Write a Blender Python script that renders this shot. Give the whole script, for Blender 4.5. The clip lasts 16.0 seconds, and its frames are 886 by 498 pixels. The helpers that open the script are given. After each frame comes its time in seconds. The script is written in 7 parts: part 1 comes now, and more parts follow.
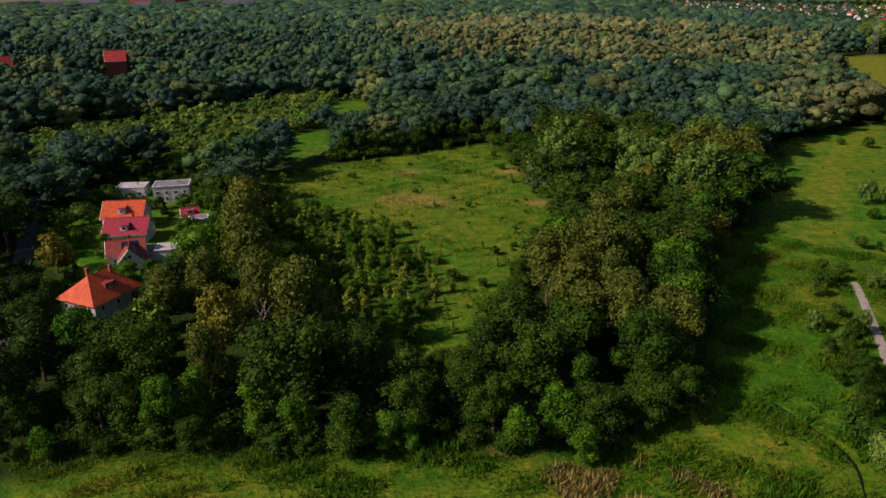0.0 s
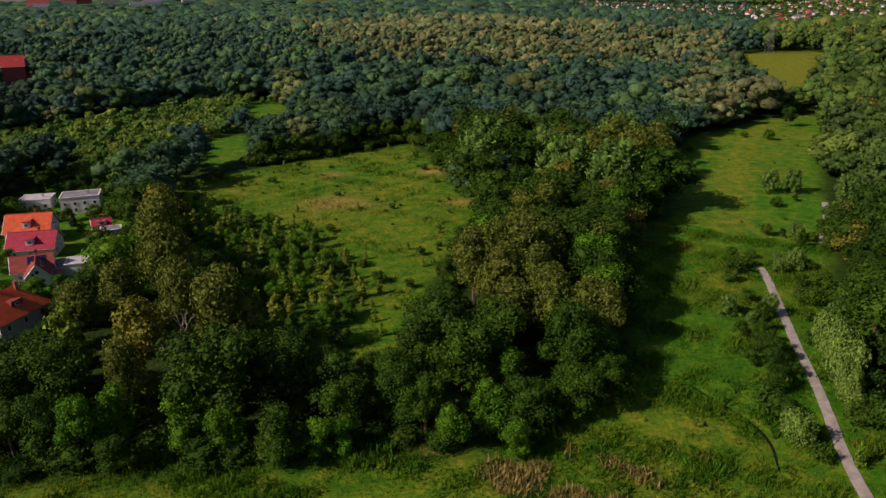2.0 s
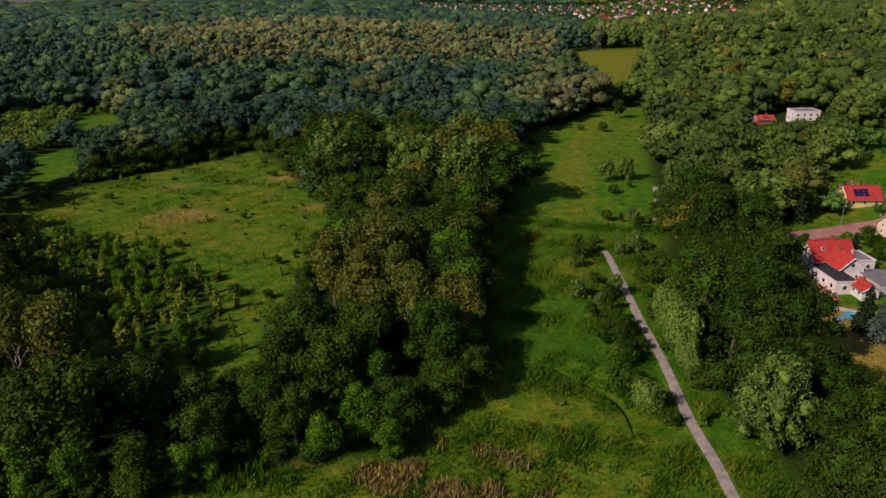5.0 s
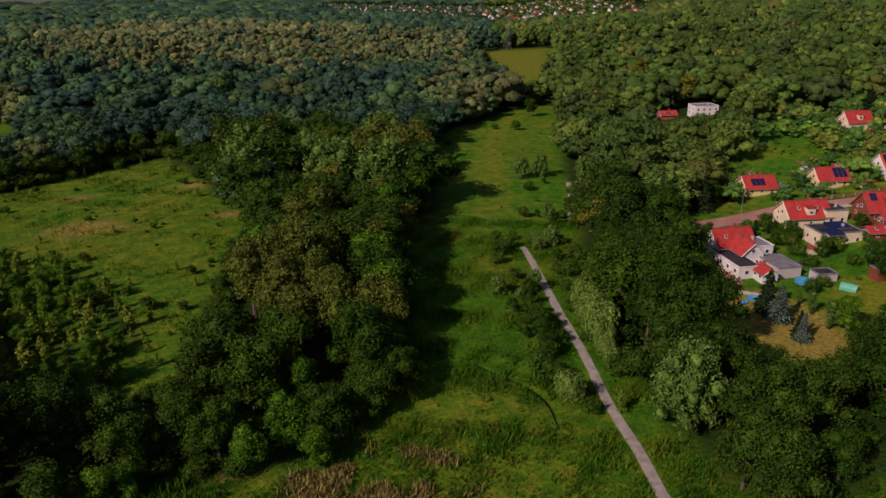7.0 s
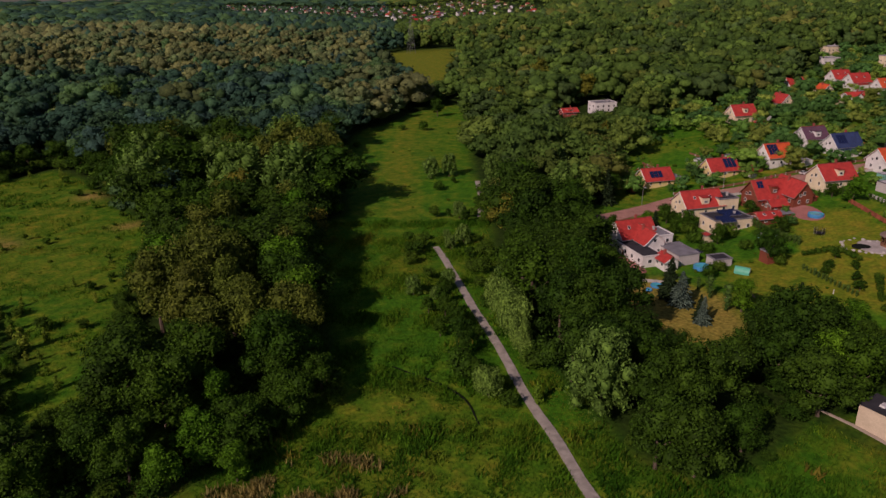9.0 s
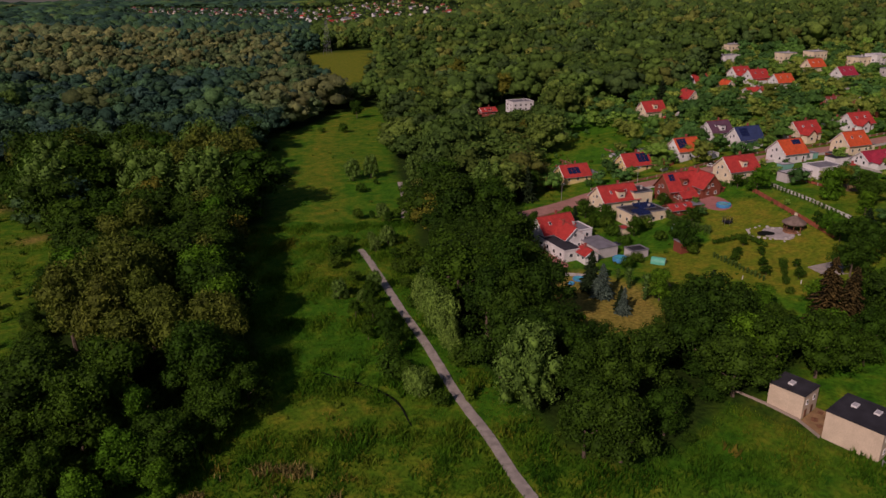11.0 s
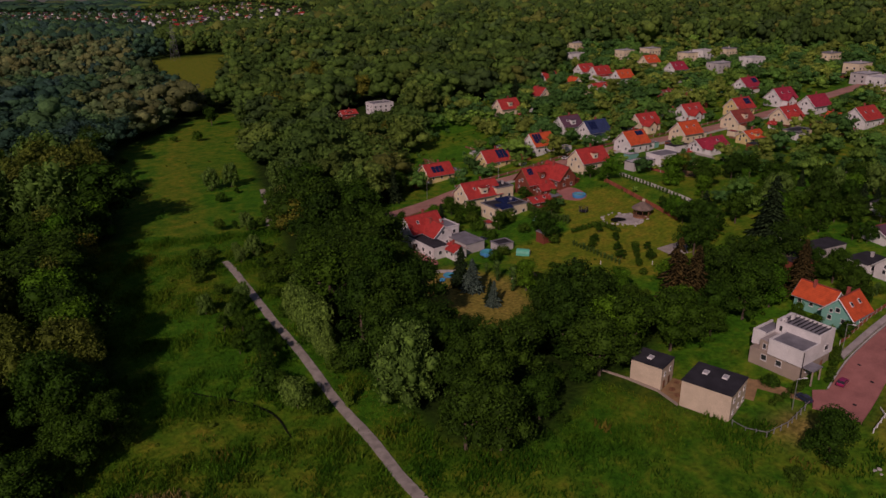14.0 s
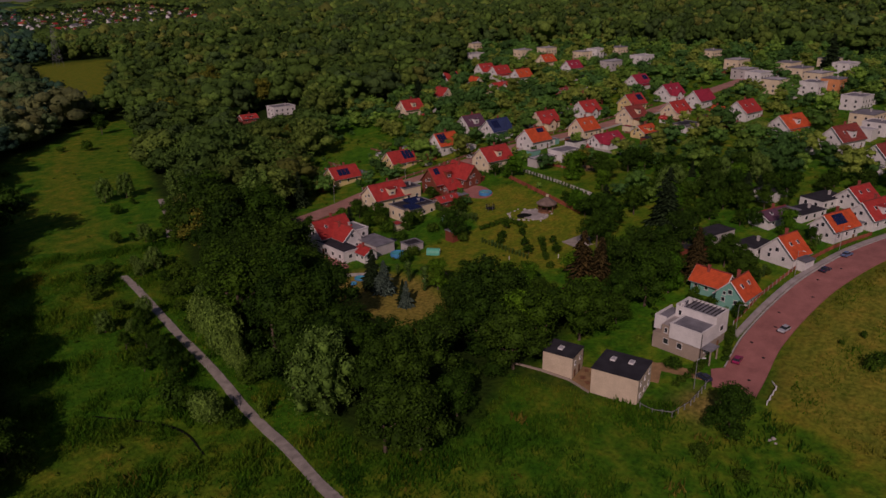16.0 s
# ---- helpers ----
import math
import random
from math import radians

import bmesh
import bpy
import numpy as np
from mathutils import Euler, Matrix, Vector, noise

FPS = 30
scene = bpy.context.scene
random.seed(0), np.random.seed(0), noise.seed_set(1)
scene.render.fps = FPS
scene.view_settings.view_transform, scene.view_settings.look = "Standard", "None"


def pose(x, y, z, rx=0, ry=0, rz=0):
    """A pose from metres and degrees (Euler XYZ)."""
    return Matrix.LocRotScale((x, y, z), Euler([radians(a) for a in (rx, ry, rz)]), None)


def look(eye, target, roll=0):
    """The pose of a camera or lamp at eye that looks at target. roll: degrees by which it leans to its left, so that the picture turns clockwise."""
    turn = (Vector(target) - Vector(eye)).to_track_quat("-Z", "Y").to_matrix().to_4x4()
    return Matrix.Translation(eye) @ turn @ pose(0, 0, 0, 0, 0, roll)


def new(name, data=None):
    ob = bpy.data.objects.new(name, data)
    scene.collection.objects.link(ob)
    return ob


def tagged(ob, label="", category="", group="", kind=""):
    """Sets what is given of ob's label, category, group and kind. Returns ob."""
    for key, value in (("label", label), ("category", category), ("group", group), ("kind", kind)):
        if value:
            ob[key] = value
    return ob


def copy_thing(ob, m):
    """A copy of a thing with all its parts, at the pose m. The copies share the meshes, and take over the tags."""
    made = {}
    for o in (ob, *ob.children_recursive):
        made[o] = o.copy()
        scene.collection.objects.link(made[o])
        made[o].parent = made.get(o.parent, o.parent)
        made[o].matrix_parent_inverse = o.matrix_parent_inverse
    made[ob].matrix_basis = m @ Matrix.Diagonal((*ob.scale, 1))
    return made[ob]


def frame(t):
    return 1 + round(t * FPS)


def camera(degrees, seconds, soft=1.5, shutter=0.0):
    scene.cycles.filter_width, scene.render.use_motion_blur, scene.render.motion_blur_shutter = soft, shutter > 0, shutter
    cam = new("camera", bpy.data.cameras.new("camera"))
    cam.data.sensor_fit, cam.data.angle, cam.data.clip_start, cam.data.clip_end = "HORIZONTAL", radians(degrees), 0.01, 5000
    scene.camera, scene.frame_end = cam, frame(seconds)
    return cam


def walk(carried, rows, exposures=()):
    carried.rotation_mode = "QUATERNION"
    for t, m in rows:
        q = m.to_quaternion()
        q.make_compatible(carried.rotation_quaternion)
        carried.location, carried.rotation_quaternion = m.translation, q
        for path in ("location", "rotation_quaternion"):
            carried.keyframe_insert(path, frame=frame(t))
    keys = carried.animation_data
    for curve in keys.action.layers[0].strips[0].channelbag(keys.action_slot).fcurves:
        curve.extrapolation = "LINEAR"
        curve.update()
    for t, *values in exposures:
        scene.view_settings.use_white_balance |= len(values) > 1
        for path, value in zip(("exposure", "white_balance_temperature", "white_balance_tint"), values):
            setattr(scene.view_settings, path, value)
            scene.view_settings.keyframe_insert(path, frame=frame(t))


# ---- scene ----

# ================= camera: a drone that hovers and turns to its right =================
# the plan below is drawn in units of UNIT metres; the eye hovers 96 m above the valley
UNIT = 1.55
EYE, TILT, LEAN = 62.0, -20.47, -0.716
cam = camera(63.67, 16.0, soft=1.5)
TURNS = [(0.0, 0.0), (0.5, 1.63), (1.0, 3.21), (1.5, 4.84), (2.0, 6.38), (2.5, 7.98), (3.0, 9.51), (3.5, 11.48), (4.0, 14.18),
         (6.5, 23.31), (7.0, 25.27), (7.5, 27.49), (8.0, 29.54), (8.5, 31.42), (9.0, 32.7), (11.5, 41.05), (12.0, 42.99),
         (12.5, 44.81), (13.0, 46.66), (13.5, 48.4), (14.0, 50.24), (14.5, 52.07), (15.0, 54.1), (15.5, 55.99), (16.0, 57.92)]
walk(cam, [(t, pose(0, 0, EYE * UNIT, 90 + TILT, 0, -a) @ pose(0, 0, 0, 0, 0, LEAN)) for t, a in TURNS],
     exposures=[(0.0, -0.03, 6440, 30), (4.0, -0.13, 6440, 32), (9.0, -0.69, 6440, 37), (12.5, -0.97, 6440, 41), (16.0, -1.46, 6440, 43)])

# ================= light: a low sun in the west and a clear sky =================
SUN_AZ, SUN_EL = -108.0, 35.0
world = bpy.data.worlds.new("sky")
scene.world = world
world.use_nodes = True
wn = world.node_tree
sky = wn.nodes.new("ShaderNodeTexSky")
sky.sky_type = "NISHITA"
sky.sun_disc = False
sky.sun_elevation, sky.sun_rotation = radians(SUN_EL), radians(SUN_AZ % 360)
wn.links.new(sky.outputs[0], wn.nodes["Background"].inputs[0])
wn.nodes["Background"].inputs[1].default_value = 0.06
lamp = bpy.data.lights.new("sun", "SUN")
lamp.energy, lamp.angle, lamp.color = 4.9, radians(0.8), (1.0, 0.85, 0.68)
sun = new("sun", lamp)
sx, sy = math.sin(radians(SUN_AZ)), math.cos(radians(SUN_AZ))
sun.matrix_world = look((sx * 300, sy * 300, 300 * math.tan(radians(SUN_EL))), (0, 0, 0))


# ================= the lie of the land =================
def smooth(a, b, v):
    s = np.clip((v - a) / (b - a), 0, 1)
    return s * s * (3 - 2 * s)


def land(x, y):
    """Height of the ground: a flat valley whose eastern side rises to the village and the wooded hill."""
    e = 0.88 * x - 0.47 * y
    return 9 * smooth(70, 150, e) + 12 * smooth(140, 360, e) + 20 * smooth(360, 900, e) * smooth(150, 400, y + 0.3 * x)


def inside(poly, x, y):
    x, y = np.asarray(x, float), np.asarray(y, float)
    hit = np.zeros(x.shape, bool)
    for (x0, y0), (x1, y1) in zip(poly, poly[1:] + poly[:1]):
        cross = (y0 > y) != (y1 > y)
        hit ^= cross & (x < (x1 - x0) * (y - y0) / ((y1 - y0) or 1e-9) + x0)
    return hit


def far_from(line, x, y):
    """Distance of points from a polyline."""
    best = np.full(np.shape(x), 1e9)
    for (x0, y0), (x1, y1) in zip(line, line[1:]):
        dx, dy = x1 - x0, y1 - y0
        s = np.clip(((x - x0) * dx + (y - y0) * dy) / (dx * dx + dy * dy), 0, 1)
        best = np.minimum(best, np.hypot(x - x0 - s * dx, y - y0 - s * dy))
    return best


def within(poly, x, y, soft):
    """1 inside the polygon, falling to 0 over soft metres across its edge."""
    d = far_from(poly + poly[:1], np.asarray(x, float), np.asarray(y, float))
    d = np.where(inside(poly, x, y), d, -d)
    return smooth(-soft / 2, soft / 2, d)


CLEARING = [(-64, 228), (-53, 250), (-38, 256), (-14, 273), (18, 288), (25, 268), (29, 226), (33, 196), (29, 183), (22, 168),
            (15, 145), (9, 128), (5, 112), (-12, 112), (-9, 124), (-1, 133), (-5, 160), (-15, 180), (-37, 196), (-53, 203)]
GLADE = [(-69, 312), (-52, 323), (-43, 282), (-53, 258), (-60, 273)]
GLADE_FAR = [(-64, 400), (-40, 412), (-37, 375), (-55, 365)]
VALLEY = [(-150, 60), (-55, 79), (-47, 84), (-30, 83), (-12, 83), (6, 83), (23, 84), (28, 88), (39, 95), (45, 107), (53, 131),
          (69, 173), (83, 180), (104, 229), (135, 281), (177, 308), (205, 327), (223, 320), (196, 278), (172, 247), (152, 216),
          (138, 195), (128, 172), (110, 148), (98, 131), (88, 112), (78, 92), (71, 74), (68, 62), (66, 54), (69, 47), (78, 44),
          (95, 46), (97, 24), (106, 12), (107, 8), (135, 5), (159, -5), (190, -22), (260, -70), (100, -160), (-150, -120)]
FAR_MEADOW = [(335, 628), (425, 630), (285, 428), (247, 396), (268, 456)]
VILLAGE = [(111, 97), (97, 80), (98, 68), (128, 72), (127, 54), (120, 44), (99, 44), (97, 24), (106, 12), (107, 8), (135, 5), (159, -5),
           (200, -25), (420, -20), (470, 60), (470, 200), (458, 262), (333, 205), (268, 203), (242, 210), (205, 184), (168, 162),
           (136, 134), (114, 106)]
GARDENS_WEST = [(-112, 180), (-108, 250), (-76, 236), (-62, 190), (-62, 150), (-60, 122), (-76, 122), (-84, 150)]
FIELD_EAST = [(107, 8), (122, 7), (135, 4.8), (159, -5), (195, -25), (270, -80), (140, -120), (90, -20)]
BIRCH_COPSE = [(15, 127), (20, 142), (37, 146), (43, 134), (37, 112), (15, 110)]
TALL_COPSE = [(28, 236), (35, 204), (52, 203), (67, 192), (85, 184), (103, 232), (92, 248), (60, 262), (32, 262)]
YOUNG_WOOD = [(-55, 203), (-37, 196), (-15, 180), (-5, 160), (-1, 133), (-9, 124), (-10, 113), (-24, 118), (-32, 150), (-46, 175)]
BROWN_WOOD = [(39, 480), (245, 440), (371, 741), (196, 1176), (-111, 1065), (-20, 640)]
OLIVE_WOOD = [(160, 365), (224, 420), (205, 333), (160, 280), (133, 290)]
SHRUBLAND = [(-200, 290), (-149, 342), (-90, 411), (-45, 420), (-62, 297), (-64, 232), (-111, 256), (-134, 242)]
FOOTPATH = [(54, 46), (57, 56), (60, 63), (64, 76), (70, 90), (76, 107), (81, 120), (86, 133), (89, 142)]
FOOTPATH_FAR = [(112, 155), (115, 159), (124, 171), (134, 187)]
DITCH = [(51, 97), (51.4, 95.5), (54, 90), (56, 84), (56, 79), (53.5, 75), (53, 72)]
STREET = [(130, 138), (140, 134), (168, 133), (187, 121), (215, 108), (244, 97), (300, 78), (360, 60)]
ROAD = [(106.3, 13), (111.5, 12.4), (120.8, 12), (131.5, 9.6), (143, 6.2), (158, -0.3), (173, -8), (205, -26)]
LANE_WEST = [(-75, 100), (-84, 121), (-104, 166), (-147, 254)]
OPEN = [CLEARING, GLADE, GLADE_FAR, VALLEY, FAR_MEADOW, VILLAGE, GARDENS_WEST, FIELD_EAST]


# ================= materials =================
def material(name, rough=0.8, metal=0.0, spec=0.3):
    m = bpy.data.materials.new(name)
    m.use_nodes = True
    b = m.node_tree.nodes["Principled BSDF"]
    b.inputs["Roughness"].default_value = rough
    b.inputs["Metallic"].default_value = metal
    b.inputs["Specular IOR Level"].default_value = spec
    return m, m.node_tree.nodes, m.node_tree.links, b


def ramp(nodes, links, fac, stops):
    r = nodes.new("ShaderNodeValToRGB")
    while len(r.color_ramp.elements) < len(stops):
        r.color_ramp.elements.new(0.5)
    for el, (p, c) in zip(r.color_ramp.elements, stops):
        el.position, el.color = p, (*c, 1)
    links.new(fac, r.inputs[0])
    return r.outputs[0]


def noise_node(nodes, links, scale, detail=4.0, coords=None, rough=0.55):
    n = nodes.new("ShaderNodeTexNoise")
    scale = scale / UNIT if coords else scale
    n.inputs["Scale"].default_value, n.inputs["Detail"].default_value, n.inputs["Roughness"].default_value = scale, detail, rough
    if coords:
        links.new(coords, n.inputs["Vector"])
    return n.outputs[0]


def mixed(nodes, links, fac, a, b, mode="MIX"):
    n = nodes.new("ShaderNodeMix")
    n.data_type, n.blend_type = "RGBA", mode
    for value, socket in ((fac, n.inputs[0]), (a, n.inputs[6]), (b, n.inputs[7])):
        if isinstance(value, (int, float)):
            socket.default_value = value
        elif isinstance(value, tuple):
            socket.default_value = (*value, 1)
        else:
            links.new(value, socket)
    return n.outputs[2]


def maths(nodes, links, op, a, b=0.5):
    n = nodes.new("ShaderNodeMath")
    n.operation = op
    for value, socket in ((a, n.inputs[0]), (b, n.inputs[1])):
        if isinstance(value, (int, float)):
            socket.default_value = value
        else:
            links.new(value, socket)
    return n.outputs[0]


def scaled(c, k):
    return tuple(v * k for v in c)


def leaf_material(name, base, accent, tinted=False, thin=0.2):
    """Leaves: shade by tree, by spray and by a slow noise; some light passes through."""
    m, nodes, links, b = material(name, 0.7, 0, 0.1)
    geo = nodes.new("ShaderNodeNewGeometry")
    island = geo.outputs["Random Per Island"]
    if tinted:
        at = nodes.new("ShaderNodeAttribute")
        at.attribute_name = "tint"
        col = at.outputs["Color"]
    else:
        info = nodes.new("ShaderNodeObjectInfo")
        col = mixed(nodes, links, info.outputs["Random"], base, accent)
    spread = 0.28 if tinted else 0.5
    col = mixed(nodes, links, 1.0, col, ramp(nodes, links, island, [(0, (1 - spread,) * 3), (0.55, (1, 1, 1)), (1, (1 + spread * 1.2, 1 + spread, 1 + spread * 0.8))]), "MULTIPLY")
    n = noise_node(nodes, links, 0.5, 3, geo.outputs["Position"])
    col = mixed(nodes, links, 1.0, col, ramp(nodes, links, n, [(0.3, (0.8, 0.83, 0.8)), (0.7, (1.2, 1.17, 1.08))]), "MULTIPLY")
    if tinted:
        leafy = noise_node(nodes, links, 1.0, 5, geo.outputs["Position"], 0.75)
        col = mixed(nodes, links, 1.0, col, ramp(nodes, links, leafy, [(0.36, (0.75, 0.78, 0.77)), (0.5, (1, 1, 1)), (0.64, (1.25, 1.2, 1.12))]), "MULTIPLY")
        bp = nodes.new("ShaderNodeBump")
        bp.inputs["Strength"].default_value, bp.inputs["Distance"].default_value = 0.8, 1.6
        links.new(leafy, bp.inputs["Height"])
        links.new(bp.outputs[0], b.inputs["Normal"])
    links.new(col, b.inputs["Base Color"])
    trans = nodes.new("ShaderNodeBsdfTranslucent")
    links.new(mixed(nodes, links, 1.0, col, (1.2, 1.3, 0.6), "MULTIPLY"), trans.inputs[0])
    mix = nodes.new("ShaderNodeMixShader")
    mix.inputs[0].default_value = thin
    links.new(b.outputs[0], mix.inputs[1])
    links.new(trans.outputs[0], mix.inputs[2])
    links.new(mix.outputs[0], nodes["Material Output"].inputs[0])
    return m


def surface(name, base, rough=0.85, vary=0.25, scale=1.5, fine=18.0, bump=0.15, metal=0.0, spec=0.25, random_by_object=0.0):
    """A plain surface with stains at one scale and grain at another."""
    m, nodes, links, b = material(name, rough, metal, spec)
    geo = nodes.new("ShaderNodeNewGeometry")
    big = noise_node(nodes, links, scale, 4, geo.outputs["Position"])
    small = noise_node(nodes, links, fine, 3, geo.outputs["Position"])
    col = ramp(nodes, links, big, [(0.3, scaled(base, 1 - vary)), (0.7, scaled(base, 1 + vary * 0.6))])
    col = mixed(nodes, links, 0.5, col, ramp(nodes, links, small, [(0.3, (0.75, 0.75, 0.75)), (0.7, (1.2, 1.2, 1.2))]), "MULTIPLY")
    if random_by_object:
        info = nodes.new("ShaderNodeObjectInfo")
        k = random_by_object
        col = mixed(nodes, links, 1.0, col, ramp(nodes, links, info.outputs["Random"], [(0, (1 - k, 1 - k, 1 - k)), (1, (1 + k, 1 + k * 0.8, 1 + k * 0.6))]), "MULTIPLY")
    links.new(col, b.inputs["Base Color"])
    bp = nodes.new("ShaderNodeBump")
    bp.inputs["Strength"].default_value, bp.inputs["Distance"].default_value = bump, 0.05
    links.new(small, bp.inputs["Height"])
    links.new(bp.outputs[0], b.inputs["Normal"])
    return m


def tile_material(name, base):
    """Roof tiles: courses and rolls as fine relief, patchy colour."""
    m, nodes, links, b = material(name, 0.7, 0, 0.3)
    tc = nodes.new("ShaderNodeTexCoord")
    geo = nodes.new("ShaderNodeNewGeometry")
    wave = nodes.new("ShaderNodeTexWave")
    wave.bands_direction = "Z"
    wave.inputs["Scale"].default_value = 1.3
    links.new(tc.outputs["Object"], wave.inputs["Vector"])
    roll = nodes.new("ShaderNodeTexWave")
    roll.bands_direction = "X"
    roll.inputs["Scale"].default_value = 1.4
    links.new(tc.outputs["Object"], roll.inputs["Vector"])
    n = noise_node(nodes, links, 0.9, 5, geo.outputs["Position"])
    col = ramp(nodes, links, n, [(0.3, scaled(base, 0.72)), (0.55, base), (0.75, scaled(base, 1.2))])
    col = mixed(nodes, links, 0.35, col, ramp(nodes, links, wave.outputs["Fac"], [(0, (0.55, 0.5, 0.5)), (0.3, (1, 1, 1))]), "MULTIPLY")
    links.new(col, b.inputs["Base Color"])
    bp = nodes.new("ShaderNodeBump")
    bp.inputs["Strength"].default_value, bp.inputs["Distance"].default_value = 0.4, 0.05
    links.new(maths(nodes, links, "ADD", wave.outputs["Fac"], roll.outputs["Fac"]), bp.inputs["Height"])
    links.new(bp.outputs[0], b.inputs["Normal"])
    return m


def ground_material():
    """Soil, lush grass, dry grass and mown lawn, mixed by the ground's own cover map."""
    m, nodes, links, b = material("ground_cover", 0.95, 0, 0.1)
    geo = nodes.new("ShaderNodeNewGeometry")
    p = geo.outputs["Position"]
    at = nodes.new("ShaderNodeAttribute")
    at.attribute_name = "cover"
    sep = nodes.new("ShaderNodeSeparateColor")
    links.new(at.outputs["Color"], sep.inputs[0])
    big, mid, fine = (noise_node(nodes, links, s, d, p) for s, d in ((0.035, 4), (0.3, 7), (1.3, 7)))
    # woodland soil, with the black shade under the trees darkened into its colour
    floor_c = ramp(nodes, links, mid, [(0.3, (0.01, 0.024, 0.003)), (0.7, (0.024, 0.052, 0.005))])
    lush = ramp(nodes, links, mid, [(0.3, (0.022, 0.1, 0.003)), (0.5, (0.04, 0.142, 0.004)), (0.7, (0.072, 0.175, 0.006))])
    dry = ramp(nodes, links, mid, [(0.3, (0.085, 0.15, 0.006)), (0.5, (0.14, 0.175, 0.01)), (0.7, (0.22, 0.195, 0.016))])
    bare = ramp(nodes, links, fine, [(0.3, (0.26, 0.165, 0.045)), (0.7, (0.4, 0.27, 0.085))])
    dryness = ramp(nodes, links, maths(nodes, links, "MULTIPLY", maths(nodes, links, "ADD", maths(nodes, links, "ADD", sep.outputs[1], big), maths(nodes, links, "MULTIPLY", maths(nodes, links, "SUBTRACT", mid, 0.5), 0.7)), 0.6), [(0.28, (0, 0, 0)), (0.62, (1, 1, 1))])
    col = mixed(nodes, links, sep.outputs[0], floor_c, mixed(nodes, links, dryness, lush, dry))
    col = mixed(nodes, links, sep.outputs[2], col, bare)
    col = mixed(nodes, links, 1.0, col, ramp(nodes, links, fine, [(0.36, (0.7, 0.72, 0.7)), (0.5, (1, 1, 1)), (0.66, (1.28, 1.25, 1.2))]), "MULTIPLY")
    links.new(col, b.inputs["Base Color"])
    bp = nodes.new("ShaderNodeBump")
    bp.inputs["Strength"].default_value, bp.inputs["Distance"].default_value = 0.6, 0.6
    links.new(maths(nodes, links, "ADD", fine, mid), bp.inputs["Height"])
    links.new(bp.outputs[0], b.inputs["Normal"])
    return m


LEAF = {
    "oak": leaf_material("oak_leaves", (0.018, 0.052, 0.004), (0.034, 0.08, 0.006)),
    "mid": leaf_material("broad_leaves", (0.02, 0.062, 0.004), (0.036, 0.088, 0.005)),
    "bright": leaf_material("young_leaves", (0.042, 0.135, 0.005), (0.072, 0.175, 0.007)),
    "birch": leaf_material("birch_leaves", (0.074, 0.118, 0.014), (0.105, 0.134, 0.02)),
    "yellow": leaf_material("lime_leaves", (0.12, 0.14, 0.016), (0.165, 0.16, 0.02)),
    "willow": leaf_material("willow_leaves", (0.085, 0.175, 0.03), (0.108, 0.195, 0.036)),
    "roundw": leaf_material("pale_willow_leaves", (0.115, 0.215, 0.036), (0.13, 0.23, 0.04)),
    "slim": leaf_material("sapling_leaves", (0.09, 0.198, 0.0126), (0.18, 0.243, 0.027)),
    "bush": leaf_material("shrub_leaves", (0.028, 0.08, 0.005), (0.055, 0.11, 0.008)),
    "spruce": leaf_material("spruce_needles", (0.0176, 0.04, 0.0144), (0.028, 0.056, 0.02), thin=0.1),
    "spruceblue": leaf_material("blue_needles", (0.09, 0.15, 0.12), (0.11, 0.17, 0.14), thin=0.1),
    "sprucebrown": leaf_material("rusty_needles", (0.06, 0.05, 0.018), (0.085, 0.06, 0.02), thin=0.1),
    "thuja": leaf_material("thuja_leaves", (0.045, 0.1, 0.02), (0.065, 0.12, 0.02), thin=0.1),
    "purple": leaf_material("purple_leaves", (0.06, 0.022, 0.04), (0.075, 0.028, 0.05)),
}
LEAF_TINTED = leaf_material("forest_leaves", (0.05, 0.09, 0.015), (0.05, 0.09, 0.015), tinted=True)
BARK = surface("bark", (0.12, 0.09, 0.065), 0.95, 0.4, 1.0, 9.0, 0.5)
BARK_DEAD = surface("bleached_wood", (0.42, 0.36, 0.3), 0.9, 0.3, 1.0, 8.0, 0.4)
GROUND = ground_material()
GRASS = leaf_material("grass_blades", (0.1, 0.15, 0.02), (0.1, 0.15, 0.02), tinted=True, thin=0.25)
GRAVEL = surface("pale_gravel", (0.33, 0.3, 0.26), 0.95, 0.3, 0.8, 7.0, 0.4)
WATER = surface("ditch_water", (0.008, 0.01, 0.006), 0.7, 0.2, 1.0, 5.0, 0.05, 0, 0.15)
PAVING = surface("red_paving", (0.36, 0.15, 0.13), 0.9, 0.22, 0.35, 6.0, 0.2)
PAVING_PALE = surface("pinkish_paving", (0.38, 0.2, 0.16), 0.9, 0.25, 0.35, 6.0, 0.2)
PAVING_GREY = surface("grey_paving", (0.36, 0.33, 0.31), 0.9, 0.25, 0.6, 6.0, 0.2)
ASPHALT = surface("asphalt", (0.08, 0.08, 0.085), 0.95, 0.2, 0.5, 8.0, 0.2)
ROOF = {n: tile_material("tiles_" + n, c) for n, c in (
    ("red", (0.44, 0.045, 0.035)), ("orange", (0.6, 0.095, 0.025)), ("crimson", (0.36, 0.03, 0.055)), ("brown", (0.26, 0.055, 0.04)),
    ("purple", (0.12, 0.06, 0.09)), ("blue", (0.03, 0.05, 0.13)), ("grey", (0.14, 0.14, 0.16)))}
FELT = surface("roofing_felt", (0.035, 0.035, 0.042), 0.9, 0.35, 0.5, 6.0, 0.2)
FELT_GREY = surface("grey_felt", (0.2, 0.2, 0.22), 0.9, 0.3, 0.5, 6.0, 0.2)
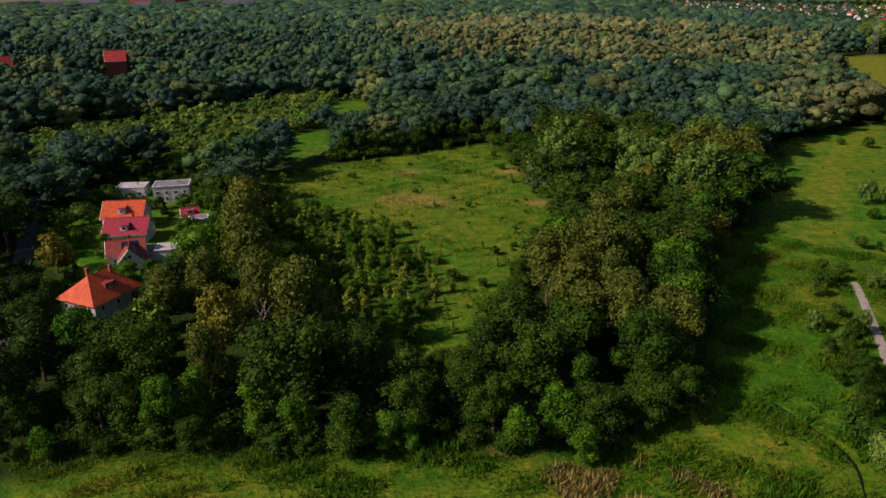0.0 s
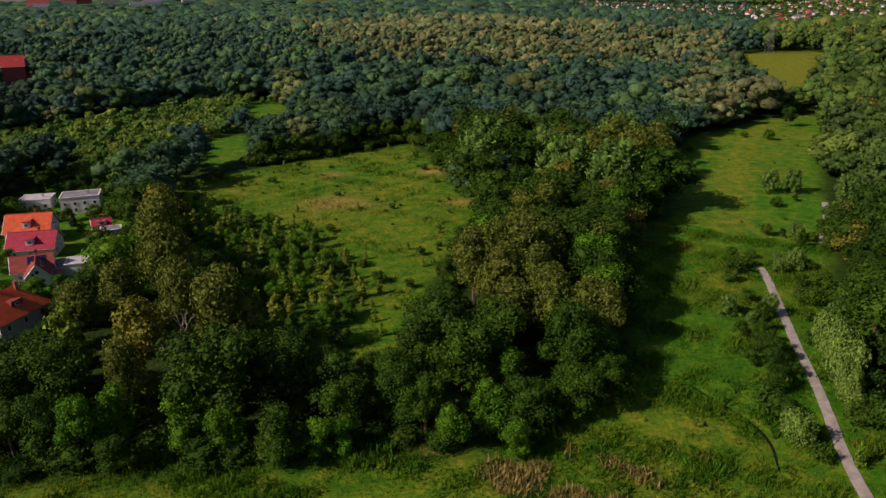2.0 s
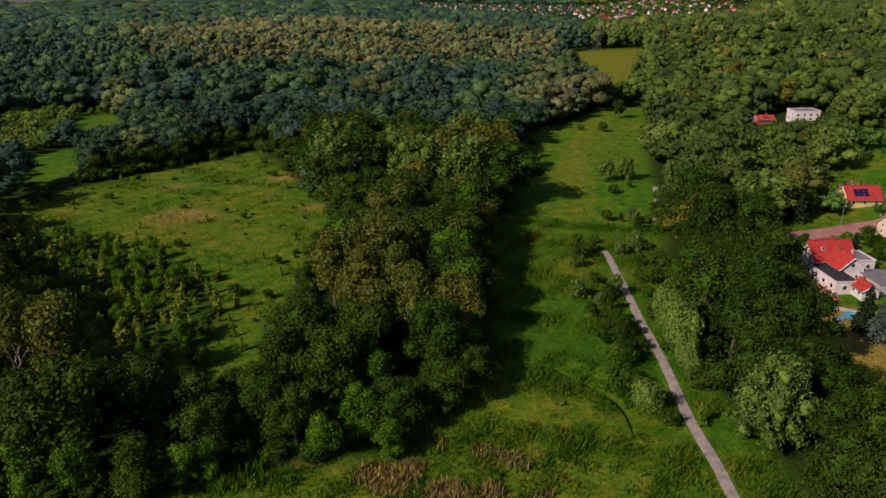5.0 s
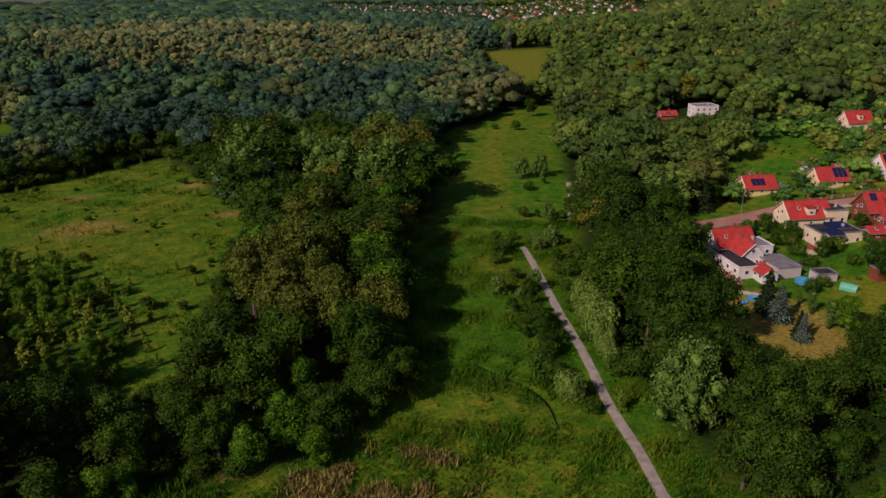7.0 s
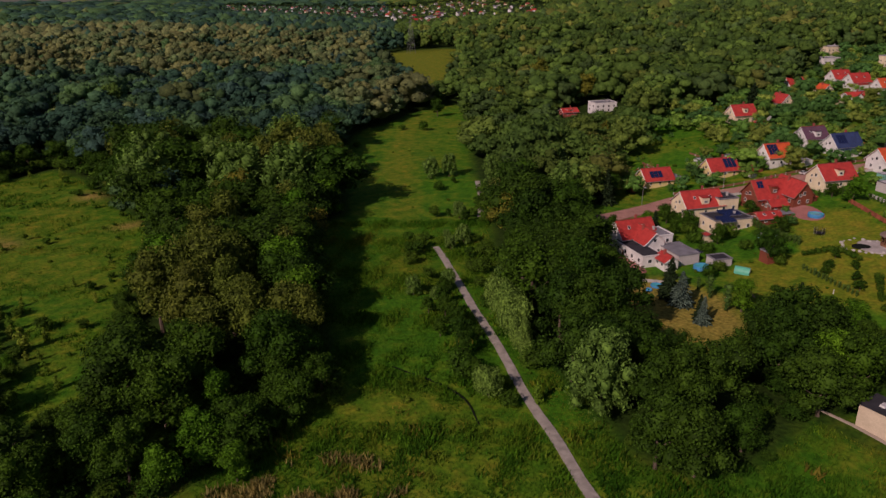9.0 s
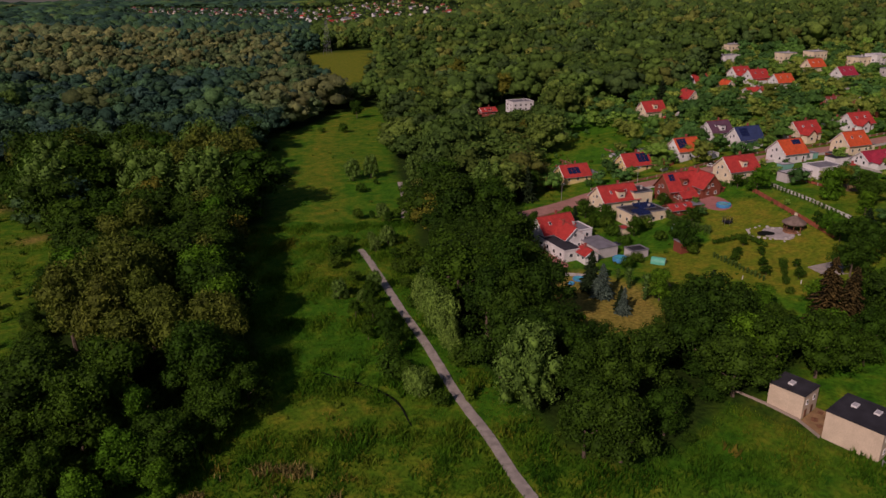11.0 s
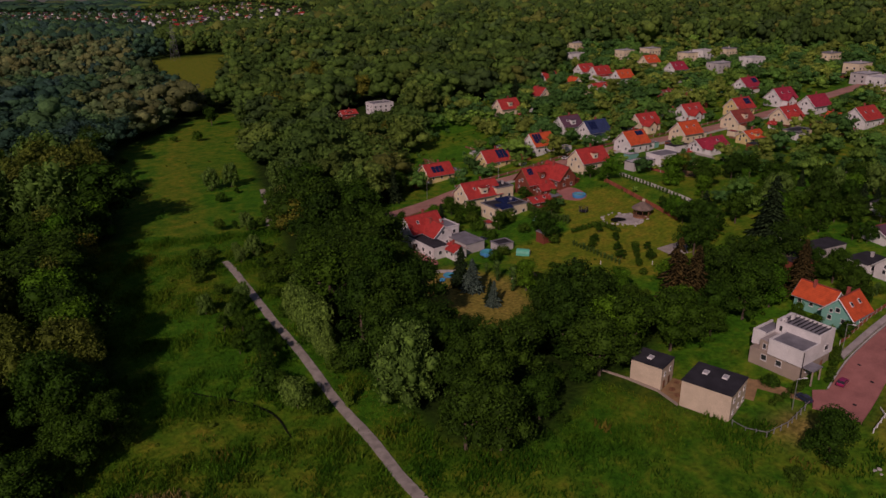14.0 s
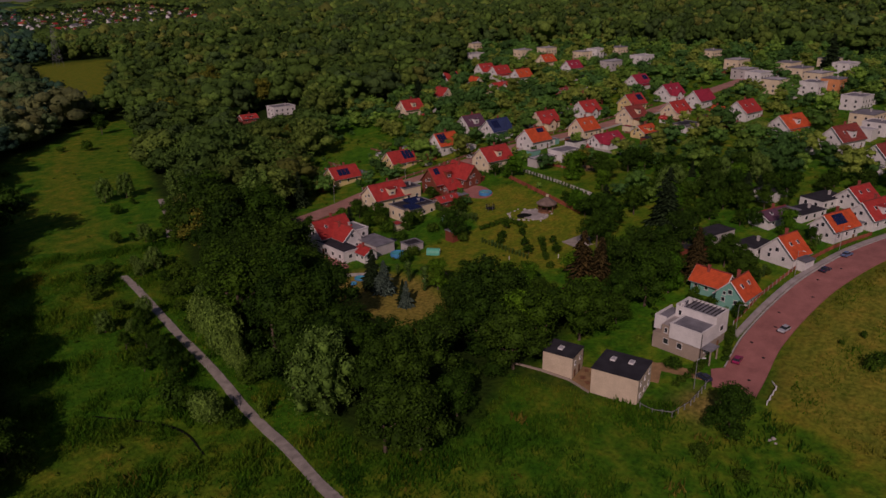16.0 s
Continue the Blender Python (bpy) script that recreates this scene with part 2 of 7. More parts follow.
FELT_PALE = surface("pale_felt", (0.45, 0.45, 0.46), 0.85, 0.25, 0.5, 6.0, 0.2)
WALL = {n: surface("plaster_" + n, c, 0.9, 0.14, 0.45, 7.0, 0.12) for n, c in (
    ("white", (0.66, 0.655, 0.63)), ("cream", (0.68, 0.58, 0.4)), ("yellow", (0.66, 0.53, 0.24)), ("beige", (0.56, 0.47, 0.34)),
    ("grey", (0.45, 0.43, 0.41)), ("teal", (0.17, 0.42, 0.34)), ("orange", (0.6, 0.25, 0.1)), ("timber", (0.2, 0.055, 0.03)),
    ("stone", (0.34, 0.28, 0.22)), ("redbrick", (0.32, 0.08, 0.06)))}
GLASS = surface("window_glass", (0.03, 0.035, 0.04), 0.06, 0.2, 0.5, 2.0, 0.0, 0, 0.6)
SOLAR = surface("solar_cells", (0.012, 0.02, 0.07), 0.12, 0.2, 0.6, 3.0, 0.0, 0, 0.6)
FRAME = surface("window_frame", (0.72, 0.72, 0.7), 0.5, 0.1, 2.0, 20.0, 0.02)
METAL = surface("galvanised_steel", (0.45, 0.46, 0.47), 0.45, 0.15, 1.0, 10.0, 0.05, 0.7)
WOOD = surface("stained_timber", (0.2, 0.1, 0.055), 0.8, 0.3, 1.0, 12.0, 0.3, random_by_object=0.2)
WOOD_RED = surface("red_brown_fence", (0.3, 0.09, 0.05), 0.8, 0.3, 1.0, 12.0, 0.3, random_by_object=0.2)
SOIL = surface("bare_soil", (0.3, 0.19, 0.09), 0.95, 0.3, 0.7, 6.0, 0.3)
THATCH = surface("reed_thatch", (0.2, 0.15, 0.12), 0.95, 0.35, 0.9, 14.0, 0.6)
BLUE = surface("blue_plastic", (0.05, 0.25, 0.5), 0.4, 0.15, 1.0, 10.0, 0.02)
POOL = surface("pool_water", (0.05, 0.42, 0.5), 0.05, 0.2, 0.8, 3.0, 0.05, 0, 0.5)
GREENPL = surface("green_sheet", (0.08, 0.4, 0.28), 0.5, 0.15, 1.0, 8.0, 0.05)
DARK = surface("black_rubber", (0.02, 0.02, 0.022), 0.8, 0.2, 1.0, 8.0, 0.1)
CONCRETE = surface("concrete", (0.42, 0.4, 0.37), 0.9, 0.25, 0.6, 8.0, 0.2)
PAINT = {n: surface("paint_" + n, c, 0.3, 0.06, 1.0, 9.0, 0.0, 0.2, 0.5) for n, c in (
    ("magenta", (0.35, 0.03, 0.12)), ("silver", (0.5, 0.52, 0.55)), ("navy", (0.03, 0.04, 0.09)), ("blue", (0.12, 0.22, 0.4)),
    ("white", (0.75, 0.75, 0.75)), ("red", (0.4, 0.03, 0.03)))}


# ================= mesh helpers =================
def mesh_of(name, bm, mat):
    me = bpy.data.meshes.new(name)
    bm.to_mesh(me)
    bm.free()
    me.materials.append(mat)
    return me


def part(name, bm, mat, parent, label=""):
    ob = new(name, bm if isinstance(bm, bpy.types.Mesh) else mesh_of(name, bm, mat))
    ob.parent = parent
    if label:
        ob["label"] = label
    return ob


def thing(name, m, label, category, group=""):
    ob = new(name)
    ob.empty_display_size = 0.5
    ob.matrix_basis = m
    return tagged(ob, label, category, group)


def box(bm, x0, y0, z0, x1, y1, z1):
    v = [bm.verts.new(c) for c in ((x0, y0, z0), (x1, y0, z0), (x1, y1, z0), (x0, y1, z0), (x0, y0, z1), (x1, y0, z1), (x1, y1, z1), (x0, y1, z1))]
    for f in ((0, 3, 2, 1), (4, 5, 6, 7), (0, 1, 5, 4), (1, 2, 6, 5), (2, 3, 7, 6), (3, 0, 4, 7)):
        bm.faces.new([v[i] for i in f])
    return bm


def boxes(*dims):
    bm = bmesh.new()
    for d in dims:
        box(bm, *d)
    return bm


def tube(bm, p0, p1, r0, r1, sides=6):
    """A tapered limb between two points."""
    p0, p1 = Vector(p0), Vector(p1)
    q = (p1 - p0).to_track_quat("Z", "Y")
    ring = [[bm.verts.new(p + q @ Vector((r * math.cos(a), r * math.sin(a), 0))) for a in (2 * math.pi * k / sides for k in range(sides))] for p, r in ((p0, r0), (p1, r1))]
    for k in range(sides):
        bm.faces.new((ring[0][k], ring[0][(k + 1) % sides], ring[1][(k + 1) % sides], ring[1][k]))
    bm.faces.new(list(reversed(ring[0])))
    bm.faces.new(ring[1])
    return bm


def round_solid(bm, rings, sides=16, cx=0.0, cy=0.0):
    """A turned solid from (radius, height) rings."""
    loops = [[bm.verts.new((cx + r * math.cos(2 * math.pi * k / sides), cy + r * math.sin(2 * math.pi * k / sides), z)) for k in range(sides)] for r, z in rings]
    for a, b in zip(loops, loops[1:]):
        for k in range(sides):
            bm.faces.new((a[k], a[(k + 1) % sides], b[(k + 1) % sides], b[k]))
    bm.faces.new(list(reversed(loops[0])))
    bm.faces.new(loops[-1])
    return bm


def mesh_from_arrays(name, verts, faces, mat, tint=None, attribute="tint"):
    """A mesh from numpy arrays of triangles or quads."""
    me = bpy.data.meshes.new(name)
    k = faces.shape[1]
    me.vertices.add(len(verts))
    me.vertices.foreach_set("co", np.ascontiguousarray(verts, np.float32).ravel())
    me.loops.add(faces.size)
    me.loops.foreach_set("vertex_index", np.ascontiguousarray(faces, np.int32).ravel())
    me.polygons.add(len(faces))
    me.polygons.foreach_set("loop_start", np.arange(0, faces.size, k, dtype=np.int32))
    me.update(calc_edges=True)
    if tint is not None:
        a = me.color_attributes.new(attribute, "FLOAT_COLOR", "POINT")
        a.data.foreach_set("color", np.ascontiguousarray(np.hstack([tint, np.ones((len(tint), 1))]), np.float32).ravel())
    me.materials.append(mat)
    return me


# ================= ground =================


def axis(lo, hi, near_lo, near_hi, fine, coarse):
    a = [lo]
    while a[-1] < hi:
        d = max(near_lo - a[-1], a[-1] - near_hi, 0)
        a.append(a[-1] + fine + min(d * 0.12, coarse))
    return np.array(a)


GX, GY = axis(-3200, 3600, -130, 340, 2.2, 160), axis(-900, 4600, 0, 330, 2.2, 160)
gx, gy = np.meshgrid(GX, GY)
rough_land = 0.35 * np.sin(gx * 0.21 + 1.3 * np.sin(gy * 0.13)) * np.sin(gy * 0.17 + np.sin(gx * 0.11))
gz = land(gx, gy) + rough_land * np.minimum(1, far_from(ROAD, gx, gy) / 15) * np.minimum(1, far_from(STREET, gx, gy) / 15) * np.minimum(1, far_from(FOOTPATH, gx, gy) / 6) * 0.5
gz -= 0.3 * (1 - smooth(0.5, 2.4, far_from(DITCH, gx, gy)))
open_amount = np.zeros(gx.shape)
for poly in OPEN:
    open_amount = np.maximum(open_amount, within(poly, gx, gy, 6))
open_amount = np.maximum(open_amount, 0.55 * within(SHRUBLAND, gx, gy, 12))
# more dark soil colour here stands in for the shade between the saplings
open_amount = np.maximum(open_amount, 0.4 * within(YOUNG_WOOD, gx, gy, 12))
TRAIL = [(73, 122), (80, 140), (90, 160), (103, 180), (116, 205), (135, 240), (165, 285), (195, 312)]
DRY_EAST = [(99, 95), (96, 78), (100, 70), (114, 70), (122, 82), (119, 97), (108, 98)]
PLOTS = [[(199, 95), (186, 66), (180, 62), (175, 63), (188, 91)], [(166, 49), (161, 40), (159, 31), (151, 33), (151, 42)], [(279, 110), (261, 94), (275, 79), (245, 76), (241, 88)]]
LAWN = [(172, 98), (183, 92), (167, 63), (154, 53), (140, 54), (137, 64), (145, 80), (132, 80), (131, 88), (139, 91), (154, 85)]
dry = 0.2 * within(CLEARING, gx, gy, 20) + 0.2 * within(VALLEY, gx, gy, 8) * smooth(0, 1, (96 - gy) / 16) * (1 - smooth(40, 90, gx)) + 0.12 * within(VALLEY, gx, gy, 8) * smooth(72, 92, gx) * (1 - smooth(52, 62, gy)) + 1.0 * within(DRY_EAST, gx, gy, 6) + 0.95 * within(FIELD_EAST, gx, gy, 8)
dry += 0.2 * within(VILLAGE, gx, gy, 10) * (0.5 + 0.8 * np.sin(gx * 0.09 + 2) * np.sin(gy * 0.11))
dry += 0.22 * (1 - smooth(2.5, 6.5, far_from(TRAIL, gx, gy) + 1.5 * np.sin(gx * 0.3) * np.sin(gy * 0.23)))
dry += 0.95 * within(FAR_MEADOW, gx, gy, 20) + 1.0 * within(LAWN, gx, gy, 3) + 0.14 * within(VALLEY, gx, gy, 16) * smooth(140, 230, gy)
bare = np.zeros(gx.shape)
for bx, by, rx, ry in ((-10, 210, 8, 6), (-2, 206, 4, 4), (-12, 243, 5, 4), (24, 243, 4, 5), (28, 205, 4, 3), (101, 17, 4, 3), (9, 85, 2.5, 1.2)):
    bare = np.maximum(bare, 0.75 * np.exp(-((gx - bx) / rx) ** 2 - ((gy - by) / ry) ** 2))
bare = np.maximum(bare, 0.5 * within(DRY_EAST, gx, gy, 5))
bare = np.maximum(bare, 0.15 * within(FIELD_EAST, gx, gy, 6))
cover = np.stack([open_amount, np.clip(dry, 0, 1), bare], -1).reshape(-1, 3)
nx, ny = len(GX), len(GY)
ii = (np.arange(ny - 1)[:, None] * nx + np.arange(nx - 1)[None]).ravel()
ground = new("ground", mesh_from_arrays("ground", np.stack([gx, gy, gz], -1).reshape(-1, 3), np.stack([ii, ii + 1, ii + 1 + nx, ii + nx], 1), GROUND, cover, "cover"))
tagged(ground, "green valley floor with meadow grass, dry patches and woodland soil", "ground", kind="structure")
ground.data.polygons.foreach_set("use_smooth", np.ones(len(ground.data.polygons), bool))


def strip(name, line, width, mat, lift, label, category, edge=None):
    """A paved way of some thickness along a line, following the land."""
    pts = []
    for (x0, y0), (x1, y1) in zip(line, line[1:]):
        n = max(2, int(math.hypot(x1 - x0, y1 - y0) / 1.5))
        pts += [(x0 + (x1 - x0) * k / n, y0 + (y1 - y0) * k / n) for k in range(n)]
    pts.append(line[-1])
    for _ in range(6):
        pts = [pts[0]] + [((a[0] + 2 * b[0] + c[0]) / 4, (a[1] + 2 * b[1] + c[1]) / 4) for a, b, c in zip(pts, pts[1:], pts[2:])] + [pts[-1]]
    bm = bmesh.new()
    rows = []
    for k, (x, y) in enumerate(pts):
        a, b = pts[max(0, k - 1)], pts[min(len(pts) - 1, k + 1)]
        d = math.hypot(b[0] - a[0], b[1] - a[1])
        ox, oy = -(b[1] - a[1]) / d, (b[0] - a[0]) / d
        row = []
        for s, dz in ((-1, -0.4), (-1, 0), (0, 0.03), (1, 0), (1, -0.4)):
            wob = 1 + (0.14 * noise.noise((x * 0.35, y * 0.35, s * 7.0)) if edge else 0)
            px, py = x + ox * s * width / 2 * wob, y + oy * s * width / 2 * wob
            row.append(bm.verts.new((px, py, float(land(px, py)) + lift + dz)))
        rows.append(row)
    for r0, r1 in zip(rows, rows[1:]):
        for k in range(4):
            bm.faces.new((r0[k], r0[k + 1], r1[k + 1], r1[k]))
    bm.normal_update()
    return tagged(new(name, mesh_of(name, bm, mat)), label, category, kind="structure")


strip("footpath", FOOTPATH, 1.65, GRAVEL, 0.12, "pale gravel footpath through the meadow", "path", True)
strip("footpath", FOOTPATH_FAR, 1.65, GRAVEL, 0.2, "pale gravel footpath beside the willows", "path", True)
strip("ditch_water", DITCH, 0.26, WATER, -0.2, "narrow dark ditch winding through the grass", "water")
strip("street", STREET, 6.0, PAVING_PALE, 0.3, "reddish paved village street", "road")
strip("road", ROAD, 6.4, PAVING, 0.3, "red block-paved road bending past the houses", "road")
strip("kerb", [(x + 0.8, y + 3.35) for x, y in ROAD[1:]], 0.22, CONCRETE, 0.38, "pale concrete kerb along the red road", "kerb")
strip("pavement", [(x + 1.05, y + 4.25) for x, y in ROAD[2:]], 1.1, PAVING_GREY, 0.42, "grey paved pavement beside the red road", "pavement")
strip("lane", LANE_WEST, 4.0, ASPHALT, 0.3, "dark asphalt lane among the trees", "road")

# ================= trees =================
_b = bmesh.new()
bmesh.ops.create_icosphere(_b, subdivisions=1, radius=1.0)
ICO_V, ICO_F = np.array([v.co[:] for v in _b.verts]), np.array([[v.index for v in f.verts] for f in _b.faces])
_b.free()


def unit(v):
    return v / np.maximum(np.linalg.norm(v, axis=-1, keepdims=True), 1e-9)


def leaf_cloud(lobes, count, size, r, droop=0.0, core=0.72, lower=-0.55):
    """Sprays of leaves over the outside of some rounded lobes, round darker lumps of inner foliage. Triangles."""
    c = np.array([l[0] for l in lobes], float)
    rad = np.array([l[1] if np.ndim(l[1]) else (l[1],) * 3 for l in lobes], float)
    weight = (rad.prod(1)) ** (2 / 3)
    pick = r.choice(len(lobes), size=count * 5, p=weight / weight.sum())
    d = unit(r.normal(size=(count * 5, 3)))
    p = c[pick] + d * rad[pick] * r.uniform(0.76, 1.24, (count * 5, 1))
    keep = d[:, 2] > lower
    for k in range(len(lobes)):
        keep &= (pick == k) | ((((p - c[k]) / (rad[k] * 0.86)) ** 2).sum(1) > 1)
    p, d = p[keep][:count], unit((d / rad[pick])[keep][:count])
    n = unit(d + r.normal(size=d.shape) * 0.55 + np.array([0, 0, 0.25]))
    t = unit(np.cross(n, r.normal(size=n.shape)))
    if droop:
        t = unit(t * (1 - droop) + np.array([0, 0, -1.0]) * droop + 0.15 * r.normal(size=t.shape))
        n = unit(n - t * (n * t).sum(1, keepdims=True))
    b = np.cross(n, t)
    s = size * r.uniform(0.6, 1.35, (len(p), 1))
    long = s * (1.9 if droop else 1.15)
    v = np.stack([p - t * long * 0.5, p + b * s * 0.42 + n * s * 0.14, p + t * long * 0.6 - n * s * 0.12, p - b * s * 0.42 + n * s * 0.14], 1).reshape(-1, 3)
    base = np.arange(len(p))[:, None] * 4
    f = np.concatenate([base + np.array([[0, 1, 2]]), base + np.array([[0, 2, 3]])])
    vs, fs, off = [v], [f], len(v)
    for k in range(len(lobes)):
        j = 1 + 0.24 * r.normal(size=(len(ICO_V), 1)).clip(-1, 1)
        vs.append(c[k] + ICO_V * rad[k] * core * j)
        fs.append(ICO_F + off)
        off += len(ICO_V)
    return np.concatenate(vs), np.concatenate(fs)


def lobes_for(kind, r):
    """Lobes of a crown one unit high in all, foot at zero; about as wide as the kind grows."""
    out = []
    if kind in ("oak", "mid", "bright", "yellow", "purple"):
        w = {"oak": 0.42, "bright": 0.28, "yellow": 0.32}.get(kind, 0.36)
        out.append(((0, 0, 0.52 if kind == "bright" else 0.58), (w * 0.68, w * 0.68, 0.38 if kind == "bright" else 0.3)))
        for k in range(14):
            a, z = k * 2.4 + r.uniform(-0.5, 0.5), r.uniform(0.12 if kind == "bright" else 0.22, 0.88)
            q = w * (1.0 - abs(z - 0.48) * 1.1) * r.uniform(0.55, 1.12)
            s = r.uniform(0.075, 0.19)
            out.append(((q * math.cos(a), q * math.sin(a), z), (s, s, s * 0.85)))
        out.append(((r.uniform(-0.06, 0.06), r.uniform(-0.06, 0.06), 0.86), (0.15, 0.15, 0.13)))
    elif kind == "birch":
        for k in range(13):
            a, z = k * 2.4 + r.uniform(-0.5, 0.5), r.uniform(0.35, 0.9)
            q = 0.3 * (1.05 - z) * 1.6 * r.uniform(0.3, 1.0)
            s = r.uniform(0.1, 0.17)
            out.append(((q * math.cos(a), q * math.sin(a), z), (s, s, s * 1.25)))
        out.append(((0, 0, 0.6), (0.2, 0.2, 0.32)))
    elif kind == "thuja":
        for k in range(6):
            z = 0.1 + 0.76 * k / 5
            s = 0.15 * math.sin(math.pi * (0.28 + 0.62 * (1 - z) ** 0.8)) + 0.02
            out.append(((r.uniform(-0.02, 0.02), r.uniform(-0.02, 0.02), z), (s, s, 0.13)))
    elif kind == "slim":
        for k in range(7):
            z = 0.14 + 0.76 * k / 6
            s = 0.07 + 0.12 * math.sin(math.pi * min(1.0, z + 0.12)) * r.uniform(0.7, 1.15)
            out.append(((r.uniform(-0.09, 0.09), r.uniform(-0.09, 0.09), z), (s, s, 0.12)))
    elif kind == "willow":
        for k in range(26):
            a, z = k * 2.4 + r.uniform(-0.4, 0.4), 0.14 + 0.8 * ((k + 0.5) / 26) ** 0.85
            q = 0.36 * math.sqrt(max(0.02, 1 - ((z - 0.4) / 0.58) ** 2)) * r.uniform(0.7, 1.05)
            s = r.uniform(0.07, 0.125)
            out.append(((q * math.cos(a), q * math.sin(a), z), (s, s, s * 1.45)))
        out.append(((0, 0, 0.48), (0.25, 0.25, 0.36)))
    else:  # shrubs
        out.append(((0, 0, 0.45), (0.45, 0.45, 0.42)))
        for k in range(7):
            a, z = k * 2.4, r.uniform(0.25, 0.75)
            out.append(((0.36 * math.cos(a) * r.uniform(0.6, 1.1), 0.36 * math.sin(a) * r.uniform(0.6, 1.1), z), (r.uniform(0.16, 0.27),) * 3))
    return out


def conifer(r, slender):
    """Whorls of drooping boughs, each a fan of ragged sprays, narrowing to a tip; one unit high. Triangles."""
    vs, fs, off = [], [], 0
    levels = 20
    for k in range(levels):
        z0 = 0.05 + 0.9 * k / (levels - 1)
        reach = slender * (1.03 - z0) ** 0.8 * (1.1 if k % 2 else 0.85) + 0.012
        n = 13 if k < 8 else 9
        for j in range(n):
            a = 2 * math.pi * (j + r.uniform(-0.4, 0.4)) / n + k * 1.7
            z = z0 + r.uniform(-0.03, 0.03)
            q = reach * r.uniform(0.55, 1.2)
            d, s = np.array([math.cos(a), math.sin(a), 0]), np.array([-math.sin(a), math.cos(a), 0])
            up = np.array([0, 0, 1.0])
            root, tip = up * (z + 0.04), d * q + up * (z - 0.07 * (1.25 - z))
            for u, side in ((1.0, 0.0), (0.8, 0.5), (0.8, -0.5), (0.55, 0.7), (0.55, -0.7)):
                c = root * (1 - u * 0.6) + tip * u * 0.6
                e = root * (1 - u) + tip * u + s * side * q * 0.5 - up * r.uniform(0.0, 0.03)
                w = (0.03 * (1.2 - z) + 0.008) * r.uniform(0.7, 1.3)
                g = unit(np.cross(e - c, up) + 1e-9)
                vs.append(np.array([c, (c + e) / 2 + g * w, e, (c + e) / 2 - g * w, (c + e) / 2 - up * w * 0.9]))
                fs.append(np.array([[0, 1, 2], [0, 2, 3], [0, 4, 1], [1, 4, 2], [3, 2, 4], [0, 3, 4]]) + off)
                off += 5
    return np.concatenate(vs), np.concatenate(fs)


def trunk_mesh(r, kind, mat):
    """A tapered, slightly bent trunk with limbs that reach into the crown; one unit high."""
    bm = bmesh.new()
    plain = kind in ("spruce", "spruceblue", "sprucebrown", "slim")
    top = 0.9 if plain else 0.62
    w = 0.014 if kind == "slim" else 0.022
    mids = [Vector((0, 0, -0.03))] + [Vector((r.uniform(-0.012, 0.012), r.uniform(-0.012, 0.012), top * (k + 1) / 4)) for k in range(4)]
    loops = [[bm.verts.new(p + Vector((q * math.cos(a), q * math.sin(a), 0))) for a in (math.pi * s / 3 for s in range(6))] for p, q in zip(mids, (w * 1.25, w, w * 0.75, w * 0.5, w * 0.25))]
    for a, b in zip(loops, loops[1:]):
        for s in range(6):
            bm.faces.new((a[s], a[(s + 1) % 6], b[(s + 1) % 6], b[s]))
    bm.faces.new(loops[-1])
    if not plain:
        for k in (2, 3, 4):
            for _ in range(2):
                a = r.uniform(0, 6.3)
                tube(bm, mids[k] * 0.9, mids[k] * 0.9 + Vector((0.2 * math.cos(a), 0.2 * math.sin(a), 0.16)), w * 0.45, w * 0.12, 4)
    return mesh_of("trunk", bm, mat)


SPEC = {  # leaf sprays, spray size for a tree of that usual height
    "oak": (3000, 0.03), "mid": (2800, 0.03), "bright": (2400, 0.032), "yellow": (2000, 0.035), "purple": (900, 0.055), "birch": (2200, 0.025),
    "slim": (340, 0.065), "thuja": (260, 0.05), "willow": (3000, 0.024), "bush": (620, 0.07), "roundw": (1900, 0.05)}
WORDS = {
    "oak": ("broad dark green oak with a dense rounded crown", "tree"), "mid": ("leafy green deciduous tree with a full crown", "tree"),
    "bright": ("fresh bright green young tree with a leafy crown", "tree"), "yellow": ("tall yellowish green tree in sunlit leaf", "tree"),
    "purple": ("dark purple-leaved tree among green ones", "tree"), "birch": ("tall olive-brown birch with airy hanging foliage", "birch tree"),
    "slim": ("slender young birch sapling with light green leaves", "sapling"), "willow": ("silvery grey-green willow with soft billowing foliage", "willow tree"),
    "roundw": ("pale grey-green ball-shaped willow shrub beside the path", "willow tree"), "bush": ("rounded green shrub growing in the grass", "bush"), "spruce": ("dark green conical spruce", "spruce"),
    "spruceblue": ("silver-blue spruce with tiered boughs", "spruce"), "sprucebrown": ("rusty brown dying spruce with tiered boughs", "spruce"),
    "thuja": ("narrow columnar green thuja", "thuja")}
NAMES = {"oak": "oak_tree", "mid": "broadleaf_tree", "bright": "young_tree", "yellow": "lime_tree", "purple": "purple_tree", "birch": "birch_tree", "slim": "sapling", "willow": "willow_tree", "roundw": "willow_tree", "bush": "bush", "spruce": "spruce_tree", "spruceblue": "spruce_tree", "sprucebrown": "spruce_tree", "thuja": "thuja"}
PROTO, TURN_NO, PLANTED = {}, {}, []


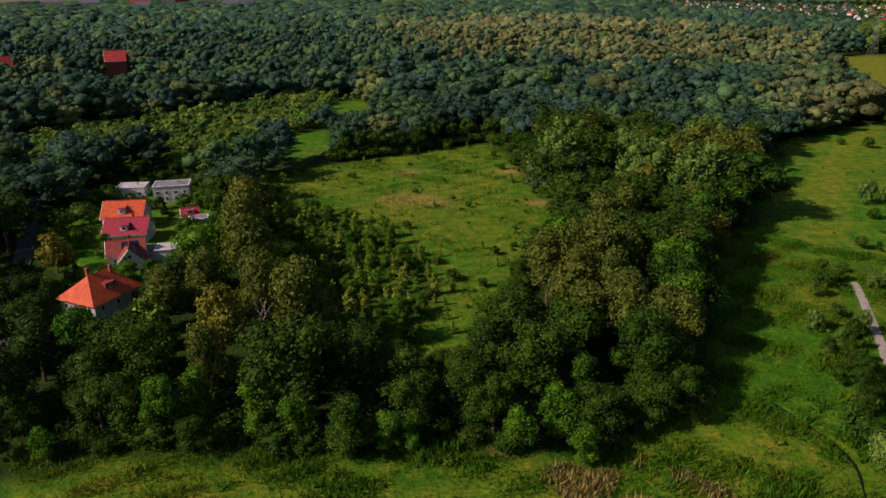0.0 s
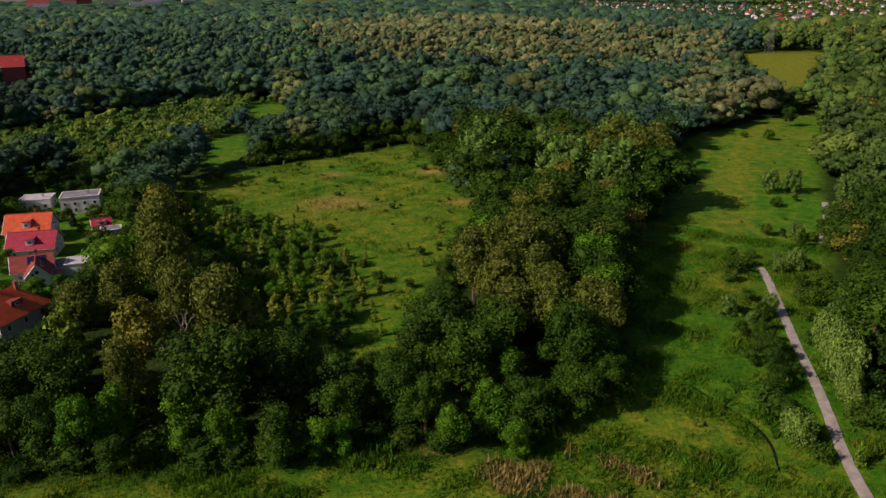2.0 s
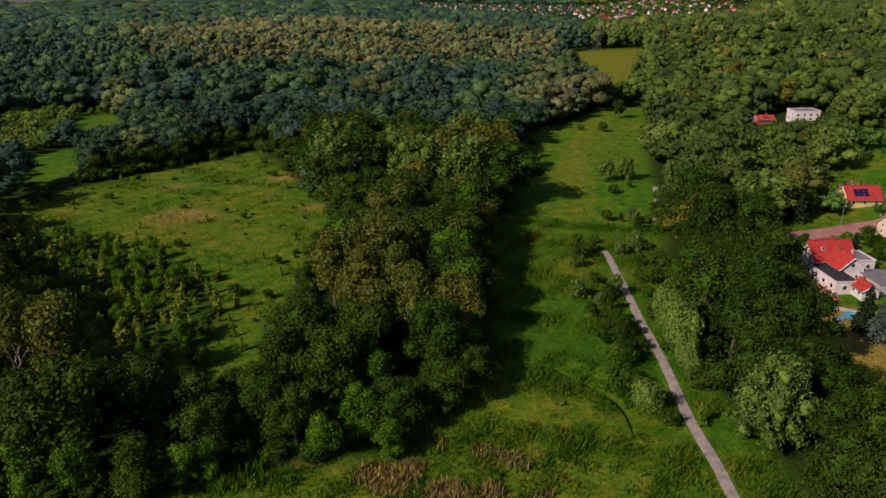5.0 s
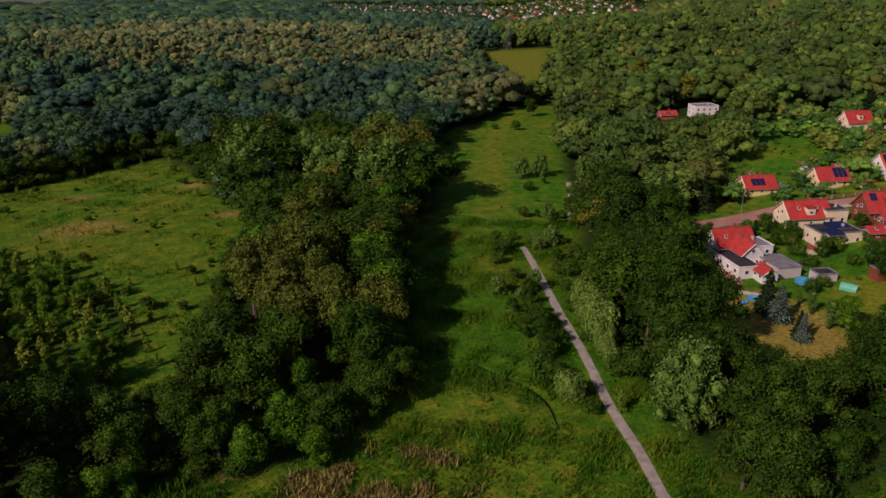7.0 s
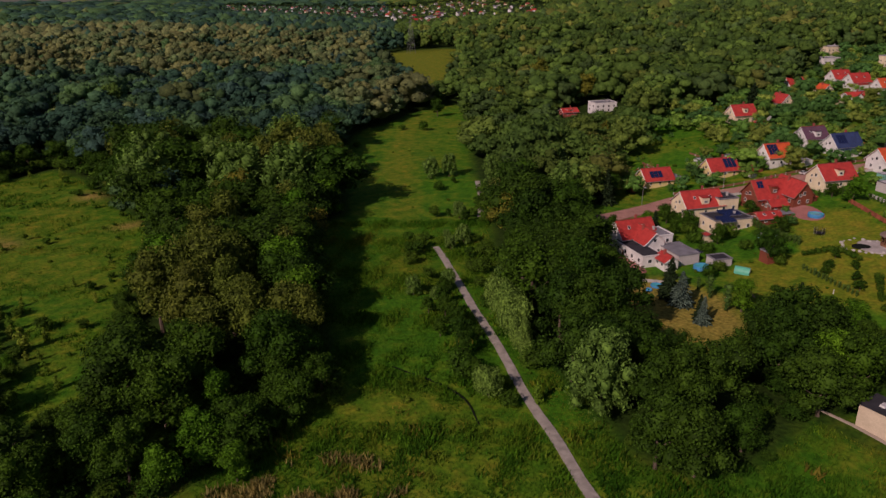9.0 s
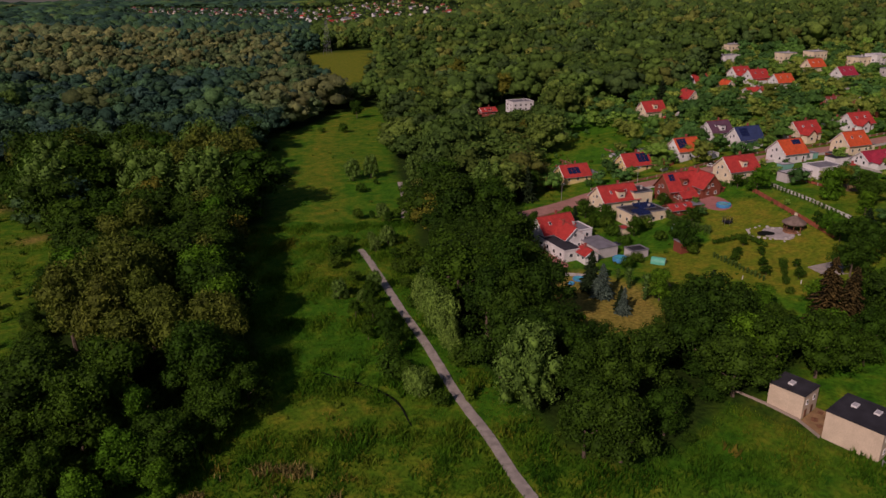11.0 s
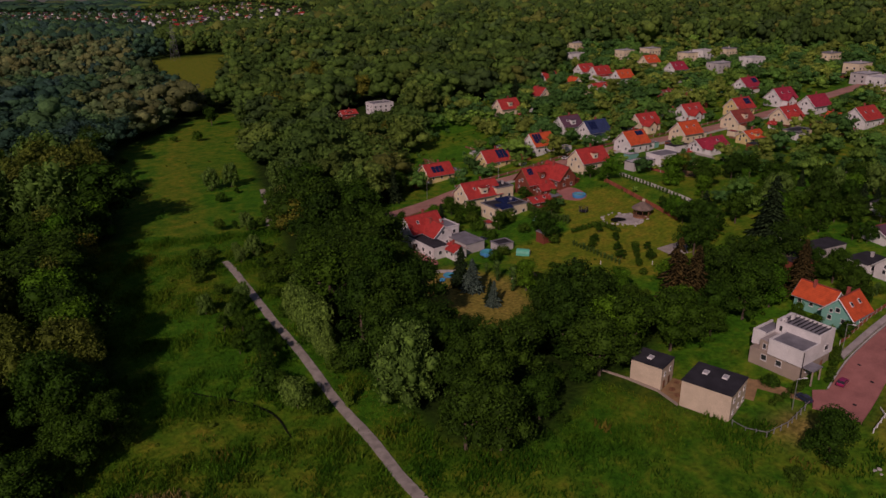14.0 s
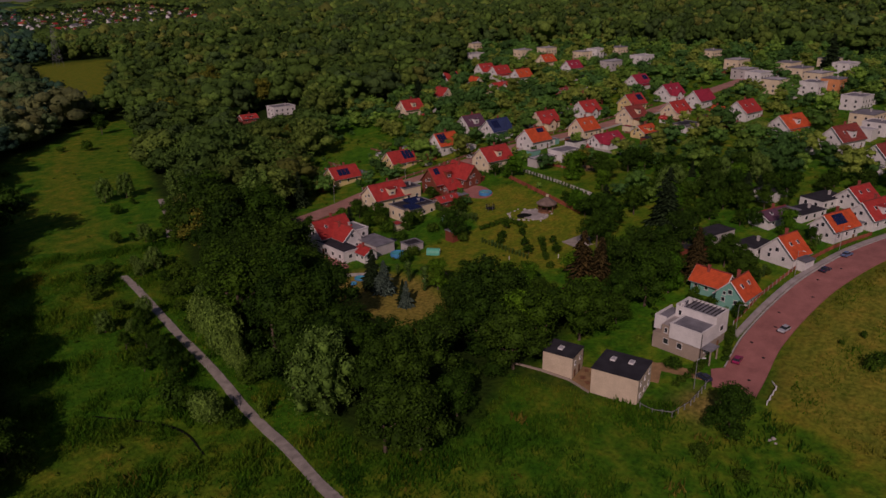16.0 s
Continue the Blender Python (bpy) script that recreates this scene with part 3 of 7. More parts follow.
def plant(kind, x, y, h, wide=1.0, group=""):
    """One tree of a kind, h metres high, standing on the land."""
    PLANTED.append((x, y, h))
    turn = TURN_NO[kind] = TURN_NO.get(kind, -1) + 1
    variant = turn % (5 if kind in ("oak", "mid", "bright", "birch", "slim", "willow", "bush") else 3)
    r = np.random.default_rng(turn * 31 + len(kind) + ord(kind[0]))
    size = h * wide * r.uniform(0.82, 1.05)
    m = pose(x, y, float(land(x, y)) - 0.05, 0, 0, r.uniform(0, 360)) @ Matrix.Diagonal((size, size, h, 1))
    if math.hypot(x, y) > 165:
        variant = "far", variant % 3
    if (kind, variant) in PROTO:
        s = PROTO[kind, variant].scale
        return copy_thing(PROTO[kind, variant], m @ Matrix.Diagonal((1 / s[0], 1 / s[1], 1 / s[2], 1)))
    light = isinstance(variant, tuple)
    g = np.random.default_rng(100 + (variant[1] if light else variant) * 7 + ord(kind[0]))
    if kind in ("spruce", "spruceblue", "sprucebrown"):
        v, f = conifer(g, {"spruceblue": 0.37, "sprucebrown": 0.38}.get(kind, 0.33))
    else:
        count, spray = SPEC[kind]
        if light:
            count, spray = count * 3 // 5, spray * 1.25
        v, f = leaf_cloud(lobes_for(kind, g), count, spray, g, {"birch": 0.35, "willow": 0.22}.get(kind, 0.0))
    if kind in ("bush", "thuja"):
        ob = tagged(new(NAMES[kind], mesh_from_arrays(kind, v, f, LEAF[kind])), *WORDS[kind], group)
    else:
        ob = thing(NAMES[kind], Matrix(), *WORDS[kind], group)
        part("crown", mesh_from_arrays("crown", v, f, LEAF[kind]), None, ob)
        part("trunk", trunk_mesh(g, kind, BARK), None, ob)
    PROTO[kind, variant] = ob
    ob.matrix_basis = m
    return ob


def plant_all(kind, *places):
    for x, y, h in places:
        plant(kind, x, y, h)


# trees that stand out singly
plant_all("bright", (-8, 85, 6.5), (-5, 85, 5.5), (10, 84, 7.5), (16, 88, 8.5), (19, 81, 6), (22, 98, 8), (-27, 89, 9), (-21, 88, 8), (-37, 92, 10), (-41, 89, 10), (-60, 106, 13), (94, 76, 5))
plant_all("mid", (7, 89, 10), (14, 99, 13), (3, 93, 9), (-4, 91, 9), (31, 96, 8), (37, 94, 8), (26, 88, 5), (-46, 90, 10), (-86, 122, 8), (69, 107, 5), (68, 101, 5), (189, 298, 9), (92, 94, 15))
plant_all("mid", (80, 48, 8), (104, 46, 13), (112, 41, 12), (128, 34, 12), (158, 52, 9), (170, 50, 8), (93, 95, 15), (145, 88, 8), (138, 33, 9))
plant_all("oak", (-13, 98, 12), (-19, 101, 12), (-90, 142, 8), (84, 83, 14), (82, 88, 14), (90, 82, 14), (77, 71, 13), (73, 75, 13), (78, 57, 13), (75, 59, 12), (85, 57, 11.5), (67, 52, 12), (70, 48, 11), (107, 58, 15))
plant_all("oak", (105, 60, 12), (102, 61, 10), (95, 60, 9), (133, 40, 12), (102, 57, 13), (110, 55, 13), (150, 33, 10))
plant_all("birch", (-33, 118, 17), (-25, 113, 17), (-45, 152, 20), (-39, 138, 18), (21, 132, 16), (25, 132, 17), (30, 131, 17), (37, 135, 16), (26, 124, 16), (32, 123, 15), (-37, 98, 13))
plant_all("yellow", (-38, 109, 16), (-89, 153, 10), (205, 273, 16), (194, 268, 14), (286, 334, 18), (261, 271, 15), (209, 203, 9))
plant_all("slim", (-52, 116, 12), (64, 73, 4))
plant_all("willow", (57, 395, 16), (134, 178, 11), (130, 198, 8), (124, 200, 7), (107, 158, 5), (96, 140, 5), (77, 118, 5))
plant("bright", 102.5, 49, 12, 1.2)
plant("bright", 116, 41.5, 11, 1.15)
plant("willow", 70.5, 66, 13.5, 0.98)
for wx, wy, wh in ((79.5, 104, 8), (77.5, 99.5, 9.5), (75.8, 95.5, 10), (74, 91.5, 9.5), (72.3, 87.5, 7.5), (71, 84, 4.5)):
    plant("roundw", wx, wy, wh, 0.6, "willow row")
plant("roundw", 59, 79, 6, 0.9)
plant("mid", 95, 11.5, 8, 1.2)
plant_all("bush", (119, -5, 3.5), (121, -7, 3), (125, 0, 1.2), (128, -3, 1.4), (88, 14, 2.5), (86, 8, 2), (99, 14.5, 2))
plant_all("bush", (38, 91, 4), (59, 86, 5), (85, 143, 4), (60, 75, 3), (165, 272, 5), (158, 279, 3), (125, 258, 3), (102, 163, 3.5), (95.5, 50, 2), (70, 57, 2.2), (72, 60, 2), (68, 57.5, 1.8), (73.5, 55.5, 2.5), (71, 53, 2.4), (75, 52, 2.6), (86, 52, 2.2), (82, 51, 2.4), (90, 51, 2.2))
plant_all("mid", (72, 112, 4.5), (69, 104, 5), (66, 97, 5), (64, 101, 4), (63, 92, 5), (60, 84, 4.5), (75, 117, 4), (67, 110, 4))
plant_all("mid", (-37, 264, 9), (-31, 267, 10), (-24, 270, 10), (-17, 274, 9), (-10, 279, 10), (-3, 283, 10), (4, 288, 9), (11, 294, 10), (20, 293, 10), (26, 280, 10), (30, 268, 11), (31, 256, 11))
for wx, wy in ((-40, 262), (-34, 264), (-28, 267), (-21, 270), (-14, 275), (-7, 280), (0, 284), (7, 289), (15, 293), (22, 288), (28, 276), (31, 264), (32, 252)):
    plant("bush", wx, wy, 4.5, 1.7, "hedgerow")
plant_all("spruceblue", (111.8, 85, 7.6), (108.5, 77, 5.8), (242, 115, 7))
plant_all("spruce", (113, 89, 9), (109.5, 78.6, 5.4), (166, 41, 14), (150, 144, 11), (326, 231, 17), (277, 186, 12), (398, 28, 17))
plant_all("sprucebrown", (125, 46, 16), (127, 43, 14), (142, 28, 11))
plant_all("thuja", (117, 78, 6))
plant_all("purple", (22, 336, 9))


def scattered(x0, x1, y0, y1, step, r):
    xs, ys = np.meshgrid(np.arange(float(x0), x1, step), np.arange(float(y0), y1, step))
    xs[1::2] += step / 2
    return (xs + r.uniform(-0.38, 0.38, xs.shape) * step).ravel(), (ys + r.uniform(-0.38, 0.38, ys.shape) * step).ravel()


def room(x, y, gap):
    return all((x - px) ** 2 + (y - py) ** 2 > (gap * (0.4 + ph / 25)) ** 2 for px, py, ph in PLANTED)


def is_open(x, y):
    o = np.zeros(np.shape(x), bool)
    for poly in OPEN:
        o |= inside(poly, x, y)
    for way, w in ((STREET, 5), (ROAD, 6), (LANE_WEST, 3.5), (FOOTPATH, 2.5), (FOOTPATH_FAR, 2.5)):
        o |= far_from(way, x, y) < w
    return o


# growth in front of open ground is kept below the camera's line of sight
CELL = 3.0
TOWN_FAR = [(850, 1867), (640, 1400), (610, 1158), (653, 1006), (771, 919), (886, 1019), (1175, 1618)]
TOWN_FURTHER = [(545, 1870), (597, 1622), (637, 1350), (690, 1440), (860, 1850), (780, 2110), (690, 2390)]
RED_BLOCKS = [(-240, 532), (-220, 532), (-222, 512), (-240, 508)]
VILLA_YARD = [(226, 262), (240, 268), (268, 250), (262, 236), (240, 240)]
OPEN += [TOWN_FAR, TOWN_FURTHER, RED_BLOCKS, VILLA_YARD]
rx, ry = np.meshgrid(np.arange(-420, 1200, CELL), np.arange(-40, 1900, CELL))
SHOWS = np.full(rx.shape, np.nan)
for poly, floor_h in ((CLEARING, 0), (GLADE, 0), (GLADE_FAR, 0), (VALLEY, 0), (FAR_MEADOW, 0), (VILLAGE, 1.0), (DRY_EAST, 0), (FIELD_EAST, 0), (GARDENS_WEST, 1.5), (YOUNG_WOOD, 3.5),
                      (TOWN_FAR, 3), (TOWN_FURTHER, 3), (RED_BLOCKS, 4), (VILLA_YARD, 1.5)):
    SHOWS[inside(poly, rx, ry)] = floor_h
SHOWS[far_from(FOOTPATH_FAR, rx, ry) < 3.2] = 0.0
# trees that stand out singly get the same clear sight line
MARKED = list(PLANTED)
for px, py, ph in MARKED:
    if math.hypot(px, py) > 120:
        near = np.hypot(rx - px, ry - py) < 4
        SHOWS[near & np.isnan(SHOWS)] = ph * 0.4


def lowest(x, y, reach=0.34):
    """Height that growth at a place may reach below the camera's sight line to the next open ground further out."""
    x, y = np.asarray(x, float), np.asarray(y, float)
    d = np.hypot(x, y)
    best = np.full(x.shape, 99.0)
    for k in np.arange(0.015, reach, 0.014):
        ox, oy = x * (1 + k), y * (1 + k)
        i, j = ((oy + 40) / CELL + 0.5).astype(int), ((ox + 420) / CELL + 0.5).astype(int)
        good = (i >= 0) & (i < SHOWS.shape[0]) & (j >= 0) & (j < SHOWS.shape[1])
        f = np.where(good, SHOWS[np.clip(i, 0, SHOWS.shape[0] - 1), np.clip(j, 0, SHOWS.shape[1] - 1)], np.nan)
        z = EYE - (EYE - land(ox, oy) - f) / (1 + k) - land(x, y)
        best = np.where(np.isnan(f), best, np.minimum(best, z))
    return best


r = np.random.default_rng(11)
# young birches in the western half of the clearing, and a loose scatter over the rest of it
xs, ys = scattered(-60, 10, 108, 206, 3.7, r)
for x, y in zip(xs, ys):
    if inside(YOUNG_WOOD, x, y) and room(x, y, 2.2):
        plant(("slim", "slim", "bush", "bright", "slim")[int(abs(x * 37 + y * 11)) % 5], x, y, r.uniform(2.2, 6.0) * (0.7 if r.random() < 0.85 and int(abs(x * 37 + y * 11)) % 5 == 2 else 1.0), 1.15, "young wood")
xs, ys = scattered(-60, 35, 112, 285, 7, r)
for x, y in zip(xs, ys):
    edge = far_from(CLEARING + CLEARING[:1], np.array(x), np.array(y))
    if inside(CLEARING, x, y) and r.random() < (0.75 if edge < 7 else 0.22):
        plant("slim" if r.random() < 0.5 else "bush", x, y, r.uniform(1.2, 4.5 if edge < 7 else 2.6), 1.0, "meadow shrubs")
# shrubs along the valley and the footpath
xs, ys = scattered(45, 150, 40, 230, 5, r)
for x, y in zip(xs, ys):
    d = far_from(FOOTPATH, np.array(x), np.array(y))
    e = 0.88 * x - 0.47 * y
    if inside(VALLEY, x, y) and d > 2.2 and far_from(DITCH, np.array(x), np.array(y)) > 1.5 and room(x, y, 2) and y > 62:
        if (d < 11 and r.random() < 0.45 and y > 76) or (far_from(FOOTPATH_FAR, np.array(x), np.array(y)) < 14 and r.random() < 0.4):
            plant(("bush", "mid", "willow", "bush")[r.integers(4)], x, y, r.uniform(1.8, 4.5), 1.1, "path shrubs")

# woods near the camera, tree by tree
HOUSE_SPOTS = []
UNDERGROWTH = []


def kind_here(x, y, r):
    if inside(BIRCH_COPSE, x, y):
        return ("birch", r.uniform(12, 17)) if r.random() < 0.75 else ("mid", r.uniform(10, 14))
    if inside(TALL_COPSE, x, y):
        return (("willow", "birch", "mid", "oak")[r.choice(4, p=(0.3, 0.4, 0.2, 0.1))], r.uniform(15, 21))
    if inside(SHRUBLAND, x, y):
        return (("bright", "bush", "mid", "slim")[r.integers(4)], r.uniform(3.5, 8))
    e = 0.88 * x - 0.47 * y
    if e > 8:
        return (("oak", "mid", "bright", "willow", "yellow")[r.choice(5, p=(0.6, 0.32, 0.04, 0.02, 0.02))], r.uniform(10, 16))
    if y < 92:
        return (("bright", "mid", "oak")[r.integers(3)], r.uniform(5, 10))
    return (("oak", "mid", "birch", "bright", "yellow")[r.choice(5, p=(0.52, 0.32, 0.07, 0.07, 0.02))], r.uniform(10, 16))


xs, ys = scattered(-190, 330, 30, 330, 7.6, r)
az = np.degrees(np.arctan2(xs, ys))
ok = ~is_open(xs, ys) & ~inside(YOUNG_WOOD, xs, ys) & ((np.hypot(xs, ys) < 205) | inside(TALL_COPSE, xs, ys)) & (az > -38) & (az < 95)
for x, y in zip(xs[ok], ys[ok]):
    if not room(x, y, 6.5) or math.hypot(x + 29, y - 100.5) < 6.5 or (x > 94 and y < 46 and x < 112) or math.hypot(x - 68.5, y - 62) < 8:
        continue
    kind, h = kind_here(x, y, r)
    if kind in ("bright", "willow", "yellow") and x > 62 and math.hypot(x, y) < 125:
        kind = "oak"
    # capped to the camera's line of sight; shrubs replace trees it would cut short
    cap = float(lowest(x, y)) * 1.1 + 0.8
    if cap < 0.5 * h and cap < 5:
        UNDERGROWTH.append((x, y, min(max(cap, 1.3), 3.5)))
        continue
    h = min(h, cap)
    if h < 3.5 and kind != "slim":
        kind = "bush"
    plant(kind, x, y, h, 1.2 if h > 7 else 1.15, "woodland")

# the closed edge of the wood along the valley
EDGE = [(36, 99), (43, 110), (50, 132), (66, 172), (80, 181), (101, 230), (132, 284)]
for (x0, y0), (x1, y1) in zip(EDGE, EDGE[1:]):
    d = math.hypot(x1 - x0, y1 - y0)
    for k in range(int(d / 4.6)):
        u = k * 4.6 / d
        x, y = x0 + (x1 - x0) * u - 2.5 + r.uniform(-1.2, 1.2), y0 + (y1 - y0) * u + r.uniform(-1.2, 1.2)
        plant(("mid", "oak", "mid", "bright", "birch")[r.integers(5)], x, y, r.uniform(9, 14.5), 1.1, "valley edge trees")

# undergrowth beneath and between the near trees
for x0, x1, y0, y1 in ((-62, 34, 86, 112), (64, 112, 44, 102), (34, 60, 96, 180), (4, 36, 106, 160)):
    xs, ys = scattered(x0, x1, y0, y1, 5.2, r)
    for x, y in zip(xs, ys):
        if not is_open(x, y) and not inside(YOUNG_WOOD, x, y) and math.hypot(x - 68.5, y - 62) > 6 and r.random() < 0.75:
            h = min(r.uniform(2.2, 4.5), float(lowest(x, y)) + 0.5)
            if h > 1.2:
                UNDERGROWTH.append((x, y, h))

# far woods, as one mass each
HILL_KINDS, FAR_KINDS, MIDWAY_KINDS, DISTANT_KINDS = [], [], [], []
for k in range(8):
    g = np.random.default_rng(400 + k)
    HILL_KINDS.append(leaf_cloud(lobes_for(("oak", "mid", "oak", "yellow")[k % 4], g)[:13], 330, 0.056, g, core=0.84, lower=-0.2))
    g = np.random.default_rng(500 + k)
    FAR_KINDS.append(leaf_cloud(lobes_for(("oak", "mid", "oak", "yellow")[k % 4], g), 130, 0.065, g, core=0.94, lower=-0.1))
    g = np.random.default_rng(600 + k)
    MIDWAY_KINDS.append(leaf_cloud(lobes_for(("oak", "mid", "oak", "birch")[k % 4], g)[:12], 60, 0.075, g, core=0.98, lower=0.0))
for k in range(10):
    g = np.random.default_rng(700 + k)
    keep = ICO_F[(ICO_V[ICO_F].mean(1)[:, 2] > -0.1)]
    vs_, fs_ = [], []
    for q in range(3):
        cx, cy, cz, wx, wz = ((0, 0, 0.56, 0.34, 0.4), (g.uniform(-0.3, 0.3), g.uniform(-0.3, 0.3), g.uniform(0.45, 0.62), 0.26, 0.28), (g.uniform(-0.25, 0.25), g.uniform(-0.25, 0.25), g.uniform(0.6, 0.75), 0.17, 0.2))[q]
        lump = ICO_V * (1 + 0.25 * g.normal(size=(len(ICO_V), 1)).clip(-1.2, 1.2))
        vs_.append(lump * np.array([wx, wx, wz]) + np.array([cx, cy, cz]))
        fs_.append(keep + q * len(ICO_V))
    DISTANT_KINDS.append((np.concatenate(vs_), np.concatenate(fs_)))


def forest(name, x, y, h, tint, kinds, r, label, broad=1.0):
    vs, fs, ts, off = [], [], [], 0
    pick = r.integers(len(kinds), size=len(x))
    for k, (kv, kf) in enumerate(kinds):
        i = np.where(pick == k)[0]
        if not len(i):
            continue
        a = r.uniform(0, 6.28, len(i))
        w = h[i] * broad * r.uniform(0.85, 1.2, len(i))
        c, s = np.cos(a)[:, None], np.sin(a)[:, None]
        px = (kv[None, :, 0] * c - kv[None, :, 1] * s) * w[:, None] + x[i][:, None]
        py = (kv[None, :, 0] * s + kv[None, :, 1] * c) * w[:, None] + y[i][:, None]
        pz = kv[None, :, 2] * h[i][:, None] + land(x[i], y[i])[:, None]
        vs.append(np.stack([px, py, pz], -1).reshape(-1, 3))
        fs.append((kf[None] + np.arange(len(i))[:, None, None] * len(kv) + off).reshape(-1, 3))
        ts.append(np.repeat(tint[i], len(kv), 0))
        off += len(i) * len(kv)
    ob = new(name, mesh_from_arrays(name, np.concatenate(vs), np.concatenate(fs), LEAF_TINTED, np.concatenate(ts)))
    ob.data.polygons.foreach_set("use_smooth", np.ones(len(ob.data.polygons), bool))
    return tagged(ob, label, "forest", kind="stuff")


def forest_tints(x, y, r):
    # extra blue in base and brown stands in for haze over the far woods
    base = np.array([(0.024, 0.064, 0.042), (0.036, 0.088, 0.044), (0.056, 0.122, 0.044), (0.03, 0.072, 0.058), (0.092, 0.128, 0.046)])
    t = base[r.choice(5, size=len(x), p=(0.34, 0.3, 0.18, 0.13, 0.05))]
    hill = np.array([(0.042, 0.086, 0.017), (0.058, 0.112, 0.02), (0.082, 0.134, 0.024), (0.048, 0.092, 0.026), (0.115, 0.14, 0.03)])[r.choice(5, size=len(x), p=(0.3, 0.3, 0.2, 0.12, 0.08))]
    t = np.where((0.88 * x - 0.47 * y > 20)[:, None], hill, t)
    brown = np.array([(0.1, 0.132, 0.054), (0.118, 0.142, 0.058), (0.078, 0.122, 0.05), (0.135, 0.15, 0.058)])[r.integers(4, size=len(x))]
    m = (within(BROWN_WOOD, x, y, 90) * 0.88 > r.random(len(x))) | (within(OLIVE_WOOD, x, y, 20) * 0.7 > r.random(len(x)))
    t = np.where(m[:, None], brown, t)
    sh = np.array([(0.085, 0.17, 0.025), (0.06, 0.13, 0.025), (0.13, 0.2, 0.03)])[r.integers(3, size=len(x))]
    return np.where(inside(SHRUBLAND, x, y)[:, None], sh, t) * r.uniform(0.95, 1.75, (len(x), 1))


def far_heights(x, y, r):
    h = r.uniform(10.5, 18, len(x)) + 3 * (r.random(len(x)) < 0.12)
    h = np.where(inside(SHRUBLAND, x, y), r.uniform(3, 7, len(x)), h)
    # far woods are capped to the same sight line
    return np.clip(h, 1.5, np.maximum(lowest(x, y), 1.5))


def ring(near, far, step, r):
    xs, ys = scattered(-far * 0.72, far, -60, far, step, r)
    d, az = np.hypot(xs, ys), np.degrees(np.arctan2(xs, ys))
    ok = (d >= near) & (d < far) & (az > -40) & (az < 97) & ~is_open(xs, ys) & ~inside(TALL_COPSE, xs, ys)
    if near < 400:
        for px, py, ph in MARKED:
            ok &= np.hypot(xs - px, ys - py) > 4 + ph * 0.12
    return xs[ok], ys[ok]


BUSH_KINDS = []
for k in range(6):
    g = np.random.default_rng(300 + k)
    BUSH_KINDS.append(leaf_cloud(lobes_for("bush", g), 420, 0.075, g))
x, y, h = np.array(UNDERGROWTH).T
forest("undergrowth", x, y, h, np.array([(0.024, 0.07, 0.005), (0.036, 0.09, 0.006), (0.052, 0.11, 0.008)])[r.integers(3, size=len(x))], BUSH_KINDS, r, "low shrubs and brambles beneath the woodland trees", 1.4)
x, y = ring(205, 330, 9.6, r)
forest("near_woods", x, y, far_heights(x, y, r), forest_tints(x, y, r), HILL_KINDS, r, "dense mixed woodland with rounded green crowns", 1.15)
x, y = scattered(-205, -40, 228, 424, 4.6, r)
keep = inside(SHRUBLAND, x, y) & ~is_open(x, y)
x, y = x[keep], y[keep]
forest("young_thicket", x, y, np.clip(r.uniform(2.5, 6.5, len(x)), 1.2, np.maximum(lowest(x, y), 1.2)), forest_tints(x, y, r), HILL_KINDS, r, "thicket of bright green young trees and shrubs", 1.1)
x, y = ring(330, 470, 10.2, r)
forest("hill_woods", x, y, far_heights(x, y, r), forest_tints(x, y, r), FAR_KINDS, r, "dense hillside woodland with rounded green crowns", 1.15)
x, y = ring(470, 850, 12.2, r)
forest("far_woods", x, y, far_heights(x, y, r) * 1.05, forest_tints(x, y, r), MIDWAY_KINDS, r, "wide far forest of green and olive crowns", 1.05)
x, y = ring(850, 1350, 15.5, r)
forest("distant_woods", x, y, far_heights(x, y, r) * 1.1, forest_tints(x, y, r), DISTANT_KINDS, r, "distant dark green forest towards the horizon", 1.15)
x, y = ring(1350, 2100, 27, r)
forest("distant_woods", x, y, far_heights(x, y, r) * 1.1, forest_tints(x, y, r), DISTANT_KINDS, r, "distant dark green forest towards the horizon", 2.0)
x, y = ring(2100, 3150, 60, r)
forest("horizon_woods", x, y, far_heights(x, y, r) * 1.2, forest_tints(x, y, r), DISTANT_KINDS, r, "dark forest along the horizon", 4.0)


# ================= houses =================
def gable_mesh(L, W, h, rise, base=-1.5):
    """Walls of a gabled house: ridge along x."""
    bm = bmesh.new()
    o = [(-W / 2, base), (W / 2, base), (W / 2, h), (0, h + rise), (-W / 2, h)]
    a = [bm.verts.new((-L / 2, y, z)) for y, z in o]
    b = [bm.verts.new((L / 2, y, z)) for y, z in o]
    bm.faces.new(a)
    bm.faces.new(list(reversed(b)))
    for k in range(5):
        bm.faces.new((a[k], b[k], b[(k + 1) % 5], a[(k + 1) % 5]))
    bmesh.ops.recalc_face_normals(bm, faces=bm.faces)
    return bm


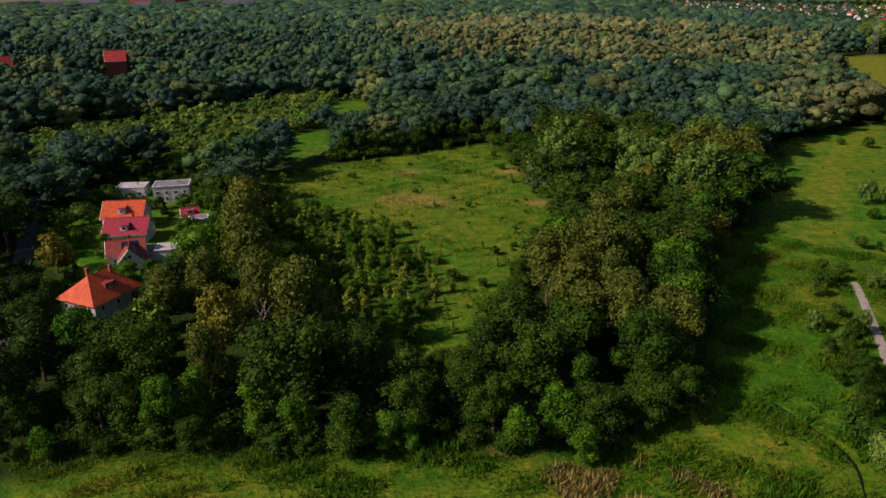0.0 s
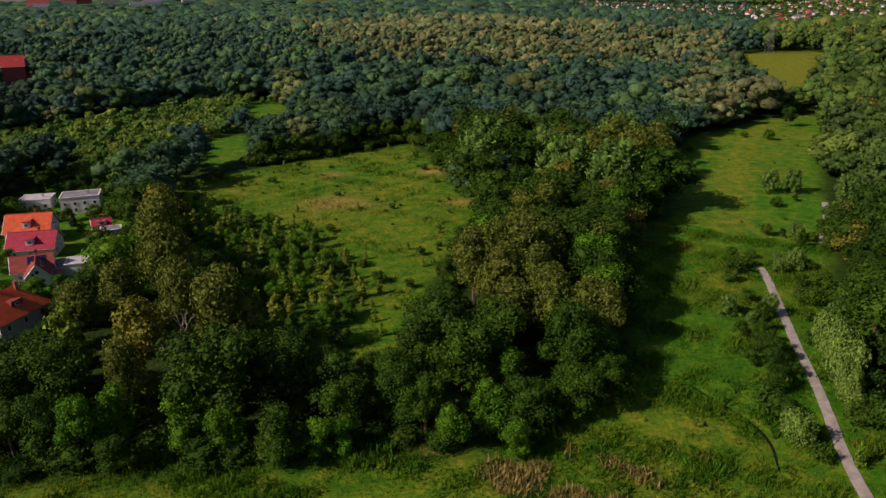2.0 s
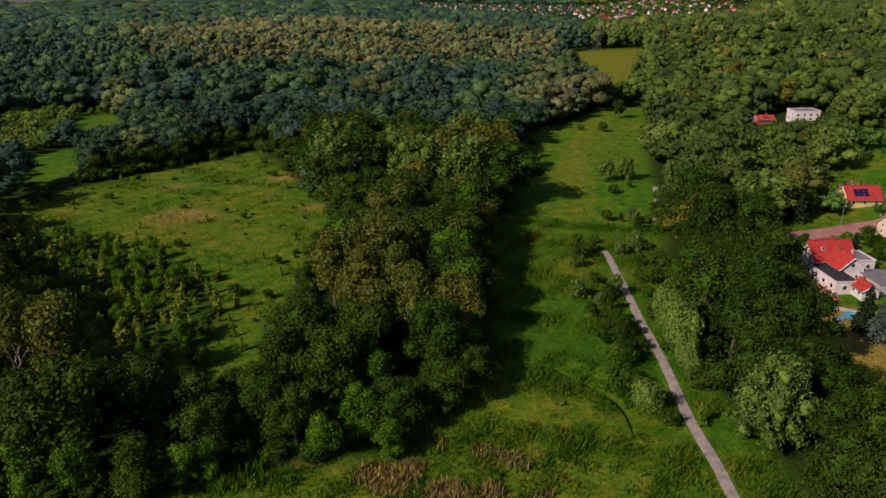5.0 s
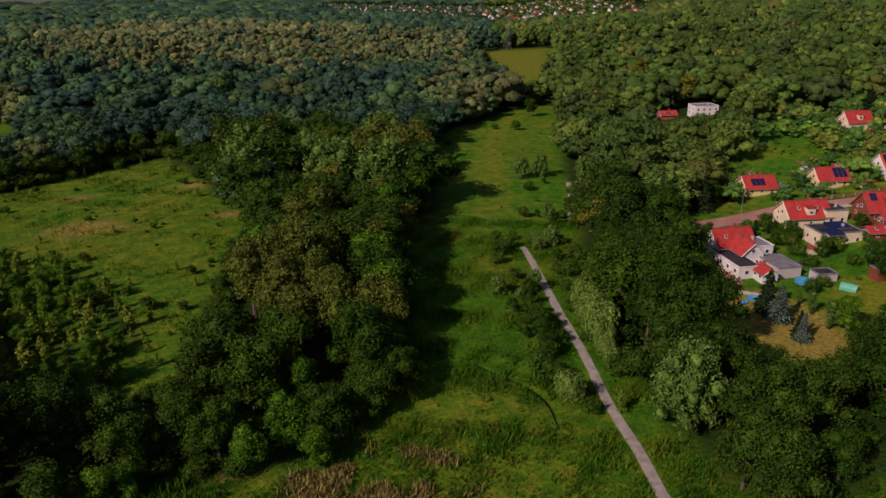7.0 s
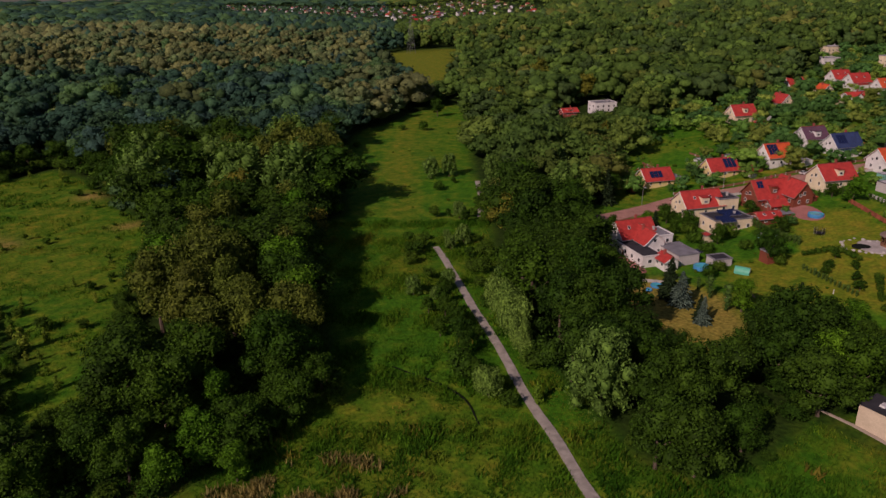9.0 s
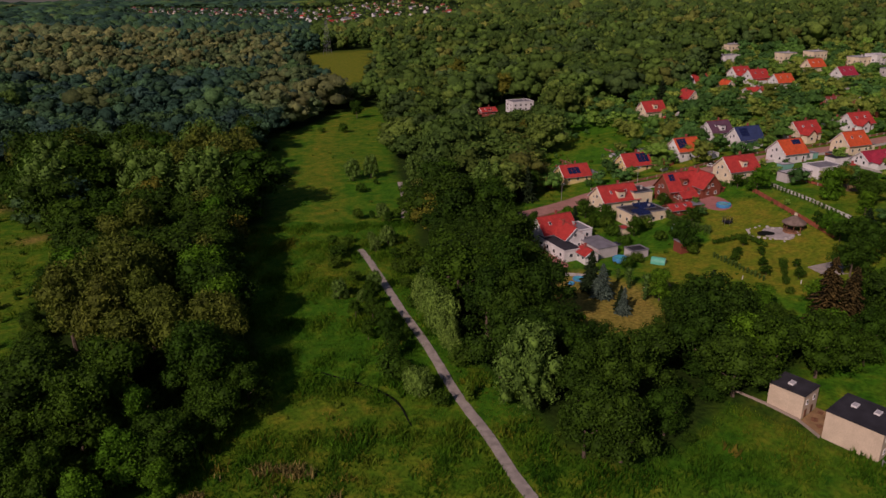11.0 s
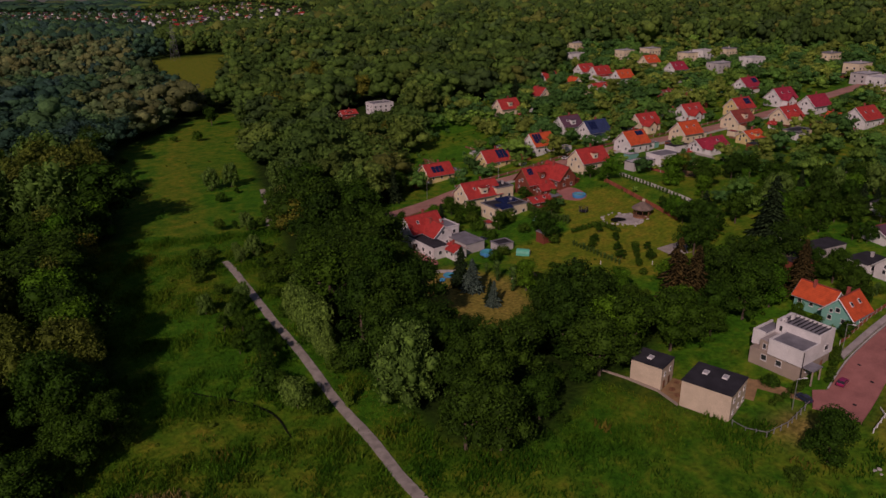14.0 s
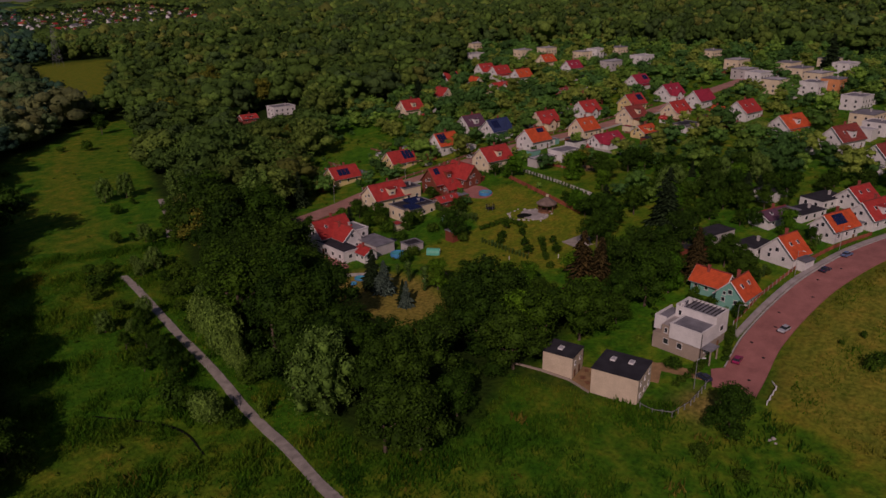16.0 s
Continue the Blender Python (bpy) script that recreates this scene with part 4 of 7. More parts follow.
def slope_mesh(L, W, h, rise, side, over=0.45, thick=0.16):
    """One roof slope with its overhang."""
    k = rise / (W / 2)
    y0, y1 = 0.0, side * (W / 2 + over)
    z0, z1 = h + rise + 0.03, h - k * over + 0.03
    bm = bmesh.new()
    v = [bm.verts.new(c) for c in ((-L / 2 - over, y0, z0), (L / 2 + over, y0, z0), (L / 2 + over, y1, z1), (-L / 2 - over, y1, z1),
                                   (-L / 2 - over, y0, z0 + thick), (L / 2 + over, y0, z0 + thick), (L / 2 + over, y1, z1 + thick), (-L / 2 - over, y1, z1 + thick))]
    for f in ((0, 3, 2, 1), (4, 5, 6, 7), (0, 1, 5, 4), (1, 2, 6, 5), (2, 3, 7, 6), (3, 0, 4, 7)):
        bm.faces.new([v[i] for i in f])
    bmesh.ops.recalc_face_normals(bm, faces=bm.faces)
    return bm


def window(parent, x, y, z, w, h, nx, ny, name="window"):
    """A framed pane on a wall whose outward normal is (nx, ny)."""
    z, w, h = z + h * 0.12, w * 0.76, h * 0.8
    t = 0.05
    if abs(ny) > 0.5:
        fr = boxes((-w / 2, -0.05, 0, -w / 2 + t, 0.05, h), (w / 2 - t, -0.05, 0, w / 2, 0.05, h), (-w / 2 + t, -0.05, 0, w / 2 - t, 0.05, t), (-w / 2 + t, -0.05, h - t, w / 2 - t, 0.05, h), (-w / 2 - 0.08, -0.09, -0.06, w / 2 + 0.08, 0.09, 0))
        gl = boxes((-w / 2 + t, -0.03, t, w / 2 - t, 0.03, h - t))
    else:
        fr = boxes((-0.05, -w / 2, 0, 0.05, -w / 2 + t, h), (-0.05, w / 2 - t, 0, 0.05, w / 2, h), (-0.05, -w / 2 + t, 0, 0.05, w / 2 - t, t), (-0.05, -w / 2 + t, h - t, 0.05, w / 2 - t, h), (-0.09, -w / 2 - 0.08, -0.06, 0.09, w / 2 + 0.08, 0))
        gl = boxes((-0.03, -w / 2 + t, t, 0.03, w / 2 - t, h - t))
    root = parent
    while root.parent:
        root = root.parent
    if root.matrix_basis.translation.to_2d().length > 225:
        fr.free()
        gl.free()
        fr = boxes((-w / 2, -0.05, 0, w / 2, 0.05, h) if abs(ny) > 0.5 else (-0.05, -w / 2, 0, 0.05, w / 2, h))
        fr.normal_update()
        front = max(fr.faces, key=lambda q: q.normal.x * nx + q.normal.y * ny)
        bmesh.ops.inset_individual(fr, faces=[front], thickness=0.06, depth=-0.03)
        front.material_index = 1
        f = part(name, fr, FRAME, parent)
        f.data.materials.append(GLASS)
    else:
        f = part(name, fr, FRAME, parent)
        part("pane", gl, GLASS, f)
    f.location = (x + nx * 0.03, y + ny * 0.03, z)
    return f


def panel_array(parent, L, W, h, rise, side, x0, x1, s0, s1, across, down):
    """Solar panels lying on a roof slope, between x0 and x1 and the fractions s0 to s1 from ridge to eave."""
    k = rise / (W / 2)
    for i in range(across):
        for j in range(down):
            xa, xb = x0 + (x1 - x0) * (i + 0.04) / across, x0 + (x1 - x0) * (i + 0.96) / across
            ya, yb = (W / 2) * (s0 + (s1 - s0) * (j + 0.04) / down), (W / 2) * (s0 + (s1 - s0) * (j + 0.96) / down)
            bm = bmesh.new()
            lift = 0.27
            c = [(xa, ya), (xb, ya), (xb, yb), (xa, yb)]
            lo = [bm.verts.new((x, side * y, h + rise - k * y + lift)) for x, y in c]
            hi = [bm.verts.new((x, side * y, h + rise - k * y + lift + 0.06)) for x, y in c]
            bm.faces.new(hi)
            bm.faces.new(list(reversed(lo)))
            for q in range(4):
                bm.faces.new((lo[q], lo[(q + 1) % 4], hi[(q + 1) % 4], hi[q]))
            bmesh.ops.recalc_face_normals(bm, faces=bm.faces)
            part("solar_panel", bm, SOLAR, parent, "dark blue solar panel")


def chimney(parent, x, y, z0, z1, mat):
    part("chimney", boxes((x - 0.24, y - 0.24, z0, x + 0.24, y + 0.24, z1), (x - 0.3, y - 0.3, z1, x + 0.3, y + 0.3, z1 + 0.1)), mat, parent)


def gable_house(x, y, rot, L, W, h, rise, wall, roof, label, roof2=None, solar=None, detail=2, dormer=False, group="village houses"):
    """A gabled house, its ridge turned rot degrees from east. solar: (side, x0, x1, s0, s1, across, down)."""
    L, W, h, rise = 0.95 * L, 0.9 * W, 0.78 * h, 0.82 * rise
    if solar:
        solar = (solar[0], solar[1] * 0.95, solar[2] * 0.95, *solar[3:])
    HOUSE_SPOTS.append((x, y, 0.55 * math.hypot(L, W)))
    ob = thing("house", pose(x, y, float(land(x, y)), 0, 0, rot), label, "house", group)
    part("wall", gable_mesh(L, W, h, rise), WALL[wall], ob)
    part("roof", slope_mesh(L, W, h, rise, -1), ROOF[roof], ob)
    part("roof", slope_mesh(L, W, h, rise, 1), ROOF[roof2 or roof], ob)
    chimney(ob, L * 0.12, W * 0.1, h + rise * 0.5, h + rise + 0.9, WALL["redbrick"])
    if solar:
        panel_array(ob, L, W, h, rise, *solar)
    if detail and group != "distant blocks":
        k = rise / (W / 2)
        part("ridge", tube(bmesh.new(), (-L / 2 - 0.45, 0, h + rise + 0.2), (L / 2 + 0.45, 0, h + rise + 0.2), 0.13, 0.13, 6), ROOF["brown" if roof != "blue" else "blue"], ob, "row of darker ridge tiles")
        for side in (-1, 1):
            ey, ez = side * (W / 2 + 0.5), h - k * 0.45 + 0.06
            part("gutter", tube(bmesh.new(), (-L / 2 - 0.4, ey, ez), (L / 2 + 0.4, ey, ez), 0.08, 0.08, 6), METAL, ob)
            for end in (-1, 1):
                bm = bmesh.new()
                bx = end * (L / 2 + 0.46)
                tube(bm, (bx, 0, h + rise + 0.02), (bx, side * (W / 2 + 0.42), h - k * 0.42 + 0.02), 0.1, 0.1, 4)
                part("verge_board", bm, WOOD if wall == "timber" else FRAME, ob)
        if not solar and not dormer:
            for wx in (-0.22, 0.2):
                sy = -W * 0.24
                q = part("roof_window", boxes((-0.35, -0.45, 0, 0.35, 0.45, 0.1)), FRAME, ob)
                q.location, q.rotation_euler = (wx * L, sy, h + rise + k * sy + 0.21), (math.atan(k), 0, 0)
                part("pane", boxes((-0.28, -0.38, 0.1, 0.28, 0.38, 0.12)), GLASS, q)
    n = 3 if detail > 1 else 2
    for side in (-1, 1):
        for k in range(n):
            wx = L * ((k + 0.5) / n - 0.5)
            window(ob, wx, side * W / 2, 0.8, 1.0, 1.15, 0, side)
            if h > 4.4:
                window(ob, wx, side * W / 2, 3.6, 1.2, 1.2, 0, side)
    for side in (-1, 1):
        for k in (-1, 1):
            window(ob, side * L / 2, k * W * 0.22, 0.8, 0.95, 1.1, side, 0)
        window(ob, side * L / 2, 0, h + 0.05, 1.1, 1.1, side, 0)
        if detail > 1:
            window(ob, side * L / 2, W * 0.2, h - 0.3, 0.8, 0.9, side, 0)
    style = int(abs(x * 7 + y * 13)) % 4
    if group == "village houses" and detail and math.hypot(x, y) < 420:
        if style == 0:
            wl, wd = 0.42 * L, 2.4
            q = part("wing", gable_mesh(wd, wl, h * 0.92, wl * 0.42), WALL[wall], ob)
            q.location, q.rotation_euler = (-L * 0.2, -W / 2 - wd / 2 + 0.05, 0), (0, 0, math.pi / 2)
            for s in (-1, 1):
                part("wing_roof", slope_mesh(wd + 1.6, wl, h * 0.92, wl * 0.42, s, 0.3), ROOF[roof], q).location = (0.5, 0, 0)
            window(q, -wd / 2, 0, 0.9, 1.2, 1.2, -1, 0)
        elif style == 1:
            part("annexe", boxes((L / 2, -W * 0.35, -1.5, L / 2 + 3.6, W * 0.35, 2.3)), WALL[wall], ob)
            part("annexe_roof", boxes((L / 2 + 0.02, -W * 0.35 - 0.2, 2.3, L / 2 + 3.8, W * 0.35 + 0.2, 2.45)), FELT_GREY, ob)
        elif style == 2:
            bm = bmesh.new()
            lo = [bm.verts.new(c) for c in ((-L * 0.4, -W / 2 - 2.3, -1.5), (L * 0.15, -W / 2 - 2.3, -1.5), (L * 0.15, -W / 2 - 0.02, -1.5), (-L * 0.4, -W / 2 - 0.02, -1.5))]
            hi = [bm.verts.new(c) for c in ((-L * 0.4, -W / 2 - 2.3, 1.9), (L * 0.15, -W / 2 - 2.3, 1.9), (L * 0.15, -W / 2 - 0.02, 2.1), (-L * 0.4, -W / 2 - 0.02, 2.1))]
            for k in range(4):
                bm.faces.new((lo[k], lo[(k + 1) % 4], hi[(k + 1) % 4], hi[k]))
            bm.faces.new(hi)
            part("porch", bm, WALL[wall], ob)
            bm = bmesh.new()
            v = [bm.verts.new(c) for z in (0.0, 0.14) for c in ((-L * 0.4 - 0.2, -W / 2 - 2.55, 1.9 + z), (L * 0.15 + 0.2, -W / 2 - 2.55, 1.9 + z), (L * 0.15 + 0.2, -W / 2 + 0.1, 2.14 + z), (-L * 0.4 - 0.2, -W / 2 + 0.1, 2.14 + z))]
            for f in ((0, 3, 2, 1), (4, 5, 6, 7), (0, 1, 5, 4), (1, 2, 6, 5), (2, 3, 7, 6), (3, 0, 4, 7)):
                bm.faces.new([v[i] for i in f])
            part("porch_roof", bm, ROOF[roof2 or roof], ob)
        elif not dormer and not solar:
            d = part("dormer", boxes((-1.1, -W * 0.45, h + rise * 0.15, 1.1, -W * 0.12, h + rise * 0.7)), WALL[wall], ob)
            part("dormer_roof", boxes((-1.3, -W * 0.48, h + rise * 0.7, 1.3, -W * 0.04, h + rise * 0.7 + 0.12)), ROOF[roof], d)
            window(d, 0, -W * 0.45, h + rise * 0.24, 1.4, 0.8, 0, -1, "dormer_window")
    part("door", boxes((-0.34, -W / 2 - 0.05, -0.1, 0.34, -W / 2 + 0.05, 1.4)), WOOD, ob).location = (L * 0.33, 0, 0)
    if dormer:
        bm = boxes((-0.9, -W * 0.42, h + rise * 0.2, 0.9, -W * 0.1, h + rise * 0.72))
        d = part("dormer", bm, WALL[wall], ob)
        part("dormer_roof", boxes((-1.1, -W * 0.45, h + rise * 0.72, 1.1, -W * 0.02, h + rise * 0.72 + 0.12)), ROOF[roof], d)
        window(d, 0, -W * 0.42, h + rise * 0.3, 1.3, 0.9, 0, -1, "dormer_window")
    return ob


def flat_house(x, y, rot, L, W, h, wall, felt, label, storeys=2, detail=2, group="flat-roofed houses", category="house", parapet=0.25):
    """A flat-roofed block with a low parapet."""
    if detail == 1 and group == "flat-roofed houses" and storeys == 2:
        L, W, h = 0.9 * L, 0.85 * W, 0.86 * h
    HOUSE_SPOTS.append((x, y, 0.55 * math.hypot(L, W)))
    ob = thing("house" if category == "house" else "shed", pose(x, y, float(land(x, y)), 0, 0, rot), label, category, group)
    p = parapet
    part("wall", boxes((-L / 2, -W / 2, -1.5, L / 2, W / 2, h)), WALL[wall], ob)
    part("roof", boxes((-L / 2 + 0.2, -W / 2 + 0.2, h, L / 2 - 0.2, W / 2 - 0.2, h + 0.08)), felt, ob)
    part("parapet", boxes((-L / 2 - 0.12, -W / 2 - 0.12, h, L / 2 + 0.12, -W / 2 + 0.2, h + p), (-L / 2 - 0.12, W / 2 - 0.2, h, L / 2 + 0.12, W / 2 + 0.12, h + p),
                          (-L / 2 - 0.12, -W / 2 + 0.2, h, -L / 2 + 0.2, W / 2 - 0.2, h + p), (L / 2 - 0.2, -W / 2 + 0.2, h, L / 2 + 0.12, W / 2 - 0.2, h + p)), FELT if parapet == 0.1 else FELT_GREY if wall != "white" else WALL["white"], ob)
    if detail:
        chimney(ob, L * 0.2, 0, h, h + 1.0, WALL["grey"])
        n = max(1, int(L / 2.4))
        storeys = max(1, int(h / 1.9))
        for s in range(storeys):
            for side in (-1, 1):
                for k in range(n):
                    window(ob, L * ((k + 0.5) / n - 0.5), side * W / 2, 0.5 + 1.85 * s, 1.2, 1.2, 0, side)
            for side in (-1, 1):
                for k in (-1, 1):
                    window(ob, side * L / 2, k * W * 0.22, 0.5 + 1.85 * s, 1.1, 1.2, side, 0)
    return ob


VR = -19.0  # the village street's bearing
# along the street
gable_house(176, 149, VR, 10, 8, 3, 3.6, "yellow", "red", "yellow house with bright red roof and solar panels", solar=(-1, -3, 1.5, 0.3, 0.85, 3, 2))
gable_house(193, 138, VR, 10, 7.5, 3, 3.8, "yellow", "red", "low yellow house with red roof and solar array", solar=(-1, 0.2, 4.6, 0.12, 0.85, 3, 4))
gable_house(209, 130, VR, 9, 8, 4, 4.2, "white", "orange", "white gabled house with orange roof and solar panels", solar=(-1, -4.2, -0.4, 0.1, 0.85, 3, 4))
gable_house(163, 122, VR, 12, 9, 3.6, 4.2, "cream", "red", "cream house with a broad red roof")
gable_house(177.5, 111, VR, 11, 8, 3.8, 4.8, "timber", "red", "large dark timber house with steep red roofs", dormer=True, solar=(-1, -4.5, -2.5, 0.1, 0.5, 2, 2))
gable_house(182, 106.5, VR + 90, 10, 6.6, 3.8, 4.2, "timber", "red", "steep-roofed dark timber wing of the large house", solar=(-1, -4, 0, 0.15, 0.7, 3, 3))
gable_house(174.5, 106, VR, 5, 3.6, 2.4, 1.4, "timber", "red", "low timber porch with a red roof", detail=0)
gable_house(198, 105, VR, 11, 8.5, 3.6, 4.2, "cream", "red", "cream house with a weathered red roof", dormer=True)
gable_house(235, 134, VR, 9, 8, 3.6, 4, "white", "purple", "white house with a plum-coloured roof")
gable_house(231, 121, VR, 10, 8, 3.6, 4.2, "white", "blue", "white house with a dark blue roof and panels", solar=(-1, -4, -0.5, 0.15, 0.8, 3, 3))
gable_house(251, 111, VR, 10, 8, 4, 4, "cream", "red", "cream two-storey house with a red roof")
gable_house(220, 101, VR, 9, 8.5, 4, 4.2, "white", "orange", "white house with bright orange roof", roof2="red", solar=(-1, 0.2, 3.6, 0.1, 0.45, 3, 1))
gable_house(243, 92, VR, 9, 8, 4, 4.2, "cream", "orange", "cream house with bright orange-red roof")
gable_house(232, 80, VR, 13, 6.5, 2.8, 2.6, "white", "crimson", "long low white house with a crimson roof")
gable_house(276, 104, VR, 10, 8, 3.6, 4, "white", "red", "white house with a red roof among gardens")
gable_house(269, 83, VR, 10, 8.5, 3.8, 4.2, "cream", "brown", "cream house with brown roof and skylights", dormer=True)
gable_house(249, 72, VR, 8, 6.5, 2.8, 2.4, "yellow", "orange", "small orange-roofed house with yellow walls")
gable_house(291, 90, VR, 10, 8, 3.8, 4.2, "yellow", "red", "yellow house with red roof and solar panels", solar=(-1, 0.5, 4, 0.15, 0.7, 3, 2))
gable_house(313, 81, VR, 11, 8.5, 3.8, 4.4, "white", "crimson", "white house with a deep red roof")
gable_house(336, 102, VR, 10, 8, 3.6, 4, "white", "crimson", "white house with magenta-red roof", solar=(-1, 1, 4.5, 0.2, 0.7, 2, 2))
gable_house(282, 70, VR, 10, 8, 3.6, 4, "cream", "red", "cream house with a red gabled roof")
gable_house(303, 66, VR, 11, 8, 3.8, 4.2, "white", "crimson", "white house with a dark red roof and panels", solar=(1, 0.5, 4, 0.15, 0.7, 3, 2))
gable_house(285, 46, VR, 11, 9, 4, 4.4, "white", "red", "white house with a broad red roof")
gable_house(266, 28, VR - 8, 12, 9, 3.8, 4.2, "white", "orange", "white house with bright red-orange roof", dormer=True)
gable_house(252, 11, VR - 10, 12, 9, 4, 4.6, "white", "brown", "white house with a large dark red roof")
gable_house(254, 175, VR, 10, 8, 4, 4.2, "cream", "red", "cream house with red roof beside the trees", dormer=True)
gable_house(290, 181, VR + 90, 8, 7, 3.6, 4, "cream", "red", "small cream house with red roof")
gable_house(333, 203, VR, 9, 8, 3.6, 4, "white", "red", "white house with red roof and solar panels", detail=1, solar=(-1, 0.5, 4, 0.15, 0.7, 2, 2))
gable_house(361, 197, VR, 10, 8, 3.6, 4.2, "white", "red", "white red-roofed house of the upper row", detail=1)
gable_house(354, 184, VR, 11, 8.5, 3.6, 4.4, "white", "red", "white red-roofed house of the upper row", detail=1)
gable_house(346, 167, VR, 10, 8, 3.6, 4.2, "white", "orange", "white house with bright orange-red roof", detail=1)
gable_house(393, 174, VR, 10, 8, 3.6, 4.2, "cream", "orange", "cream house with orange roof on the slope", detail=1)
gable_house(373, 150, VR, 10, 8, 3.6, 4.2, "white", "crimson", "white house with magenta-red roof", detail=1)
gable_house(276, 228, VR, 8, 7, 4, 3, "timber", "purple", "dark timber house hidden among trees", detail=1)
# flat-roofed white and cream houses of the upper quarter
for hx, hy, w, hh, wall, felt in ((451, 254, 12, 6, "cream", FELT_PALE), (405, 229, 12, 6, "white", FELT_GREY), (417, 201, 10, 6.5, "cream", FELT_PALE), (429, 190, 11, 6, "cream", FELT_PALE),
                                  (413, 160, 10, 6, "cream", FELT_PALE), (420, 154, 10, 6.5, "white", FELT_PALE), (432, 145, 11, 6, "cream", FELT_GREY), (402, 121, 13, 5.5, "white", FELT_PALE),
                                  (383, 131, 13, 5.5, "grey", FELT_PALE), (427, 90, 12, 5.5, "cream", FELT_GREY), (389, 69, 12, 6, "cream", FELT_PALE), (366, 61, 12, 5, "grey", FELT_PALE)):
    flat_house(hx, hy, VR, w, 9, hh, wall, felt, "flat-roofed " + wall + " two-storey house", detail=1)
for hx, hy, w, hh, wall, felt in ((355, 53, 12, 5.5, "white", FELT_PALE), (334, 43, 10, 6.5, "cream", FELT_PALE), (385, 45, 11, 5.5, "cream", FELT_GREY), (369, 38, 12, 5.5, "cream", FELT_GREY),
                                  (357, 29, 12, 5.5, "cream", FELT_PALE), (332, 28, 11, 6, "white", FELT_GREY), (338, 21, 10, 6.5, "orange", FELT_GREY), (407, 29, 12, 5, "cream", FELT_GREY),
                                  (390, 21, 13, 5, "white", FELT_PALE), (309, 11, 11, 5.5, "white", FELT_GREY), (283, 6, 12, 5, "cream", FELT_GREY), (272, 2, 9, 4.5, "white", FELT_GREY)):
    flat_house(hx, hy, VR, w, 9, hh, wall, felt, "flat-roofed " + wall + " two-storey house", detail=1)
flat_house(250, 247, VR, 11, 8, 4.4, "white", FELT_GREY, "white flat-roofed villa at the wood's edge")
gable_house(238, 257, VR, 8, 6, 2.6, 1.8, "redbrick", "red", "low red-roofed cabin at the wood's edge", detail=1)
# the nearest white house with its annexes
gable_house(129.5, 115, -13, 10, 7.4, 4.6, 4, "white", "red", "white two-storey house with red roofs", roof2="red", group="near house")
gable_house(129.3, 110.2, 75, 7.5, 6, 4.4, 3, "white", "red", "white cross wing with a steep red roof", detail=1, group="near house")
annexe = flat_house(124.6, 108.6, 75, 12.5, 5, 2.7, "white", FELT, "long white flat-roofed annexe with a black roof", 1, detail=0, group="annexes", parapet=0.12)
for k in range(4):
    window(annexe, -4.8 + 2.9 * k, 2.5, 0.8, 1.2, 1.2, 0, 1)
window(annexe, -6.25, 0.6, 0.8, 1.3, 1.2, -1, 0)
part("door", boxes((1.9, 2.49, -0.2, 2.6, 2.56, 1.5)), WOOD, annexe)
gable_house(125.4, 100.4, 75, 4, 4, 2.8, 1.3, "white", "red", "small white outhouse with red roof", detail=1, group="near house")
flat_house(132, 102.5, 75, 8, 5.6, 2.4, "grey", FELT_GREY, "long grey flat-roofed garage", 1, detail=0, group="annexes", category="garage")
flat_house(133, 110.5, 75, 6, 5.5, 4.2, "white", FELT_GREY, "flat-roofed white extension with grey roof", 2, group="annexes")
flat_house(169, 118.5, VR, 6, 6, 3.6, "cream", FELT, "flat-roofed cream extension with a black roof", 1)
flat_house(158, 109, VR, 11, 7, 3, "cream", FELT, "low cream flat-roofed house with solar panels", 1)
gable_house(166, 103, VR, 7, 5, 2.4, 1.2, "timber", "red", "low shed with a red roof", detail=1)
flat_house(136.5, 94.6, VR, 4.4, 3.4, 1.8, "grey", FELT, "garden shed with black felt roof", 1, detail=0, group="sheds", category="shed")
flat_house(146, 88, VR, 3.6, 3, 2.4, "timber", FELT_GREY, "small red-brown timber garden shed", 1, detail=0, group="sheds", category="shed")
flat_house(211, 86, VR, 9, 6, 2.8, "white", FELT_GREY, "low white flat-roofed outbuilding", 1, detail=0, group="sheds", category="shed")
# by the bending road
out_small = flat_house(101.2, 39.7, 0, 4.8, 5.3, 3.9, "beige", FELT, "beige flat-roofed outbuilding with bare plastered walls", 1, detail=0, group="outbuildings", category="outbuilding", parapet=0.1)
out_large = flat_house(100.1, 29.2, 0, 7, 7.6, 4.35, "beige", FELT, "beige outbuilding with black felt roof and skylights", 1, detail=0, group="outbuildings", category="outbuilding", parapet=0.1)
gable_house(134, 18.4, -15, 6.6, 6, 3.2, 3.4, "teal", "orange", "teal-walled house with bright orange roof", roof2="orange", group="teal house")
gable_house(137, 23.6, 73, 7, 4.8, 3, 2.6, "teal", "orange", "orange-roofed wing of the teal house with a dormer", dormer=True, group="teal house")
gable_house(153.5, 13.2, -25, 6, 8, 3, 4, "white", "orange", "white house with an orange gabled roof", roof2="grey")
flat_house(156, 19.6, -25, 7, 5, 2.1, "white", FELT, "white flat-roofed wing with dark roof", 1, parapet=0.1)
gable_house(170, 5.8, -28, 9, 6.4, 3.6, 3.2, "white", "orange", "white gabled house with orange roof and dark panels", solar=(-1, -3, 1, 0.15, 0.8, 3, 3))
flat_house(181, 13, -28, 9, 5.5, 1.9, "white", FELT, "low white flat-roofed house with black roof", 1, parapet=0.1)
